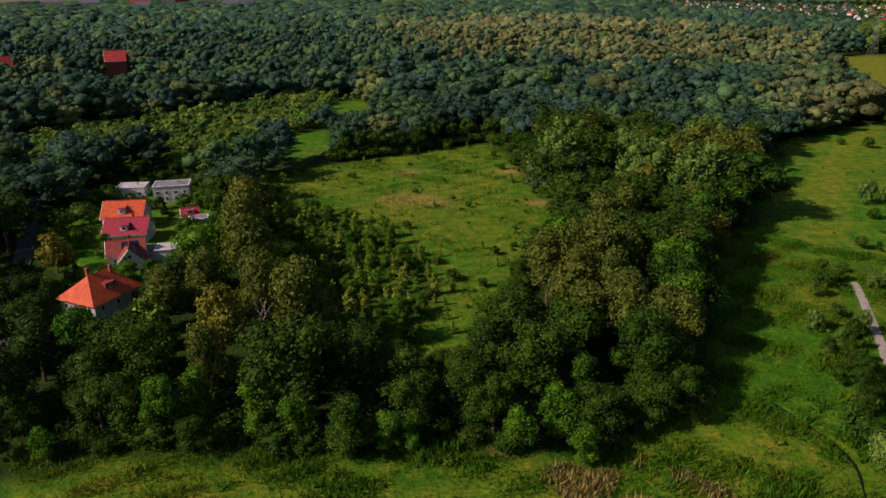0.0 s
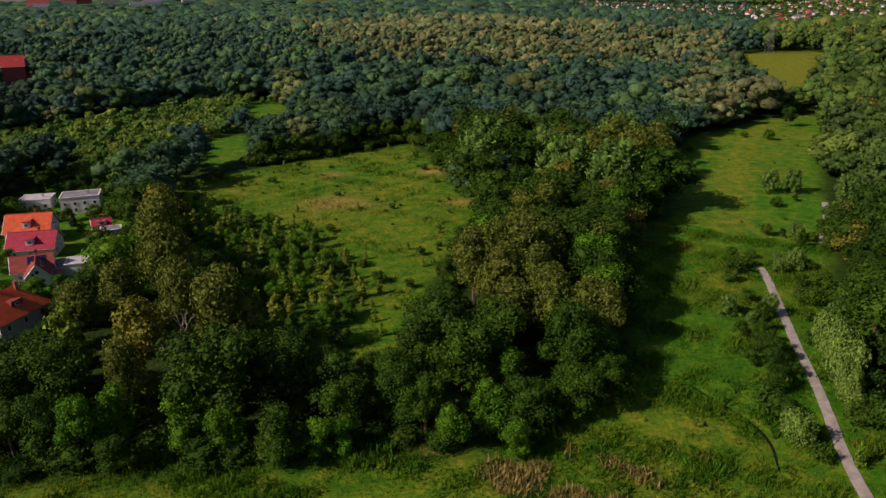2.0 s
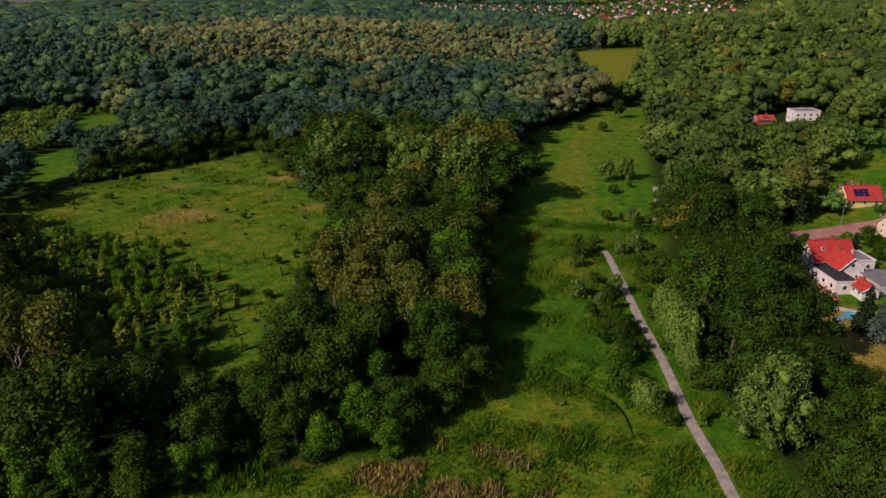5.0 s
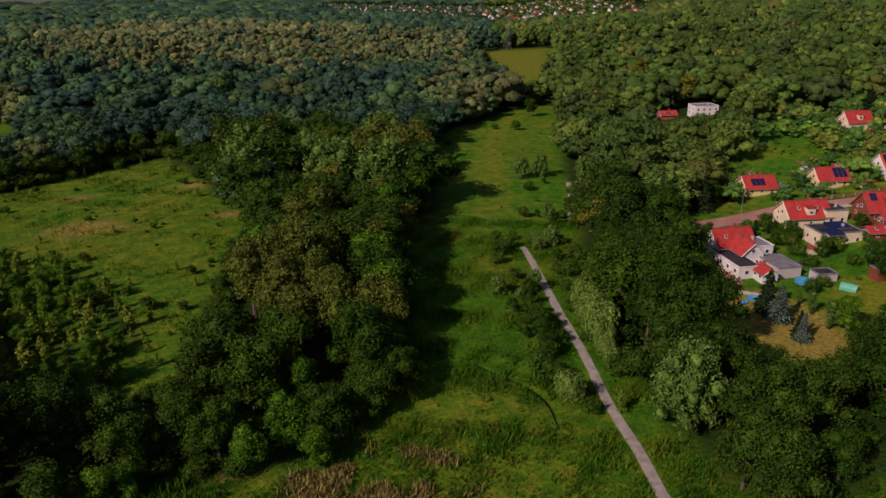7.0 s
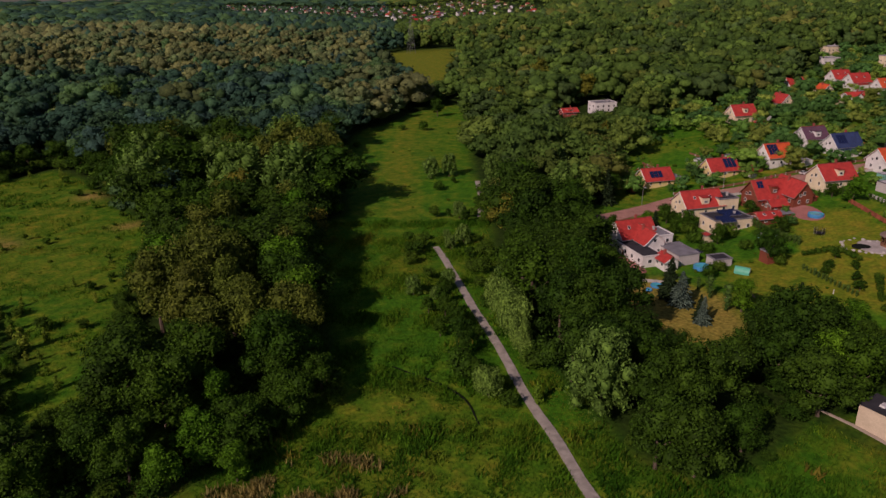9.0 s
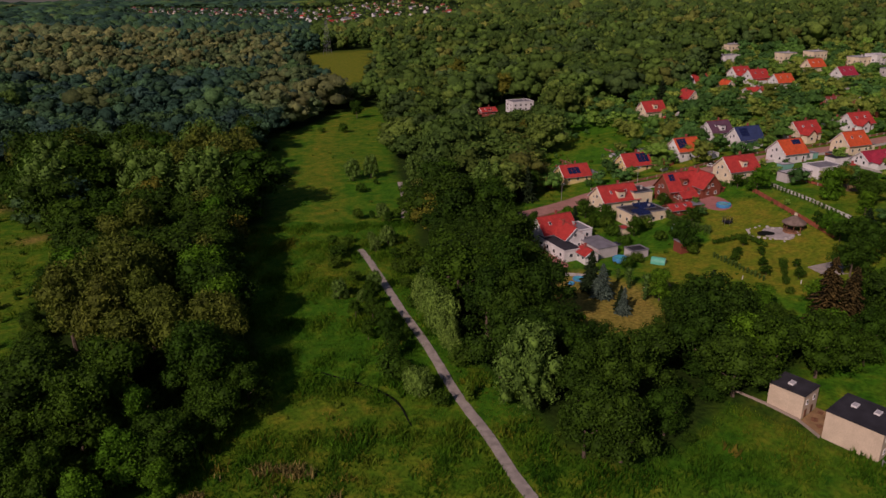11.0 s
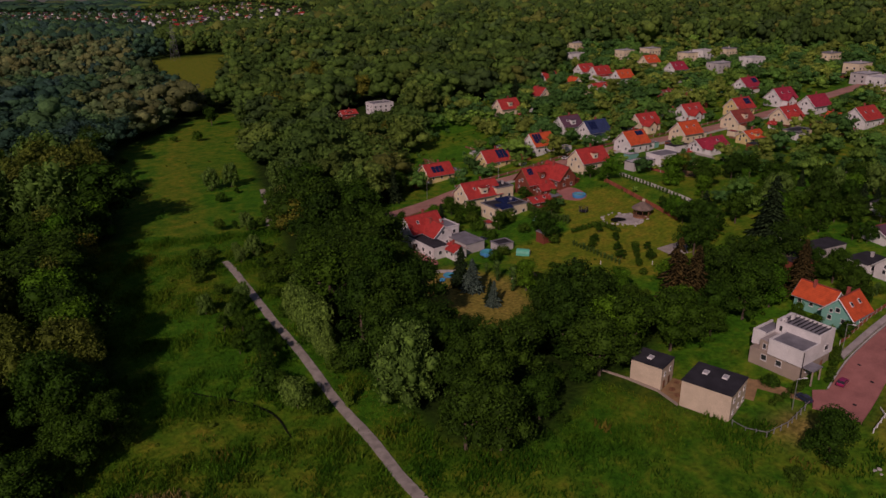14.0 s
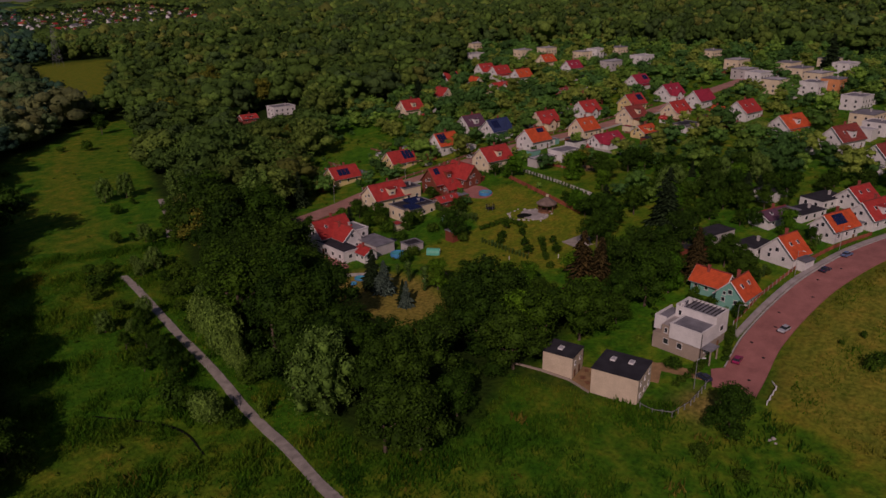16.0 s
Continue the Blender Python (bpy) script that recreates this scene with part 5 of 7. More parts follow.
flat_house(160, 29, -25, 10, 4.5, 2.0, "grey", FELT, "grey flat-roofed garage block", 1, detail=0, group="annexes", category="garage", parapet=0.1)
gable_house(182, -0.8, -28, 9.5, 7, 3.6, 3.8, "white", "red", "white house with a red gabled roof by the road")
flat_house(193.5, 10, -28, 10, 6, 2.1, "white", FELT, "white bungalow with a flat black roof", 1, parapet=0.1)
gable_house(195, 3, -28, 8, 7, 3.2, 3.2, "white", "red", "white house with red roof behind the road")
gable_house(173.5, 19, -28, 9, 6, 2.6, 1.6, "white", "purple", "low white house with a shallow plum roof")
gable_house(331, 186.5, VR + 90, 6, 5, 3, 2.6, "cream", "orange", "small cream house with orange roof", detail=1)
gable_house(324, 168, VR, 11, 5, 2.6, 1.6, "white", "red", "long low white building with red roof", detail=1)
gable_house(316, 130, VR, 8, 5, 2.4, 1.6, "redbrick", "brown", "low brick outbuilding with brown roof", detail=1)
gable_house(288, 55.5, VR + 90, 4.5, 4, 2.4, 2, "cream", "orange", "small cream hut with bright orange roof", detail=0)
gable_house(236.5, -1, VR - 10, 10, 8, 3.6, 4, "white", "brown", "white house with a dark red-brown roof")
flat_house(262, 61, VR, 9, 5, 2.6, "cream", FELT, "row of cream garages with black felt roofs", 1, detail=0, group="annexes", category="garage")
flat_house(264, 5, VR, 5, 5, 3.4, "white", FELT_PALE, "small white flat-roofed outhouse", 1, detail=0, group="annexes", category="garage")
for k in range(3):
    for z in (0.7, 2.7):
        window(out_large, -2.2 + 2.2 * k, -3.8, z, 0.8, 0.9, 0, -1)
for k in range(2):
    window(out_small, -1.2 + 2.2 * k, -2.65, 2.1, 0.8, 0.9, 0, -1)
    part("door", boxes((-1.6 + 2.0 * k, -2.71, 0, -0.9 + 2.0 * k, -2.65, 1.35)), WOOD, out_small)
# the old villas to the west
gable_house(-76, 161, 20, 8.5, 8, 3.6, 3, "white", "brown", "white villa with brown roofs and a solar array", solar=(-1, -1, 3, 0.2, 0.7, 3, 2))
gable_house(-73.5, 157, 110, 6, 5, 3.6, 3, "white", "brown", "timber-framed white gable of the brown-roofed villa")
gable_house(-82, 177, 6, 11, 10, 3.4, 3.6, "white", "crimson", "white double house with deep red roof", dormer=True)
gable_house(-87, 188, 6, 11, 10, 4.6, 4.2, "white", "orange", "white double house with bright orange roof", dormer=True)
flat_house(-98, 219, 6, 8.5, 6.5, 3, "white", FELT_PALE, "white flat-roofed outbuilding among the trees", 1)
flat_house(-83.5, 214, 12, 10.5, 7, 4.8, "white", FELT_GREY, "white two-storey house with a dark flat roof")
gable_house(-71, 192, 20, 4.5, 4, 2.6, 2, "white", "crimson", "small white garden house with red roof", detail=1)
flat_house(-67, 187, 20, 5, 4, 2.3, "white", FELT_GREY, "small white flat-roofed garage", 1, detail=0, group="annexes", category="garage")
flat_house(-67.5, 163.5, 10, 4.6, 5, 2.4, "white", FELT_PALE, "white shed with pale flat roof", 1, detail=0, group="sheds", category="shed")
gable_house(-230, 521, 20, 14, 12, 17, 8, "redbrick", "red", "tall red-brick building with red roof in the woods", detail=1)
gable_house(-226, 527, -50, 12, 10, 15, 8, "redbrick", "orange", "red-roofed wing of the tall brick building", detail=1)
gable_house(-300, 489, 38, 26, 14, 15, 9, "redbrick", "red", "long red-brick building with red roof in the woods", detail=1)
gable_house(-312, 498, -52, 14, 11, 14, 8, "redbrick", "red", "red-roofed wing of the long brick building", detail=1)


def hip_house(x, y, rot, L, W, h, rise):
    ob = thing("house", pose(x, y, float(land(x, y)), 0, 0, rot), "old beige villa with a bright orange hipped roof", "house", "villas")
    HOUSE_SPOTS.append((x, y, 0.62 * math.hypot(L, W)))
    part("wall", boxes((-L / 2, -W / 2, -1.5, L / 2, W / 2, h)), WALL["grey"], ob)
    o, q = 0.7, (L - W) / 2 + 1.2
    bm = bmesh.new()
    lo = [bm.verts.new(c) for c in ((-L / 2 - o, -W / 2 - o, h - 0.1), (L / 2 + o, -W / 2 - o, h - 0.1), (L / 2 + o, W / 2 + o, h - 0.1), (-L / 2 - o, W / 2 + o, h - 0.1))]
    up = [bm.verts.new(c) for c in ((-q, 0, h + rise), (q, 0, h + rise))]
    bm.faces.new(list(reversed(lo)))
    for f in ((lo[0], lo[1], up[1], up[0]), (lo[1], lo[2], up[1]), (lo[2], lo[3], up[0], up[1]), (lo[3], lo[0], up[0])):
        bm.faces.new(f)
    part("roof", bm, ROOF["orange"], ob)
    chimney(ob, -1.5, 0.8, h + rise * 0.6, h + rise + 1.2, WALL["redbrick"])
    chimney(ob, 2.5, -0.8, h + rise * 0.5, h + rise + 0.8, WALL["redbrick"])
    d = part("dormer", boxes((-1.2, -W * 0.36, h + rise * 0.3, 1.2, -W * 0.12, h + rise * 0.62)), ROOF["brown"], ob)
    window(d, 0, -W * 0.36, h + rise * 0.34, 1.0, 0.8, 0, -1, "dormer_window")
    for side in (-1, 1):
        for s in range(2):
            for k in range(3):
                window(ob, L * ((k + 0.5) / 3 - 0.5), side * W / 2, 1 + 2.5 * s, 1.0, 1.4, 0, side)
                window(ob, side * L / 2, W * ((k + 0.5) / 3 - 0.5), 1 + 2.5 * s, 1.0, 1.4, side, 0)


hip_house(-68, 129.8, 66, 11, 9, 5.6, 4)

# the modern white house, stepped over a stone ground floor
modern = thing("house", pose(118, 22.9, float(land(118, 22.9)), 0, 0, -15), "modern white cubic house with a stone ground floor", "house")
HOUSE_SPOTS.append((118, 23.5, 7))
part("stone_wall", boxes((-4.6, -4.2, -1.5, 4.2, 4.6, 2.4)), WALL["stone"], modern, "rough grey stone ground-floor wall")
part("stone_bay", boxes((-4.3, 1.42, 2.4, 0.0, 3.2, 4.2)), WALL["stone"], modern, "stone-faced bay under the terrace")
part("wall", boxes((-4.9, -4.4, 2.4, 0, 1.4, 4.9)), WALL["white"], modern)
part("wall", boxes((0.02, -4.4, 2.4, 4.4, 3.2, 6.2)), WALL["white"], modern)
part("wall", boxes((-3.0, 3.22, 2.2, 2.5, 5.4, 4.5)), WALL["white"], modern)
part("roof", boxes((-4.65, -4.15, 4.9, 0, 1.15, 4.98)), FELT_GREY, modern)
part("roof", boxes((0.3, -4.1, 6.2, 4.1, 2.9, 6.28)), FELT_GREY, modern)
part("roof", boxes((-2.75, 3.4, 4.5, 2.3, 5.15, 4.58)), FELT_GREY, modern)
part("terrace", boxes((-4.28, 1.44, 4.2, -0.02, 3.18, 4.26)), PAVING_GREY, modern, "grey paved roof terrace")
part("parapet", boxes((-4.9, -4.4, 4.9, 0, -4.15, 5.2), (-4.9, -4.15, 4.9, -4.65, 1.15, 5.2), (-4.9, 1.15, 4.9, 0, 1.4, 5.2)), WALL["white"], modern)
part("parapet", boxes((0.02, -4.4, 6.2, 4.4, -4.1, 6.6), (0.02, 2.9, 6.2, 4.4, 3.2, 6.6), (4.1, -4.1, 6.2, 4.4, 2.9, 6.6), (0.02, -4.1, 6.2, 0.3, 2.9, 6.35)), WALL["white"], modern)
part("parapet", boxes((-3.0, 3.22, 4.5, -2.75, 5.4, 4.95), (-2.75, 5.15, 4.5, 2.5, 5.4, 4.95)), WALL["white"], modern)
window(modern, 0.02, 2.3, 4.5, 0.8, 1.3, -1, 0)
window(modern, -4.3, 2.3, 2.6, 0.8, 1.2, -1, 0)
window(modern, -4.6, 2.0, 0.7, 1.3, 1.3, -1, 0)
window(modern, -4.6, -0.6, 0.7, 1.3, 1.3, -1, 0)
window(modern, 2.2, -4.4, 3.2, 1.6, 1.2, 0, -1)
window(modern, -2.5, -4.2, 0.7, 1.3, 1.3, 0, -1)
part("door", boxes((1.5, -4.26, 0, 2.2, -4.16, 1.45)), WOOD, modern)
part("porch_roof", boxes((-4.4, -6.2, 2.2, -1.6, -4.42, 2.4)), FELT_GREY, modern)
for px in (-4.2, -1.8):
    part("porch_post", boxes((px - 0.1, -6.1, -1.0, px + 0.1, -5.9, 2.2)), WALL["stone"], modern)
part("drainpipe", tube(bmesh.new(), (-4.75, -4.5, 0), (-4.75, -4.5, 5), 0.06, 0.06), DARK, modern)
chimney(modern, 2.4, 1.8, 6.28, 7.2, WALL["white"])
for k in range(9):
    part("roof_joist", boxes((0.32, -3.9 + 0.75 * k, 6.5, 4.08, -3.78 + 0.75 * k, 6.62)), DARK, modern, "dark pergola joist on the roof terrace")
part("vent", boxes((0.4, 2.0, 6.28, 1.0, 2.6, 6.9)), WALL["white"], modern)


# ================= gardens =================
def in_house(x, y, pad=1.0):
    return any((x - hx) ** 2 + (y - hy) ** 2 < (hr + pad) ** 2 for hx, hy, hr in HOUSE_SPOTS)


plant_all("bush", (140, 101, 3.5), (137, 97.5, 2.5), (145, 85, 3), (133, 92, 3), (128, 91, 3.5), (148, 96, 3), (152, 104, 4), (143, 107, 4), (147, 112, 4), (139, 112, 4), (136, 117, 3.5))
plant_all("mid", (129.8, 25.5, 4.5), (129, 22, 3.5), (152, 28, 5), (147, 38, 8), (144, 33, 6), (169, 22, 5), (171, 32, 7), (177, 26, 6), (184, 22, 6), (165, 9.5, 3.5), (190, 30, 8))
plant_all("oak", (143, 40, 9), (182, 34, 9), (195, 38, 9))
plant_all("mid", (148.5, 20.5, 5), (147.3, 27, 3.5), (143.3, 29, 5), (168.9, 24.8, 4), (178.8, 30.6, 5), (128.6, 16.8, 3.6))
plant_all("bush", (141.5, 16.8, 2.4), (146, 15.2, 2), (159.5, 9.2, 2.2), (165.5, 12, 2.4), (176.5, 6.6, 2), (185.5, 7, 2.4), (160.3, 25, 2), (166, 29, 2.2), (151.2, 34.4, 2.5), (160.3, 39, 2.6), (174, 25.5, 2.5), (188, 18, 2.6))
plant_all("thuja", (144, 16, 2.6), (145.2, 15.6, 2.8), (162.5, 8.3, 2.6), (163.7, 7.8, 2.6), (127, 19, 3))
plant_all("mid", (149, 92, 6.5), (147, 103, 5.5), (144, 114, 5))
plant_all("thuja", (119.5, 84, 5), (121, 88, 3))
FAR_GARDEN = []
# garden trees too are capped, so houses, ways and lawns show to the camera
SHOWS[:] = np.nan
for hx, hy, hr in HOUSE_SPOTS:
    SHOWS[np.hypot(rx - hx, ry - hy) < hr * 0.8] = 1.0
SHOWS[(far_from(STREET, rx, ry) < 3)] = 0.0
SHOWS[(far_from(ROAD, rx, ry) < 3)] = 0.0
LAWN_EAST = [(165, 47), (168, 41), (166, 33), (151, 36), (152, 42)]
OPEN_GARDEN = [(198, 181), (215, 188), (225, 175), (216, 160), (195, 152), (186, 162)]
for plot in [LAWN, DRY_EAST, OPEN_GARDEN, LAWN_EAST] + PLOTS:
    SHOWS[inside(plot, rx, ry)] = 0.0
GROVE = [(180, 67), (204, 66), (224, 64), (238, 57), (246, 46), (245, 34), (240, 19), (228, 7), (217, 6), (202, 15), (192, 26), (180, 28), (168, 29), (167, 43), (168, 49), (162, 52), (161, 58)]
xs, ys = scattered(95, 470, -25, 262, 6.3, r)
ok = inside(VILLAGE, xs, ys) & ~((xs > 100) & (xs < 152) & (ys > 78) & (ys < 112)) & ~inside(LAWN, xs, ys) & ~inside(DRY_EAST, xs, ys)
for plot in PLOTS:
    ok &= ~inside(plot, xs, ys)
ok &= ~inside(LAWN_EAST, xs, ys)
ok &= ~inside(OPEN_GARDEN, xs, ys) | (r.random(len(xs)) < 0.3)
ok &= (far_from(STREET, xs, ys) > 5.5) & (far_from(ROAD, xs, ys) > 8) & ~((xs < 107) & (ys < 46))
for x, y in zip(xs[ok], ys[ok]):
    if in_house(x, y, 1.5) or not room(x, y, 3.8) or r.random() < 0.24:
        continue
    near = math.hypot(x, y) < 200
    kind = ("bush", "mid", "bright", "mid", "spruce", "thuja", "yellow", "oak")[r.choice(8, p=(0.2, 0.22, 0.2, 0.1, 0.05, 0.05, 0.05, 0.13))]
    h = {"bush": r.uniform(1.8, 4), "spruce": r.uniform(5, 10), "thuja": r.uniform(3, 6)}.get(kind, r.uniform(4.5, 9.5))
    if inside(GROVE, x, y):
        kind, h = ("oak", "mid", "bright", "spruce", "mid", "bright", "bush", "willow")[r.integers(8)], r.uniform(3.5, 8.5)
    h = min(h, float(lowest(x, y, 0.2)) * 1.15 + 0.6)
    if h < 1.0:
        continue
    kind = kind if h > 3 or kind == "thuja" else "bush"
    kind = "bright" if kind == "yellow" and near else kind
    if math.hypot(x, y) > (165 if kind == "bush" else 215):
        FAR_GARDEN.append((x, y, h))
    else:
        plant(kind, x, y, h, 1.15, "garden trees")
gx_, gy_, gh_ = np.array(FAR_GARDEN).T
garden_tint = np.array([(0.042, 0.112, 0.024), (0.066, 0.16, 0.028), (0.11, 0.215, 0.032), (0.048, 0.13, 0.032), (0.15, 0.21, 0.036)])[r.integers(5, size=len(gx_))] * r.uniform(1.0, 1.9, (len(gx_), 1))
forest("village_trees", gx_, gy_, gh_, garden_tint, HILL_KINDS, r, "leafy garden trees and shrubs between the village houses", 1.15)
xs, ys = scattered(-112, -60, 120, 252, 6, r)
ok = inside(GARDENS_WEST, xs, ys)
for x, y in zip(xs[ok], ys[ok]):
    if not in_house(x, y, 1.5) and room(x, y, 3) and r.random() < 0.9:
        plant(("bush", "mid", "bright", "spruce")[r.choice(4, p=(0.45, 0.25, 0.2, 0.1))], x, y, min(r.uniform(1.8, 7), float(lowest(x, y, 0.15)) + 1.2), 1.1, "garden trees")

# ================= grass, weeds and reeds =================
def tufts(name, xs, ys, hs, tint, r, label, category, blades=5, spread=0.35):
    """Clumps of upright, bent blades, as one mass."""
    n = len(xs)
    a = r.uniform(0, 6.28, (n, blades))
    bx, by = xs[:, None] + r.normal(0, spread, (n, blades)), ys[:, None] + r.normal(0, spread, (n, blades))
    z = land(bx, by) - 0.05
    h = hs[:, None] * r.uniform(0.6, 1.2, (n, blades))
    w = h * 0.15
    lx, ly = r.normal(0, 0.35, (n, blades)) * h, r.normal(0, 0.35, (n, blades)) * h
    v = np.stack([np.stack([bx - np.cos(a) * w, by - np.sin(a) * w, z], -1), np.stack([bx + np.cos(a) * w, by + np.sin(a) * w, z], -1), np.stack([bx + lx, by + ly, z + h], -1)], 2).reshape(-1, 3)
    f = np.arange(len(v)).reshape(-1, 3)
    ob = new(name, mesh_from_arrays(name, v, f, GRASS, np.repeat(tint, blades * 3, 0)))
    return tagged(ob, label, category, kind="stuff")


def patchy(x, y, scale, seed):
    """A slow wavering between 0 and 1 over the plan."""
    v = np.sin(x / scale + seed) * np.sin(y / scale * 1.3 + seed * 2) + np.sin((x + y) / scale * 0.7 + seed * 3 + np.sin(y / scale * 0.5)) + 0.7 * np.sin((x * 0.8 - y * 1.1) / scale * 2.1 + seed)
    return np.clip(v / 3.2 + 0.5, 0, 1)


GREENS = np.array([(0.026, 0.11, 0.004), (0.048, 0.15, 0.005), (0.085, 0.18, 0.008), (0.18, 0.185, 0.016)])


def grass_tint(x, y, r, dryer=0.0):
    k = np.clip(patchy(x, y, 6.0, 1.7) * 0.55 + patchy(x, y, 17.0, 4.1) * 0.5 - 0.05 + dryer + r.normal(0, 0.1, len(x)), 0, 0.999) * 3
    i = k.astype(int)
    return GREENS[i] + (GREENS[np.minimum(i + 1, 3)] - GREENS[i]) * (k - i)[:, None]


def meadow(name, poly, box_xy, step, h0, h1, label, dryer=0.0, reach=230):
    xs, ys = scattered(*box_xy, step, r)
    ok = inside(poly, xs, ys) & (np.hypot(xs, ys) < reach) & (far_from(FOOTPATH, xs, ys) > 1.3) & (far_from(FOOTPATH_FAR, xs, ys) > 1.3) & (far_from(ROAD, xs, ys) > 4.2) & (far_from(DITCH, xs, ys) > 0.7)
    az = np.degrees(np.arctan2(xs, ys))
    ok &= (az > -36) & (az < 95)
    xs, ys = xs[ok], ys[ok]
    hs = (h0 + (h1 - h0) * patchy(xs, ys, 3.1, 2.2) ** 2) * r.uniform(0.7, 1.3, len(xs))
    tufts(name, xs, ys, hs, grass_tint(xs, ys, r, dryer), r, label, "grass", 8)


meadow("valley_grass", VALLEY, (-70, 180, 20, 225), 0.75, 0.3, 1.0, "lush tall meadow grass with nettles and weeds", 0.02, 190)
meadow("clearing_grass", CLEARING, (-64, 35, 110, 290), 1.3, 0.25, 0.8, "sunlit rough grass of the forest clearing", 0.04, 290)
meadow("field_grass", FIELD_EAST, (95, 200, -60, 6), 1.1, 0.25, 0.7, "tall golden-green field grass beside the road", 0.42, 220)
meadow("garden_grass", DRY_EAST, (95, 118, 68, 97), 0.8, 0.1, 0.25, "dry yellowed lawn grass", 0.8)
WOOD_EDGE = [(-62, 76), (-47, 82), (23, 82), (40, 93), (46, 106), (41, 109), (35, 98), (24, 91), (-48, 91), (-62, 88)]
meadow("edge_grass", WOOD_EDGE, (-62, 48, 76, 110), 0.8, 0.4, 1.3, "tall nettles and grass at the wood's edge", 0.0, 190)
REEDS = [(14, 80), (23, 82), (33, 79), (38, 71), (36, 66), (23, 70), (12, 76)]
xs, ys = scattered(10, 40, 64, 84, 0.6, r)
ok = inside(REEDS, xs, ys) & (patchy(xs, ys, 2.6, 0.4) > 0.5)
xs, ys = xs[ok], ys[ok]
tufts("reeds", xs, ys, r.uniform(0.6, 1.2, len(xs)), np.array([(0.3, 0.255, 0.09)]) * r.uniform(0.6, 1.3, (len(xs), 1)), r, "tan dry reeds standing in the wet grass", "reeds", 12, 0.4)

# low weeds and brambles in the open grass
WEEDS = []
for k in range(6):
    g = np.random.default_rng(900 + k)
    WEEDS.append(leaf_cloud(lobes_for("bush", g)[:5], 40, 0.22, g, core=0.85))
for name, poly, bx, step, chance, reach, label in (
        ("valley_weeds", VALLEY, (-60, 200, 30, 300), 3.6, 0.06, 330, "low dark weeds and brambles in the valley"),
        ("clearing_weeds", CLEARING, (-64, 35, 110, 290), 4.2, 0.2, 330, "low shrubs and weeds scattered in the clearing"),
        ("garden_shrubs", VILLAGE, (95, 470, -25, 262), 4.4, 0.5, 420, "low garden shrubs and flower beds")):
    xs, ys = scattered(*bx, step, r)
    ok = inside(poly, xs, ys) & (np.hypot(xs, ys) < reach) & (r.random(len(xs)) < chance * 2 * patchy(xs, ys, 9.0, 3.3)) & (far_from(FOOTPATH, xs, ys) > 2.2) & (far_from(FOOTPATH_FAR, xs, ys) > 2.2) & (far_from(STREET, xs, ys) > 4.5) & (far_from(ROAD, xs, ys) > 7)
    ok &= ~inside(LAWN, xs, ys) & ~inside(DRY_EAST, xs, ys) & ~inside(FIELD_EAST, xs, ys) & ~inside(PLOTS[0], xs, ys) & ~inside(PLOTS[1], xs, ys)
    ok &= np.array([not in_house(px, py, 0.6) for px, py in zip(xs, ys)])
    xs, ys = xs[ok], ys[ok]
    forest(name, xs, ys, r.uniform(0.35, 1.0, len(xs)), np.array([(0.04, 0.12, 0.007), (0.07, 0.16, 0.009), (0.12, 0.2, 0.016)])[r.integers(3, size=len(xs))] * r.uniform(0.7, 1.3, (len(xs), 1)), WEEDS, r, label, 1.3)
    bpy.data.objects[name]["category"] = "weeds"


# nettles, docks and brambles thick in the damp grass near the path and the outbuildings
xs, ys = scattered(-60, 108, -20, 98, 2.7, r)
ok = inside(VALLEY, xs, ys) & (np.degrees(np.arctan2(xs, ys)) > -36) & (np.hypot(xs, ys) > 60) & (patchy(xs, ys, 7.0, 5.3) > 0.5) & (r.random(len(xs)) < 0.75)
ok &= (far_from(FOOTPATH, xs, ys) > 2.2) & (far_from(ROAD, xs, ys) > 6) & ~inside(FIELD_EAST, xs, ys)
ok &= np.array([not in_house(px, py, 0.6) for px, py in zip(xs, ys)])
xs, ys = xs[ok], ys[ok]
nettle_tint = np.array([(0.028, 0.1, 0.005), (0.045, 0.13, 0.006), (0.09, 0.15, 0.01), (0.15, 0.14, 0.02)])[r.choice(4, size=len(xs), p=(0.35, 0.35, 0.2, 0.1))] * r.uniform(0.7, 1.2, (len(xs), 1))
tufts("nettles", xs, ys, r.uniform(0.5, 1.25, len(xs)), nettle_tint * 1.25, r, "dense nettles and docks in the damp grass", "weeds", 26, 0.75)


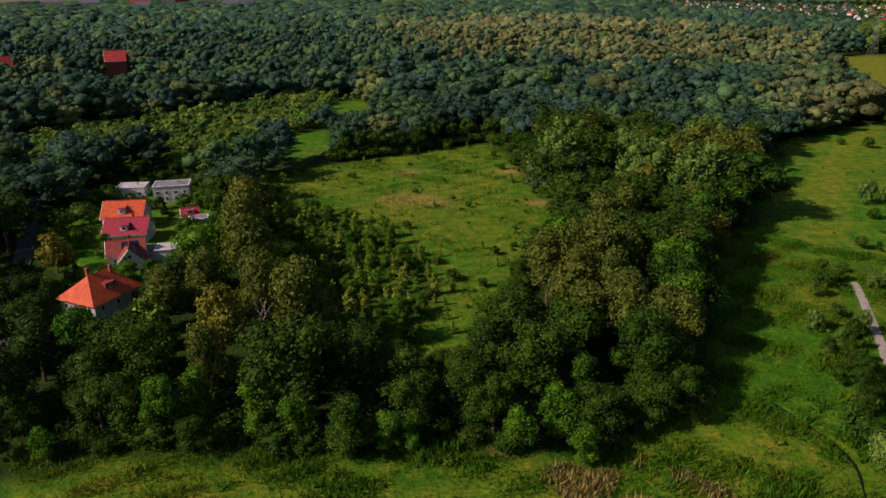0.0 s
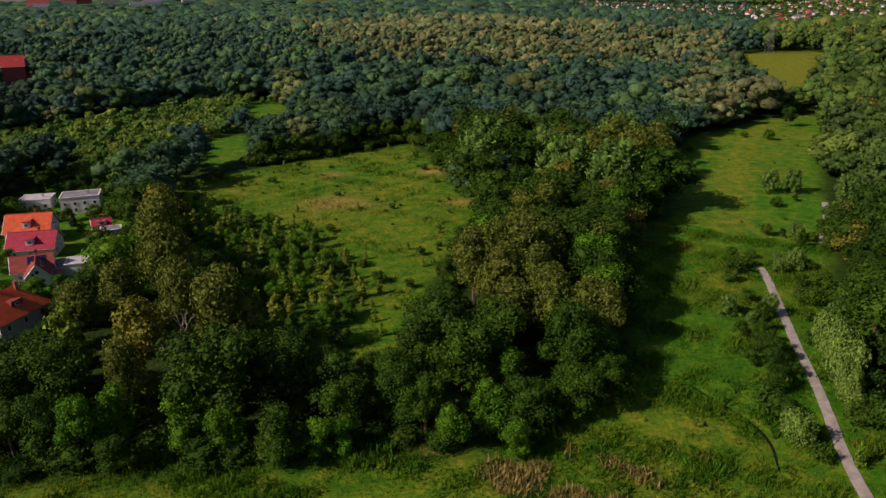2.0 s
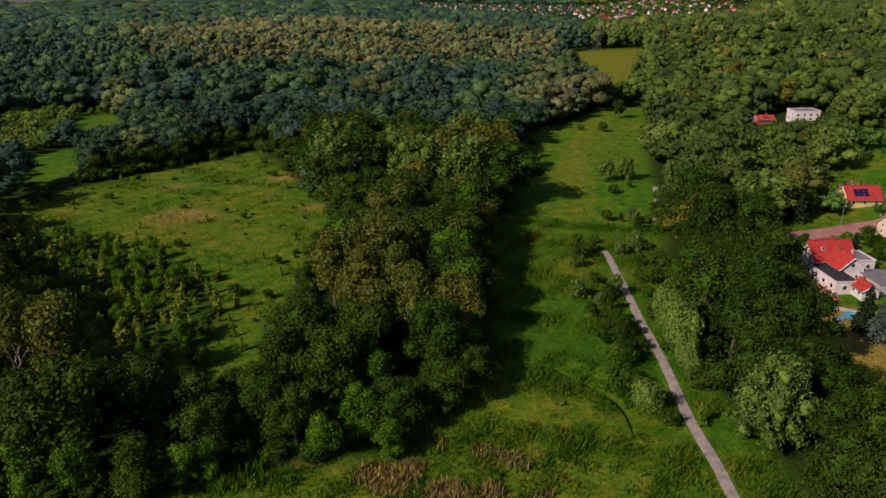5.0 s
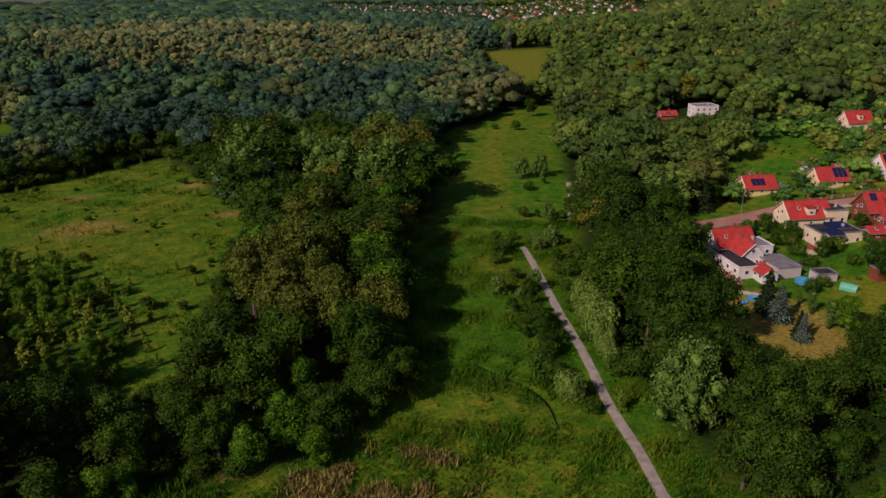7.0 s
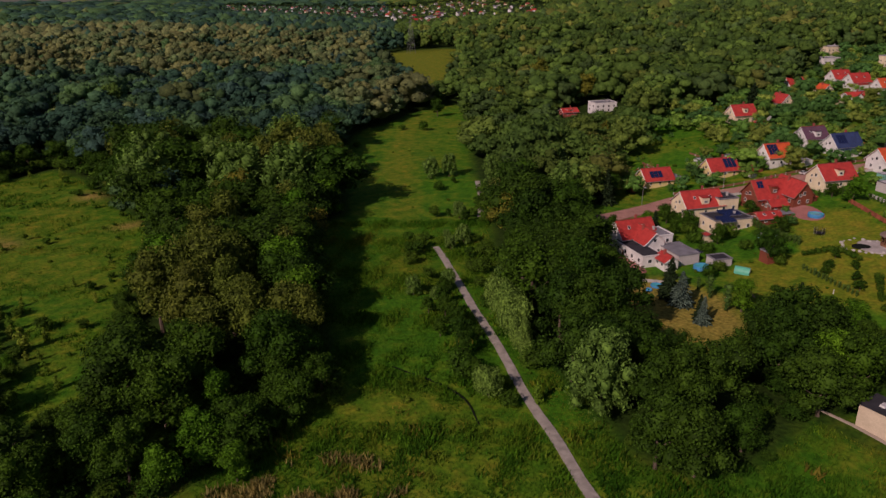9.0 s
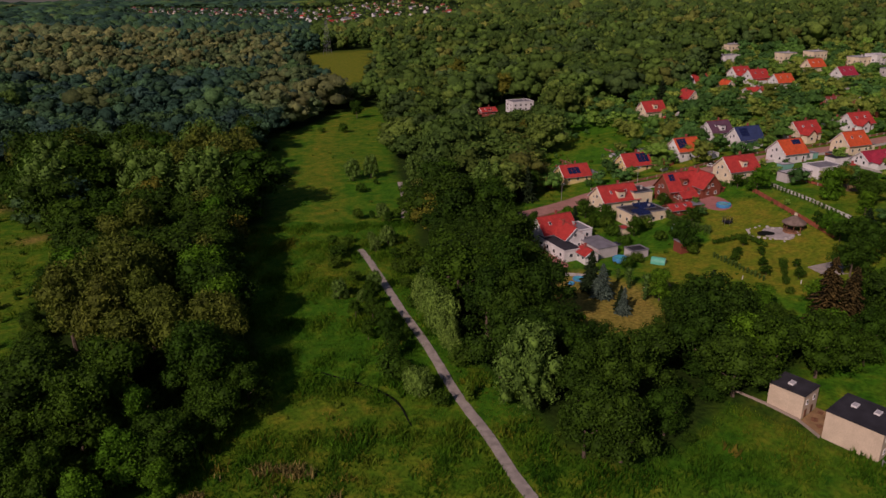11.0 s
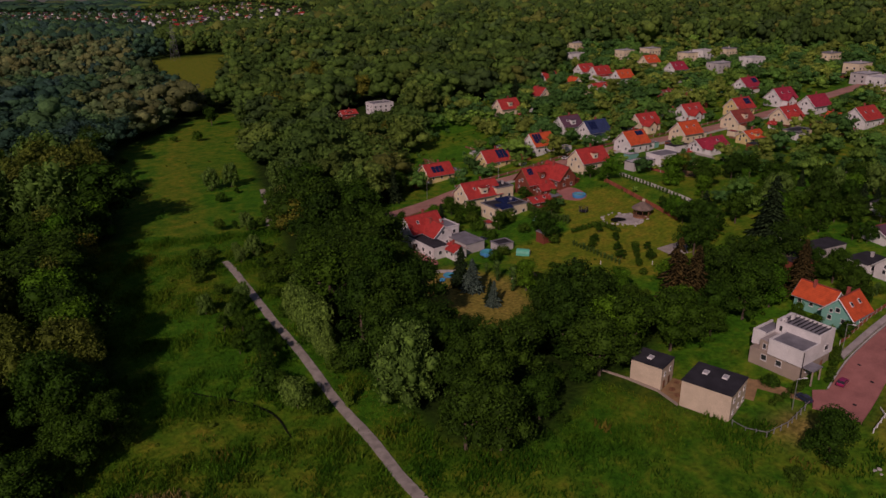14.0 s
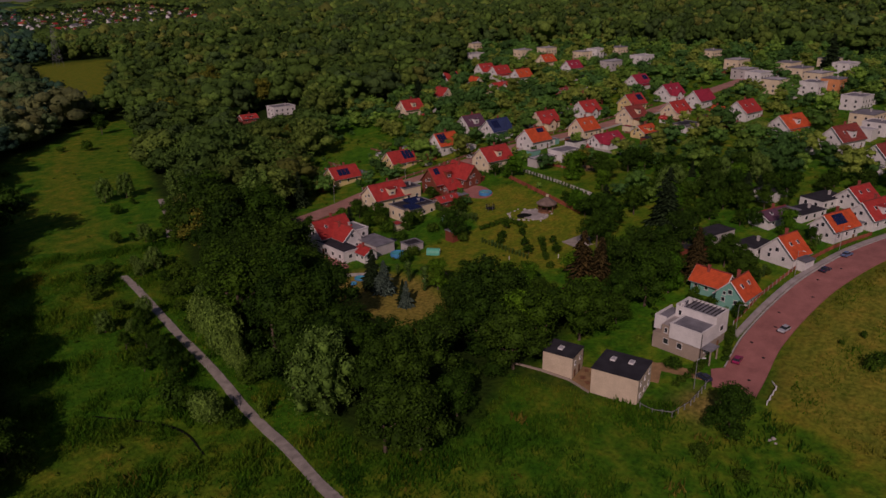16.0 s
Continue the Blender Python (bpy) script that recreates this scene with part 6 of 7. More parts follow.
# ================= the dead tree =================
def dead_tree(x, y, h):
    ob = thing("dead_tree", pose(x, y, float(land(x, y))), "bare bleached dead tree with forked branches", "dead tree")
    g = random.Random(5)

    def limb(bm, p, d, length, rad, depth):
        q = p + d * length
        tube(bm, p, q, rad, rad * 0.6, 6)
        if depth:
            for _ in range(2 + (depth > 1)):
                side = Vector((g.uniform(-1, 1), g.uniform(-1, 1), g.uniform(0.1, 0.9))).normalized()
                limb(bm, q, (d * 0.8 + side * 0.75).normalized(), length * g.uniform(0.5, 0.75), rad * 0.55, depth - 1)
        return bm

    part("trunk", tube(bmesh.new(), Vector((0, 0, -0.3)), Vector((0.2, 0.1, h * 0.4)), 0.2, 0.15, 7), BARK_DEAD, ob)
    for z, d, length, rad, depth in ((0.38, (-0.1, -0.1, 1), 0.28, 0.13, 3), (0.34, (-0.75, 0.1, 0.6), 0.3, 0.1, 2), (0.3, (0.6, -0.3, 0.7), 0.24, 0.08, 2), (0.25, (-0.5, -0.6, 0.5), 0.2, 0.07, 1)):
        part("branch", limb(bmesh.new(), Vector((0.2, 0.1, h * z)), Vector(d).normalized(), h * length, rad, depth), BARK_DEAD, ob)


dead_tree(-30.4, 106.3, 13)


# ================= garden things by the nearest house =================
def at(x, y, rot=0.0, dz=0.0):
    return pose(x, y, float(land(x, y)) + dz, 0, 0, rot)


def round_pool(x, y, rad, h, label):
    ob = thing("pool", at(x, y, 0, 0.08), label, "pool", "garden pools")
    part("rim", round_solid(bmesh.new(), [(rad, 0), (rad + 0.04, h * 0.5), (rad + 0.02, h - 0.05), (rad - 0.02, h), (rad - 0.12, h), (rad - 0.14, h - 0.15)], 20), BLUE, ob)
    part("water", round_solid(bmesh.new(), [(rad - 0.14, h - 0.2), (rad - 0.14, h - 0.12)], 20), POOL, ob)


round_pool(131, 95, 1.8, 0.9, "round turquoise garden pool with blue rim")
round_pool(115, 94, 1.3, 0.4, "flat blue paddling pool on the dry lawn")
round_pool(112, 93.5, 0.7, 0.35, "small blue paddling pool on the dry lawn")
round_pool(175, 95, 1.9, 0.9, "round blue pool on a paved terrace")

tent = thing("greenhouse", at(136, 88, 25, 0.02), "small green tunnel greenhouse", "greenhouse")
bm = bmesh.new()
arc = [(1.1 * math.cos(a), 1.5 * math.sin(a)) for a in np.linspace(0, math.pi, 9)]
rows = [[bm.verts.new((px, yy, pz)) for px, pz in arc] for yy in (-1.6, 1.6)]
for k in range(8):
    bm.faces.new((rows[0][k], rows[0][k + 1], rows[1][k + 1], rows[1][k]))
bm.faces.new(rows[0])
bm.faces.new(list(reversed(rows[1])))
part("cover", bm, GREENPL, tent)
part("door", boxes((-0.4, -1.66, 0, 0.4, -1.61, 1.3)), FRAME, tent)

tramp = thing("trampoline", at(165, 88, 0, 0.02) @ Matrix.Scale(0.75, 4), "round black trampoline with a dark safety net", "trampoline")
part("mat", round_solid(bmesh.new(), [(1.5, 0.78), (1.55, 0.84), (1.5, 0.88)], 18), DARK, tramp)
for k in range(6):
    a = k * math.pi / 3
    part("pole", tube(bmesh.new(), (1.55 * math.cos(a), 1.55 * math.sin(a), 0), (1.55 * math.cos(a), 1.55 * math.sin(a), 2.5), 0.04, 0.04), METAL, tramp)
bm = bmesh.new()
for k in range(18):
    a = k * math.pi / 9
    tube(bm, (1.5 * math.cos(a), 1.5 * math.sin(a), 0.9), (1.5 * math.cos(a), 1.5 * math.sin(a), 2.4), 0.07, 0.07, 4)
part("net", bm, DARK, tramp)

hut = thing("gazebo", at(167.5, 72.5, VR, 0.1), "round garden gazebo with a reed-thatched roof", "gazebo")
part("roof", round_solid(bmesh.new(), [(2.7, 1.9), (2.8, 2.1), (1.9, 2.8), (0.8, 3.5), (0.15, 3.8)], 12), THATCH, hut)
part("floor", round_solid(bmesh.new(), [(2.3, -0.3), (2.3, 0.12)], 12), WOOD, hut)
for k in range(8):
    a = k * math.pi / 4
    part("post", tube(bmesh.new(), (2.1 * math.cos(a), 2.1 * math.sin(a), 0.1), (2.1 * math.cos(a), 2.1 * math.sin(a), 2.1), 0.1, 0.1), WOOD, hut)
    b = a + math.pi / 4
    if k not in (4, 5):
        part("railing", tube(bmesh.new(), (2.1 * math.cos(a), 2.1 * math.sin(a), 0.9), (2.1 * math.cos(b), 2.1 * math.sin(b), 0.9), 0.06, 0.06, 4), WOOD, hut)
part("chimney", boxes((0.7, 0.5, 2.4, 1.2, 1.0, 4.1)), WALL["cream"], hut)


def slab(name, outline, h, mat, label, category):
    """A paved patch of ground with its own thickness."""
    bm = bmesh.new()
    lo = [bm.verts.new((px, py, float(land(px, py)) - 0.5)) for px, py in outline]
    hi = [bm.verts.new((px, py, float(land(px, py)) + h)) for px, py in outline]
    bm.faces.new(hi)
    n = len(outline)
    for i in range(n):
        bm.faces.new((lo[i], lo[(i + 1) % n], hi[(i + 1) % n], hi[i]))
    bmesh.ops.recalc_face_normals(bm, faces=bm.faces)
    return tagged(new(name, mesh_of(name, bm, mat)), label, category, kind="structure")


def blob(cx, cy, a, b, rot, n=18):
    c, s = math.cos(radians(rot)), math.sin(radians(rot))
    return [(cx + c * a * math.cos(t) * (1 + 0.1 * math.sin(3 * t)) - s * b * math.sin(t), cy + s * a * math.cos(t) + c * b * math.sin(t)) for t in (2 * math.pi * k / n for k in range(n))]


slab("terrace", blob(164.6, 74.6, 2.8, 4.4, -20), 0.16, PAVING_GREY, "pale paved terrace with a rounded edge by the gazebo", "terrace")
slab("pond", blob(163.4, 77, 1.3, 2.0, 10), 0.2, WATER, "small dark garden pond ringed with stones", "pond")
for k in range(22):
    a = k * 2 * math.pi / 22
    q, sz = (1.0 + 0.12 * r.normal()), r.uniform(0.25, 0.55)
    rock = thing("boulder", at(163.9 + q * 3.6 * math.cos(a), 75.8 + q * 5.0 * math.sin(a), k * 40), "pale garden boulder edging the terrace", "stone", "pond stones")
    bm = bmesh.new()
    bmesh.ops.create_icosphere(bm, subdivisions=1, radius=sz)
    for v in bm.verts:
        v.co = v.co * r.uniform(0.8, 1.2)
        v.co.z = v.co.z * 0.6 + sz * 0.35
    part("rock", bm, CONCRETE, rock)
slab("terrace", blob(176, 99, 4, 6.5, -20), 0.22, PAVING, "reddish paved house terrace", "terrace")
slab("sandpit", [(151, 61), (157, 57), (153.5, 51), (148.5, 56)], 0.14, GRAVEL, "bare sandy patch at the lawn's end", "sand")
slab("yard", [(103.6, 33.1), (103.6, 36.9), (98.5, 36.9), (97, 33.1)], 0.08, SOIL, "bare earth yard between the outbuildings", "yard")
slab("driveway", [(107, 13.6), (113, 14), (111, 17.6), (106.6, 16.4)], 0.34, PAVING, "red paved driveway by the stone house", "driveway")
slab("terrace", blob(120.2, 106, 1.6, 5.5, -14), 0.12, PAVING, "reddish paved patio beside the white annexe", "terrace")

# skylights on the black felt roof
for k, (wx, wy) in enumerate(((100.9, 30.9), (101.3, 28.0), (101.0, 40))):
    lamp_box = thing("skylight", pose(wx, wy, float(land(100.1, 29.2) if k < 2 else land(101.2, 39.7)) + (4.43 if k < 2 else 3.98)), "white-framed skylight on the felt roof", "skylight", "roof skylights")
    part("frame", boxes((-0.6, -0.4, 0, 0.6, 0.4, 0.25)), FRAME, lamp_box)
    part("pane", boxes((-0.5, -0.3, 0.25, 0.5, 0.3, 0.28)), FELT_PALE, lamp_box)


slab("vegetable_bed", [(131, 82), (131, 76), (126.5, 75), (127, 80)], 0.1, SOIL, "dry bare vegetable bed in the garden", "garden bed")
slab("vegetable_bed", [(207, 79), (211, 72), (203, 67), (199, 74)], 0.1, SOIL, "brown dug vegetable bed", "garden bed")
slab("track", [(104.2, 24.2), (107.9, 24.8), (107.9, 17.3), (109.7, 17.5), (110.6, 27), (104.2, 26.4)], 0.08, SOIL, "bare earth track by the outbuilding", "track")

# sheds, frames and small buildings of the gardens
for sx0, sy0, sl, sw, sh, wall, felt, words in (
        (199, 148, 6, 4, 2.4, "white", FELT_PALE, "small white garden shed with pale roof"), (206, 142, 5, 4, 2.4, "grey", FELT_GREY, "small grey garden shed with felt roof"),
        (203, 90, 9, 4, 2.2, "grey", FELT_PALE, "low grey shed with pale sheet roof"), (226, 88, 7, 4, 2.4, "white", FELT, "white garden shed with black roof"),
        (239, 67, 5, 4, 2.4, "timber", FELT, "dark timber garden shed"), (220, 37, 4.5, 4, 2.8, "white", FELT_GREY, "tiny white garden house"),
        (260, 60, 6, 4, 2.5, "white", FELT_GREY, "small white garden shed"), (297, 108, 6, 4, 2.5, "timber", FELT, "dark timber garden shed"),
        (168, 155, 6, 4.5, 2.6, "yellow", FELT_GREY, "yellow annexe with grey felt roof"), (264, 170, 6, 4, 2.2, "white", FELT_GREY, "low white garage with grey roof"),
        (244, 178, 3, 2.5, 2.2, "white", FELT_PALE, "small white garden shed"), (160, 158, 5, 4, 2.3, "timber", FELT, "dark timber garden shed"),
        (320, 120, 14, 4, 2.6, "redbrick", FELT_PALE, "row of low brick garages"), (350, 140, 16, 4, 2.6, "grey", FELT_PALE, "row of low grey garages"),
        (151, 31, 7, 5, 2.6, "timber", FELT, "dark shed behind the teal house"), (193, 22, 8, 5, 2.6, "white", FELT, "low white house with black roof")):
    flat_house(sx0, sy0, VR, sl, sw, sh, wall, felt, words, 1, detail=0, group="sheds", category="shed", parapet=0.1)


# small sheds and glasshouses behind the village houses
g = random.Random(21)
for hx, hy, hr in list(HOUSE_SPOTS):
    if not (150 < math.hypot(hx, hy) < 400 and hx > 130) or hr < 4:
        continue
    for _ in range(2):
        a, q = g.uniform(0, 6.28), hr + g.uniform(3, 6)
        px, py = hx + q * math.cos(a), hy + q * math.sin(a)
        if (py < 45 and px < 205) or in_house(px, py, 2.2) or not inside(VILLAGE, px, py) or inside(LAWN, px, py) or far_from(STREET, np.array(px), np.array(py)) < 5.5 or far_from(ROAD, np.array(px), np.array(py)) < 7:
            continue
        sl, sw, sh = g.uniform(2.4, 4.8), g.uniform(2, 3.2), g.uniform(1.4, 2.0)
        style = g.randrange(5)
        if style < 3:
            wall, felt, words = (("timber", FELT, "dark timber garden shed with felt roof"), ("white", FELT_GREY, "small whitewashed garden shed"), ("cream", ROOF["red"], "cream garden shed with red roof"))[style]
            flat_house(px, py, VR + g.choice((0, 90)), sl, sw, sh, wall, felt, words, 1, detail=0, group="sheds", category="shed", parapet=0.08)
        elif style == 3:
            gable_house(px, py, VR + g.choice((0, 90)), sl, sw, sh * 1.2, 0.9, "white", "red", "small white outhouse with red gabled roof", detail=0, group="sheds")
        else:
            flat_house(px, py, VR, sl, sw, sh, "teal", FELT_PALE, "pale green glasshouse in the garden", 1, detail=0, group="sheds", category="shed", parapet=0.08)


def flat_panels(x, y, rot, z, rows_, cols, label):
    """Solar panels in tilted rows on a flat roof."""
    ob = thing("solar_array", pose(x, y, float(land(x, y)) + z, 0, 0, rot), label, "solar panels", "solar arrays")
    for i in range(rows_):
        for j in range(cols):
            q = part("solar_panel", boxes((-0.5, -0.85, 0.0, 0.5, 0.85, 0.05)), SOLAR, ob)
            q.location, q.rotation_euler = ((j - cols / 2 + 0.5) * 1.06, (i - rows_ / 2 + 0.5) * 2.0, 0.36), (radians(18), 0, 0)
    part("rail", boxes((-cols * 0.53, -rows_, 0.0, cols * 0.53, -rows_ + 0.1, 0.12), (-cols * 0.53, rows_ - 0.1, 0.0, cols * 0.53, rows_, 0.12)), METAL, ob)


flat_panels(159.5, 109.5, VR, 3.08, 2, 5, "blue solar array on the flat roof")
flat_panels(155, 107, VR, 3.08, 2, 4, "blue solar array on the low roof")

# drain covers in the red paving
for dx, dy in ((110, 11.5), (117, 10.6), (121, 13.2), (127, 10.4), (132, 10.6), (139, 6), (146, 6), (152, 2.6)):
    cover_ob = thing("drain_cover", at(dx, dy, 0, 0.315), "dark iron drain cover in the road", "drain cover", "drain covers")
    part("lid", round_solid(bmesh.new(), [(0.3, 0.0), (0.3, 0.03)], 12), DARK, cover_ob)
# unidentified small pale spots, modelled as stones
for dx, dy, k in ((96.5, 6.2, 0.3), (97.1, 5.8, 0.34), (96.2, 5.4, 0.22)):
    stone = thing("boulder", at(dx, dy, 40 * k), "small pale unidentified lump at the field's edge", "stone", "boulders")
    bm = bmesh.new()
    bmesh.ops.create_icosphere(bm, subdivisions=2, radius=k)
    for v in bm.verts:
        v.co *= 1 + 0.2 * noise.noise(v.co * 3)
        v.co.z = v.co.z * 0.7 + k * 0.4
    part("rock", bm, CONCRETE, stone)

# ================= fences and hedges =================
def along(line, step):
    for (x0, y0), (x1, y1) in zip(line, line[1:]):
        n = max(1, round(math.hypot(x1 - x0, y1 - y0) / step))
        for k in range(n):
            yield x0 + (x1 - x0) * k / n, y0 + (y1 - y0) * k / n, x0 + (x1 - x0) * (k + 1) / n, y0 + (y1 - y0) * (k + 1) / n


def fence(line, h, step, mat, post_mat, label, solid=0.9, thick=0.05):
    """Posts with a panel between each two."""
    ob = thing("fence", at(*line[0]), label, "fence", "garden fences")
    inv = ob.matrix_basis.inverted()
    for x0, y0, x1, y1 in along(line, step):
        a, b = inv @ Vector((x0, y0, float(land(x0, y0)))), inv @ Vector((x1, y1, float(land(x1, y1))))
        part("post", boxes((a.x - 0.07, a.y - 0.07, a.z - 0.4, a.x + 0.07, a.y + 0.07, a.z + h + 0.1)), post_mat, ob)
        d = (b - a)
        o = Vector((-d.y, d.x, 0)).normalized() * thick / 2
        a2, b2 = a + d * 0.04, b - d * 0.04
        bm = bmesh.new()
        v = [bm.verts.new(p + s * o + Vector((0, 0, z))) for z in (h * (1 - solid), h) for p, s in ((a2, -1), (b2, -1), (b2, 1), (a2, 1))]
        for f in ((0, 3, 2, 1), (4, 5, 6, 7), (0, 1, 5, 4), (1, 2, 6, 5), (2, 3, 7, 6), (3, 0, 4, 7)):
            bm.faces.new([v[i] for i in f])
        bmesh.ops.recalc_face_normals(bm, faces=bm.faces)
        part("panel", bm, mat, ob)
    return ob


fence([(188, 94), (178, 79), (167, 63)], 1.2, 1.6, WOOD_RED, WOOD_RED, "red-brown timber garden fence")
fence([(194, 92), (187, 78), (179, 64)], 1.0, 1.6, WALL["white"], CONCRETE, "white concrete garden wall in panels")
fence([(98.4, 48.4), (98.7, 42.6), (98.2, 37.2), (96.2, 33)], 0.4, 2.0, WALL["stone"], WALL["stone"], "low pale concrete boundary wall", 1.0, 0.2)
fence([(96, 24.7), (95.3, 22.6), (96, 19.8), (100.2, 18.1), (107, 17)], 1.0, 1.5, METAL, METAL, "thin wire garden fence on posts", 0.12)
fence([(165, 42), (163, 33)], 1.0, 1.8, WALL["white"], CONCRETE, "white concrete garden wall in panels")
fence([(126, 17.2), (137, 14.8), (150, 10.4)], 0.9, 1.6, WOOD_RED, CONCRETE, "brown slatted timber street fence", 0.85)
fence([(152, 9.6), (162, 5), (174, -1.5)], 0.9, 1.6, WOOD_RED, WALL["redbrick"], "brown street fence with brick posts")
fence([(107, 95.5), (113, 99.5), (118, 93)], 0.8, 2.5, CONCRETE, CONCRETE, "low weathered concrete wall by the lawn", 1.0, 0.15)
fence([(104.9, 8.0), (109.2, 7.4), (110.6, 8.3)], 0.7, 1.4, FRAME, FRAME, "galvanised guard rail at the road end", 0.4)
fence([(172, 127), (190, 115), (217, 102.5), (246, 91.5), (300, 73)], 0.8, 3.2, WALL["grey"], CONCRETE, "low garden fence along the village street", 0.9)
fence([(171, 137), (189, 126), (216, 113.5), (246, 102.5), (300, 84)], 0.8, 3.2, WOOD, CONCRETE, "brown garden fence along the village street", 0.9)
for line, h, step in (([(146, 80), (143, 72), (140, 64)], 1.6, 1.3), ([(163, 106), (159, 96), (157, 87)], 2.2, 1.3), ([(192.5, 91), (186, 78), (178.5, 65)], 1.6, 1.5), ([(186, 106), (194, 96)], 2.4, 1.5)):
    for x0, y0, x1, y1 in along(line, step):
        plant("thuja", x0, y0, h * r.uniform(0.85, 1.15), 1.5, "thuja hedge")
for line in ([(153, 84), (159, 80), (156, 72)], [(150, 66), (140, 60)], [(112, 19), (103, 22)], [(124, 17), (113, 16)]):
    for x0, y0, x1, y1 in along(line, 1.6):
        plant("bush", x0, y0, r.uniform(1.2, 1.8), 1.1, "clipped hedge")


for ox, oy in ((149, 76), (147, 69), (152, 72), (150, 63), (145, 60), (143, 66), (155, 78), (146, 75)):
    plant("mid", ox, oy, r.uniform(2, 3.2), 1.1, "orchard trees")


for fx, fy in ((184, 146), (200, 139), (216, 131), (240, 121), (258, 113), (205, 97), (227, 88), (252, 80), (276, 70), (296, 62)):
    up = 1 if fy > 108 else -1
    fence([(fx, fy), (fx + up * 7.8, fy + up * 22.6)], 0.85, 3.8, (WOOD, WOOD_RED, METAL, CONCRETE)[int(fx) % 4], CONCRETE, "low fence between two village gardens", 0.8)


def stake(x, y):
    ob = thing("tree_stake", at(x, y), "white-painted stake of a young fruit tree", "stake", "orchard stakes")
    part("post", tube(bmesh.new(), (0, 0, -0.2), (0, 0, 1.0), 0.09, 0.07, 6), FRAME, ob)


for px, py in ((128, 74), (124, 79), (122.5, 82), (136, 72), (139, 69), (133, 66), (143, 58.5), (137, 62)):
    stake(px, py)


def pallet(x, y, rot, dz=0.0):
    ob = thing("wooden_pallet", at(x, y, rot, 0.1 + dz), "weathered grey-brown wooden pallet in the yard", "pallet", "yard pallets")
    for k in range(5):
        part("slat", boxes((-0.4, -0.36 + 0.17 * k, 0.07, 0.4, -0.26 + 0.17 * k, 0.1)), WOOD, ob)
    for k in (-1, 0, 1):
        part("bearer", boxes((-0.4 * k - 0.05, -0.38, 0.0, -0.4 * k + 0.05, 0.44, 0.07)), WOOD, ob)


for px, py, pr, pz in ((100, 35.6, 20, 0), (100.1, 35.5, 24, 0.1), (101.8, 34.4, 70, 0), (102.6, 35.8, 10, 0), (99, 34.3, 45, 0), (104.6, 27.5, 15, 0), (104.7, 27.4, 30, 0.1)):
    pallet(px, py, pr, pz)


# ================= cars and street lamps =================
def car(x, y, rot, paint, label, dz=0.36):
    ob = thing("car", at(x, y, rot, dz) @ Matrix.Scale(1 / UNIT, 4), label, "car", "parked cars")
    bm = bmesh.new()
    prof = [(-2.05, 0.35), (2.05, 0.35), (2.1, 0.6), (1.95, 0.82), (1.0, 0.95), (-1.85, 0.98), (-2.1, 0.75)]
    a = [bm.verts.new((px, -0.85, pz)) for px, pz in prof]
    b = [bm.verts.new((px, 0.85, pz)) for px, pz in prof]
    n = len(prof)
    for k in range(n):
        bm.faces.new((a[k], b[k], b[(k + 1) % n], a[(k + 1) % n]))
    bm.faces.new(list(reversed(a)))
    bm.faces.new(b)
    bmesh.ops.recalc_face_normals(bm, faces=bm.faces)
    part("body", bm, PAINT[paint], ob)
    bm = bmesh.new()
    lo = [bm.verts.new(c) for c in ((-1.8, -0.8, 0.96), (1.0, -0.8, 0.94), (1.0, 0.8, 0.94), (-1.8, 0.8, 0.96))]
    hi = [bm.verts.new(c) for c in ((-1.35, -0.66, 1.42), (0.25, -0.66, 1.42), (0.25, 0.66, 1.42), (-1.35, 0.66, 1.42))]
    for k in range(4):
        bm.faces.new((lo[k], lo[(k + 1) % 4], hi[(k + 1) % 4], hi[k]))
    bm.faces.new(hi)
    part("cabin_glass", bm, GLASS, ob, "dark glass cabin windows")
    part("roof", boxes((-1.33, -0.64, 1.425, 0.23, 0.64, 1.47)), PAINT[paint], ob)
    for wx in (-1.3, 1.3):
        for wy in (-0.78, 0.78):
            w = part("wheel", tube(bmesh.new(), (wx, wy - 0.1, 0.32), (wx, wy + 0.1, 0.32), 0.32, 0.32, 12), DARK, ob)
            part("rim", tube(bmesh.new(), (wx, wy - 0.105, 0.32), (wx, wy + 0.105, 0.32), 0.19, 0.19, 10), METAL, w)
    for wy in (-0.6, 0.6):
        part("headlight", boxes((2.0, wy - 0.18, 0.62, 2.07, wy + 0.18, 0.76)), FRAME, ob)
        part("tail_light", boxes((-2.12, wy - 0.15, 0.74, -2.04, wy + 0.15, 0.9)), PAINT["red"], ob)


car(114.5, 14.2, -5, "magenta", "dark magenta hatchback parked at the kerb")
car(126, 8.9, 160, "silver", "silver-blue car parked on the red road")
car(150, 5.2, -24, "navy", "dark navy car parked on the red road")
car(158.5, 2.2, -25, "blue", "blue car parked by the kerb")
car(203, 116, -22, "white", "white van-like car parked in the village street")
car(210, 112, -22, "navy", "dark car parked in the village street")
car(226, 105, -20, "red", "red car parked in the village street")
car(108, 18, 60, "navy", "dark car parked behind the stone house", 0.16)
car(121, 114, 70, "navy", "dark car beside the white annexe", 0.1)
car(138.5, 102, -19, "navy", "dark car in the garage driveway", 0.1)


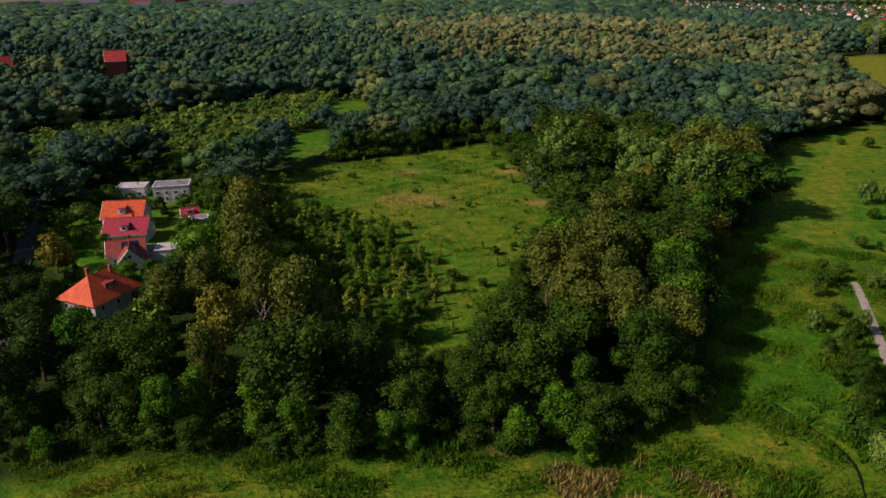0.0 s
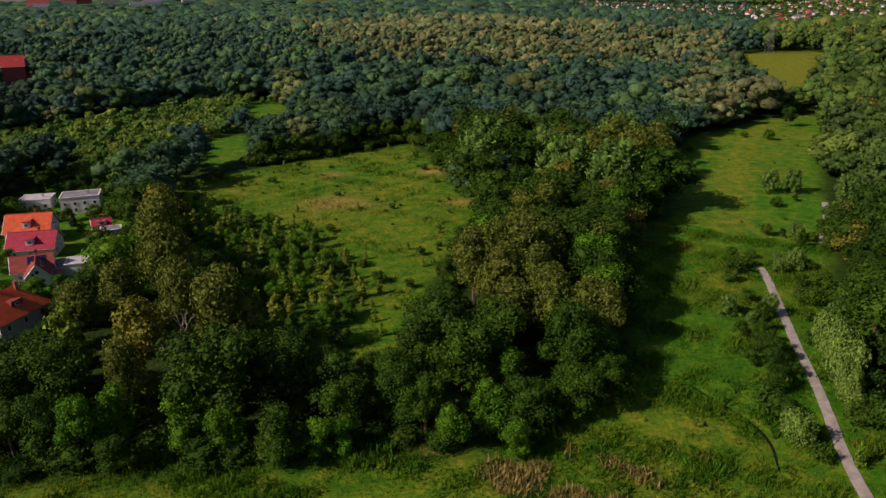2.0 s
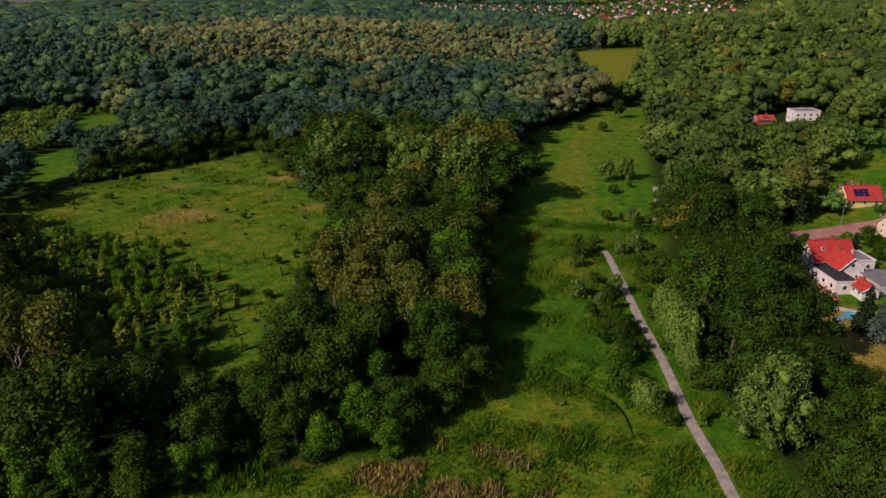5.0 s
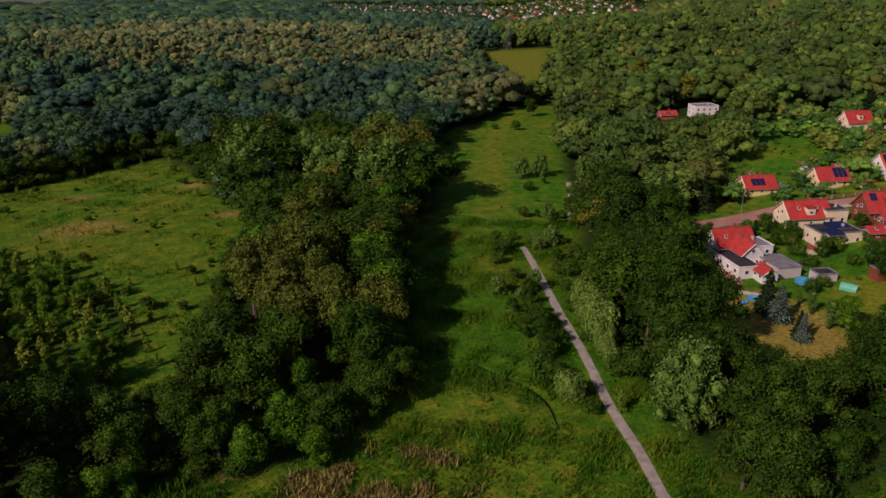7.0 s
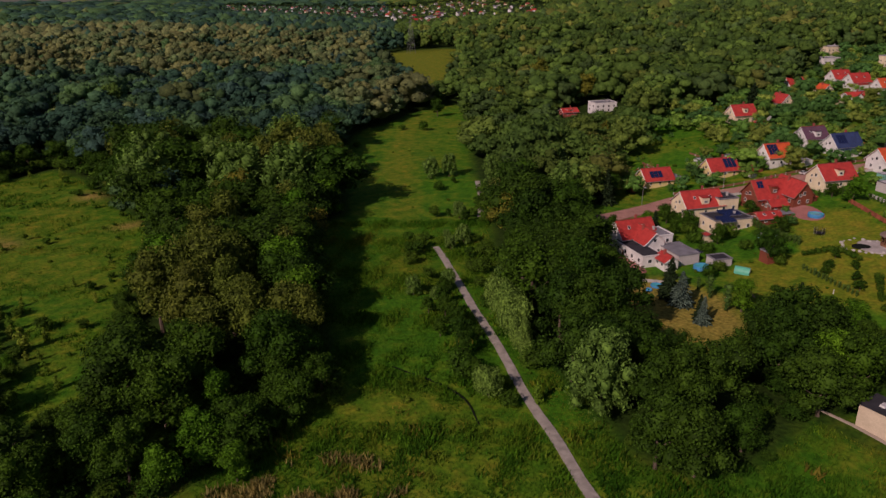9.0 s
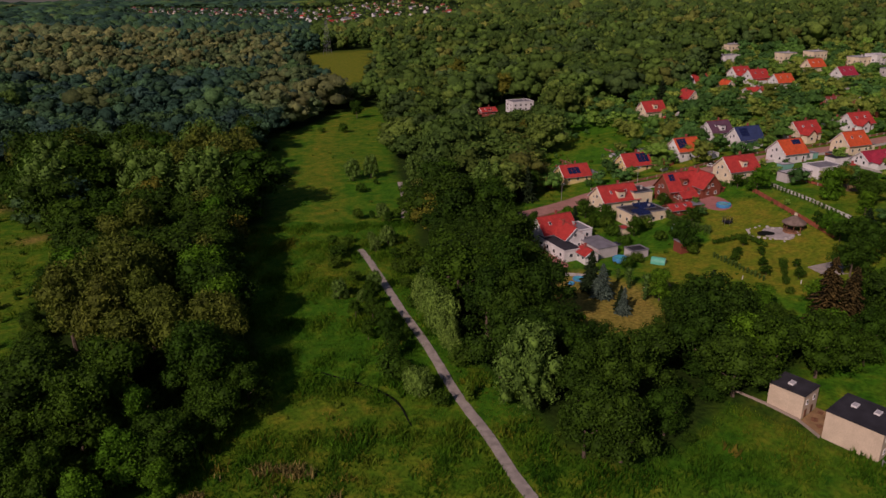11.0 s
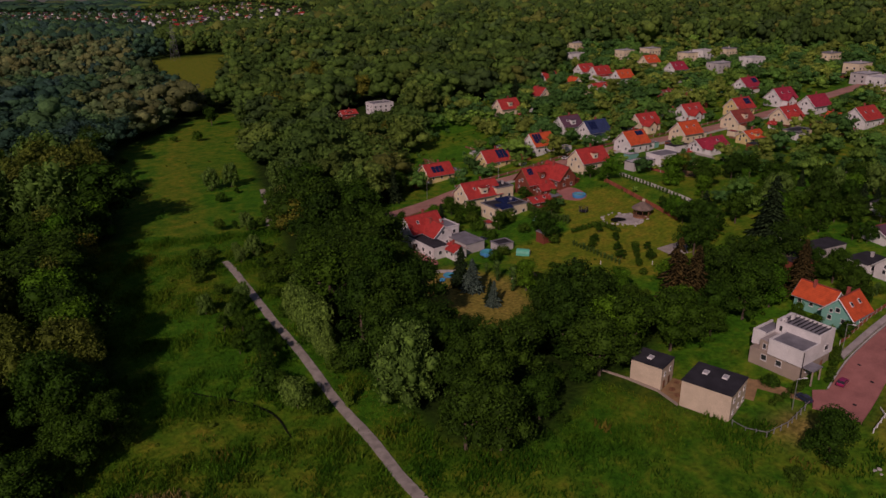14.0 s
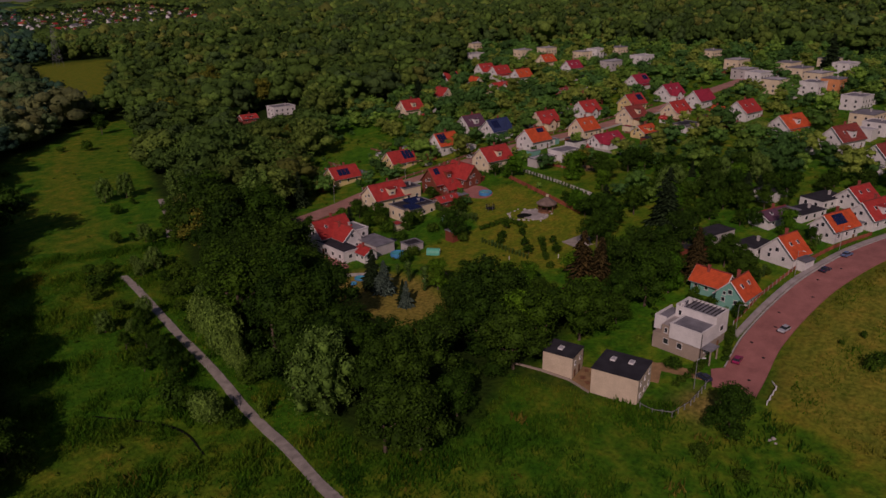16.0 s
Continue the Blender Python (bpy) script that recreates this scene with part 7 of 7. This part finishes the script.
def street_lamp(x, y, rot):
    ob = thing("street_lamp", at(x, y, rot) @ Matrix.Scale(0.86, 4), "slender grey steel street lamp", "street lamp", "street lamps")
    part("pole", tube(bmesh.new(), (0, 0, -0.3), (0, 0, 6.2), 0.09, 0.05, 8), METAL, ob)
    part("arm", tube(bmesh.new(), (0, 0, 6.1), (1.1, 0, 6.4), 0.04, 0.035, 6), METAL, ob)
    part("head", boxes((0.9, -0.13, 6.36, 1.5, 0.13, 6.5)), FRAME, ob)


for lx, ly, lr in ((124, 16.4, -100), (147, 10.2, -110), (162, 3.8, -115), (105, 18.8, -60), (158, 137.5, -110), (182, 128, -110), (228, 106, -110)):
    street_lamp(lx, ly, lr)

# ================= far off: pylon and town =================
PYLON = surface("weathered_steel", (0.16, 0.17, 0.17), 0.6, 0.15, 1.0, 10.0, 0.05, 0.3)
pylon = thing("pylon", at(350, 596), "grey steel lattice electricity pylon", "pylon")
for sx_, sy_ in ((-1, -1), (1, -1), (1, 1), (-1, 1)):
    part("leg", tube(bmesh.new(), (3 * sx_, 3 * sy_, 0), (0.5 * sx_, 0.5 * sy_, 33), 0.14, 0.1, 4), PYLON, pylon)
for z in range(3, 31, 4):
    bm = bmesh.new()
    q, q2 = 3 - 2.5 * z / 33, 3 - 2.5 * (z + 4) / 33
    for sgn in (-1, 1):
        tube(bm, (-q, sgn * q, z), (q2, sgn * q2, z + 4), 0.06, 0.06, 4)
        tube(bm, (q, sgn * q, z), (-q2, sgn * q2, z + 4), 0.06, 0.06, 4)
        tube(bm, (sgn * q, -q, z), (sgn * q2, q2, z + 4), 0.06, 0.06, 4)
    part("bracing", bm, PYLON, pylon)
for z, w in ((24, 6), (28, 5), (32, 4)):
    part("cross_arm", tube(bmesh.new(), (-w, 0, z), (w, 0, z), 0.12, 0.12, 4), PYLON, pylon)

TOWN_HOUSES = []
for k, (wall, roof) in enumerate((("white", "red"), ("cream", "brown"), ("white", "grey"), ("white", "grey"), ("grey", "brown"), ("white", "purple"))):
    ob = thing("house", at(650 + k * 20, 1090 + k * 15, k * 30), "distant " + wall + " house with a " + roof + " roof", "house", "distant town")
    L, W, h, rise = 9, 7, 3.4, 2.4
    part("wall", gable_mesh(L, W, h, rise), WALL[wall], ob)
    part("roof", slope_mesh(L, W, h, rise, -1), ROOF[roof], ob)
    part("roof", slope_mesh(L, W, h, rise, 1), ROOF[roof], ob)
    TOWN_HOUSES.append(ob)
xs, ys = scattered(530, 1180, 920, 2400, 56, r)
ok = inside(TOWN_FAR, xs, ys) | inside(TOWN_FURTHER, xs, ys)
for x, y in zip(xs[ok], ys[ok]):
    copy_thing(TOWN_HOUSES[r.integers(6)], at(x, y, r.uniform(0, 180)) @ Matrix.Scale(r.uniform(0.75, 1.0), 4))
xs, ys = scattered(530, 1180, 920, 2400, 21, r)
ok = (inside(TOWN_FAR, xs, ys) | inside(TOWN_FURTHER, xs, ys)) & (r.random(len(xs)) < 0.85)
forest("town_trees", xs[ok], ys[ok], r.uniform(4, 8, ok.sum()), forest_tints(xs[ok], ys[ok], r), DISTANT_KINDS, r, "garden trees among the distant houses", 1.3)
for bx, by, w, h, rise, wall, roof in (
        (-1060, 2288, 60, 24, 8, "white", "grey"), (-757, 1925, 36, 24, 8, "white", "grey"), (-790, 1990, 50, 26, 9, "white", "brown"), (-826, 2300, 40, 34, 20, "cream", "red"),
        (-800, 2349, 44, 36, 20, "redbrick", "red"), (-740, 2400, 50, 34, 18, "cream", "red"), (-558, 2017, 40, 24, 7, "white", "grey"), (-540, 2090, 46, 28, 8, "white", "grey"),
        (-600, 2400, 50, 32, 10, "white", "brown"), (-520, 2440, 40, 32, 10, "cream", "grey"), (-930, 2350, 60, 30, 10, "white", "brown"), (-1150, 2240, 60, 28, 8, "cream", "grey")):
    gable_house(bx, by, 20, w, 20, h, rise, wall, roof, "distant " + wall + " apartment block with a " + roof + " roof", detail=0, group="distant blocks")

# ================= from plan units to metres =================
for ob in list(scene.objects):
    if ob.parent is None and ob.type in ("MESH", "EMPTY"):
        ob.matrix_basis = Matrix.Scale(UNIT, 4) @ ob.matrix_basis
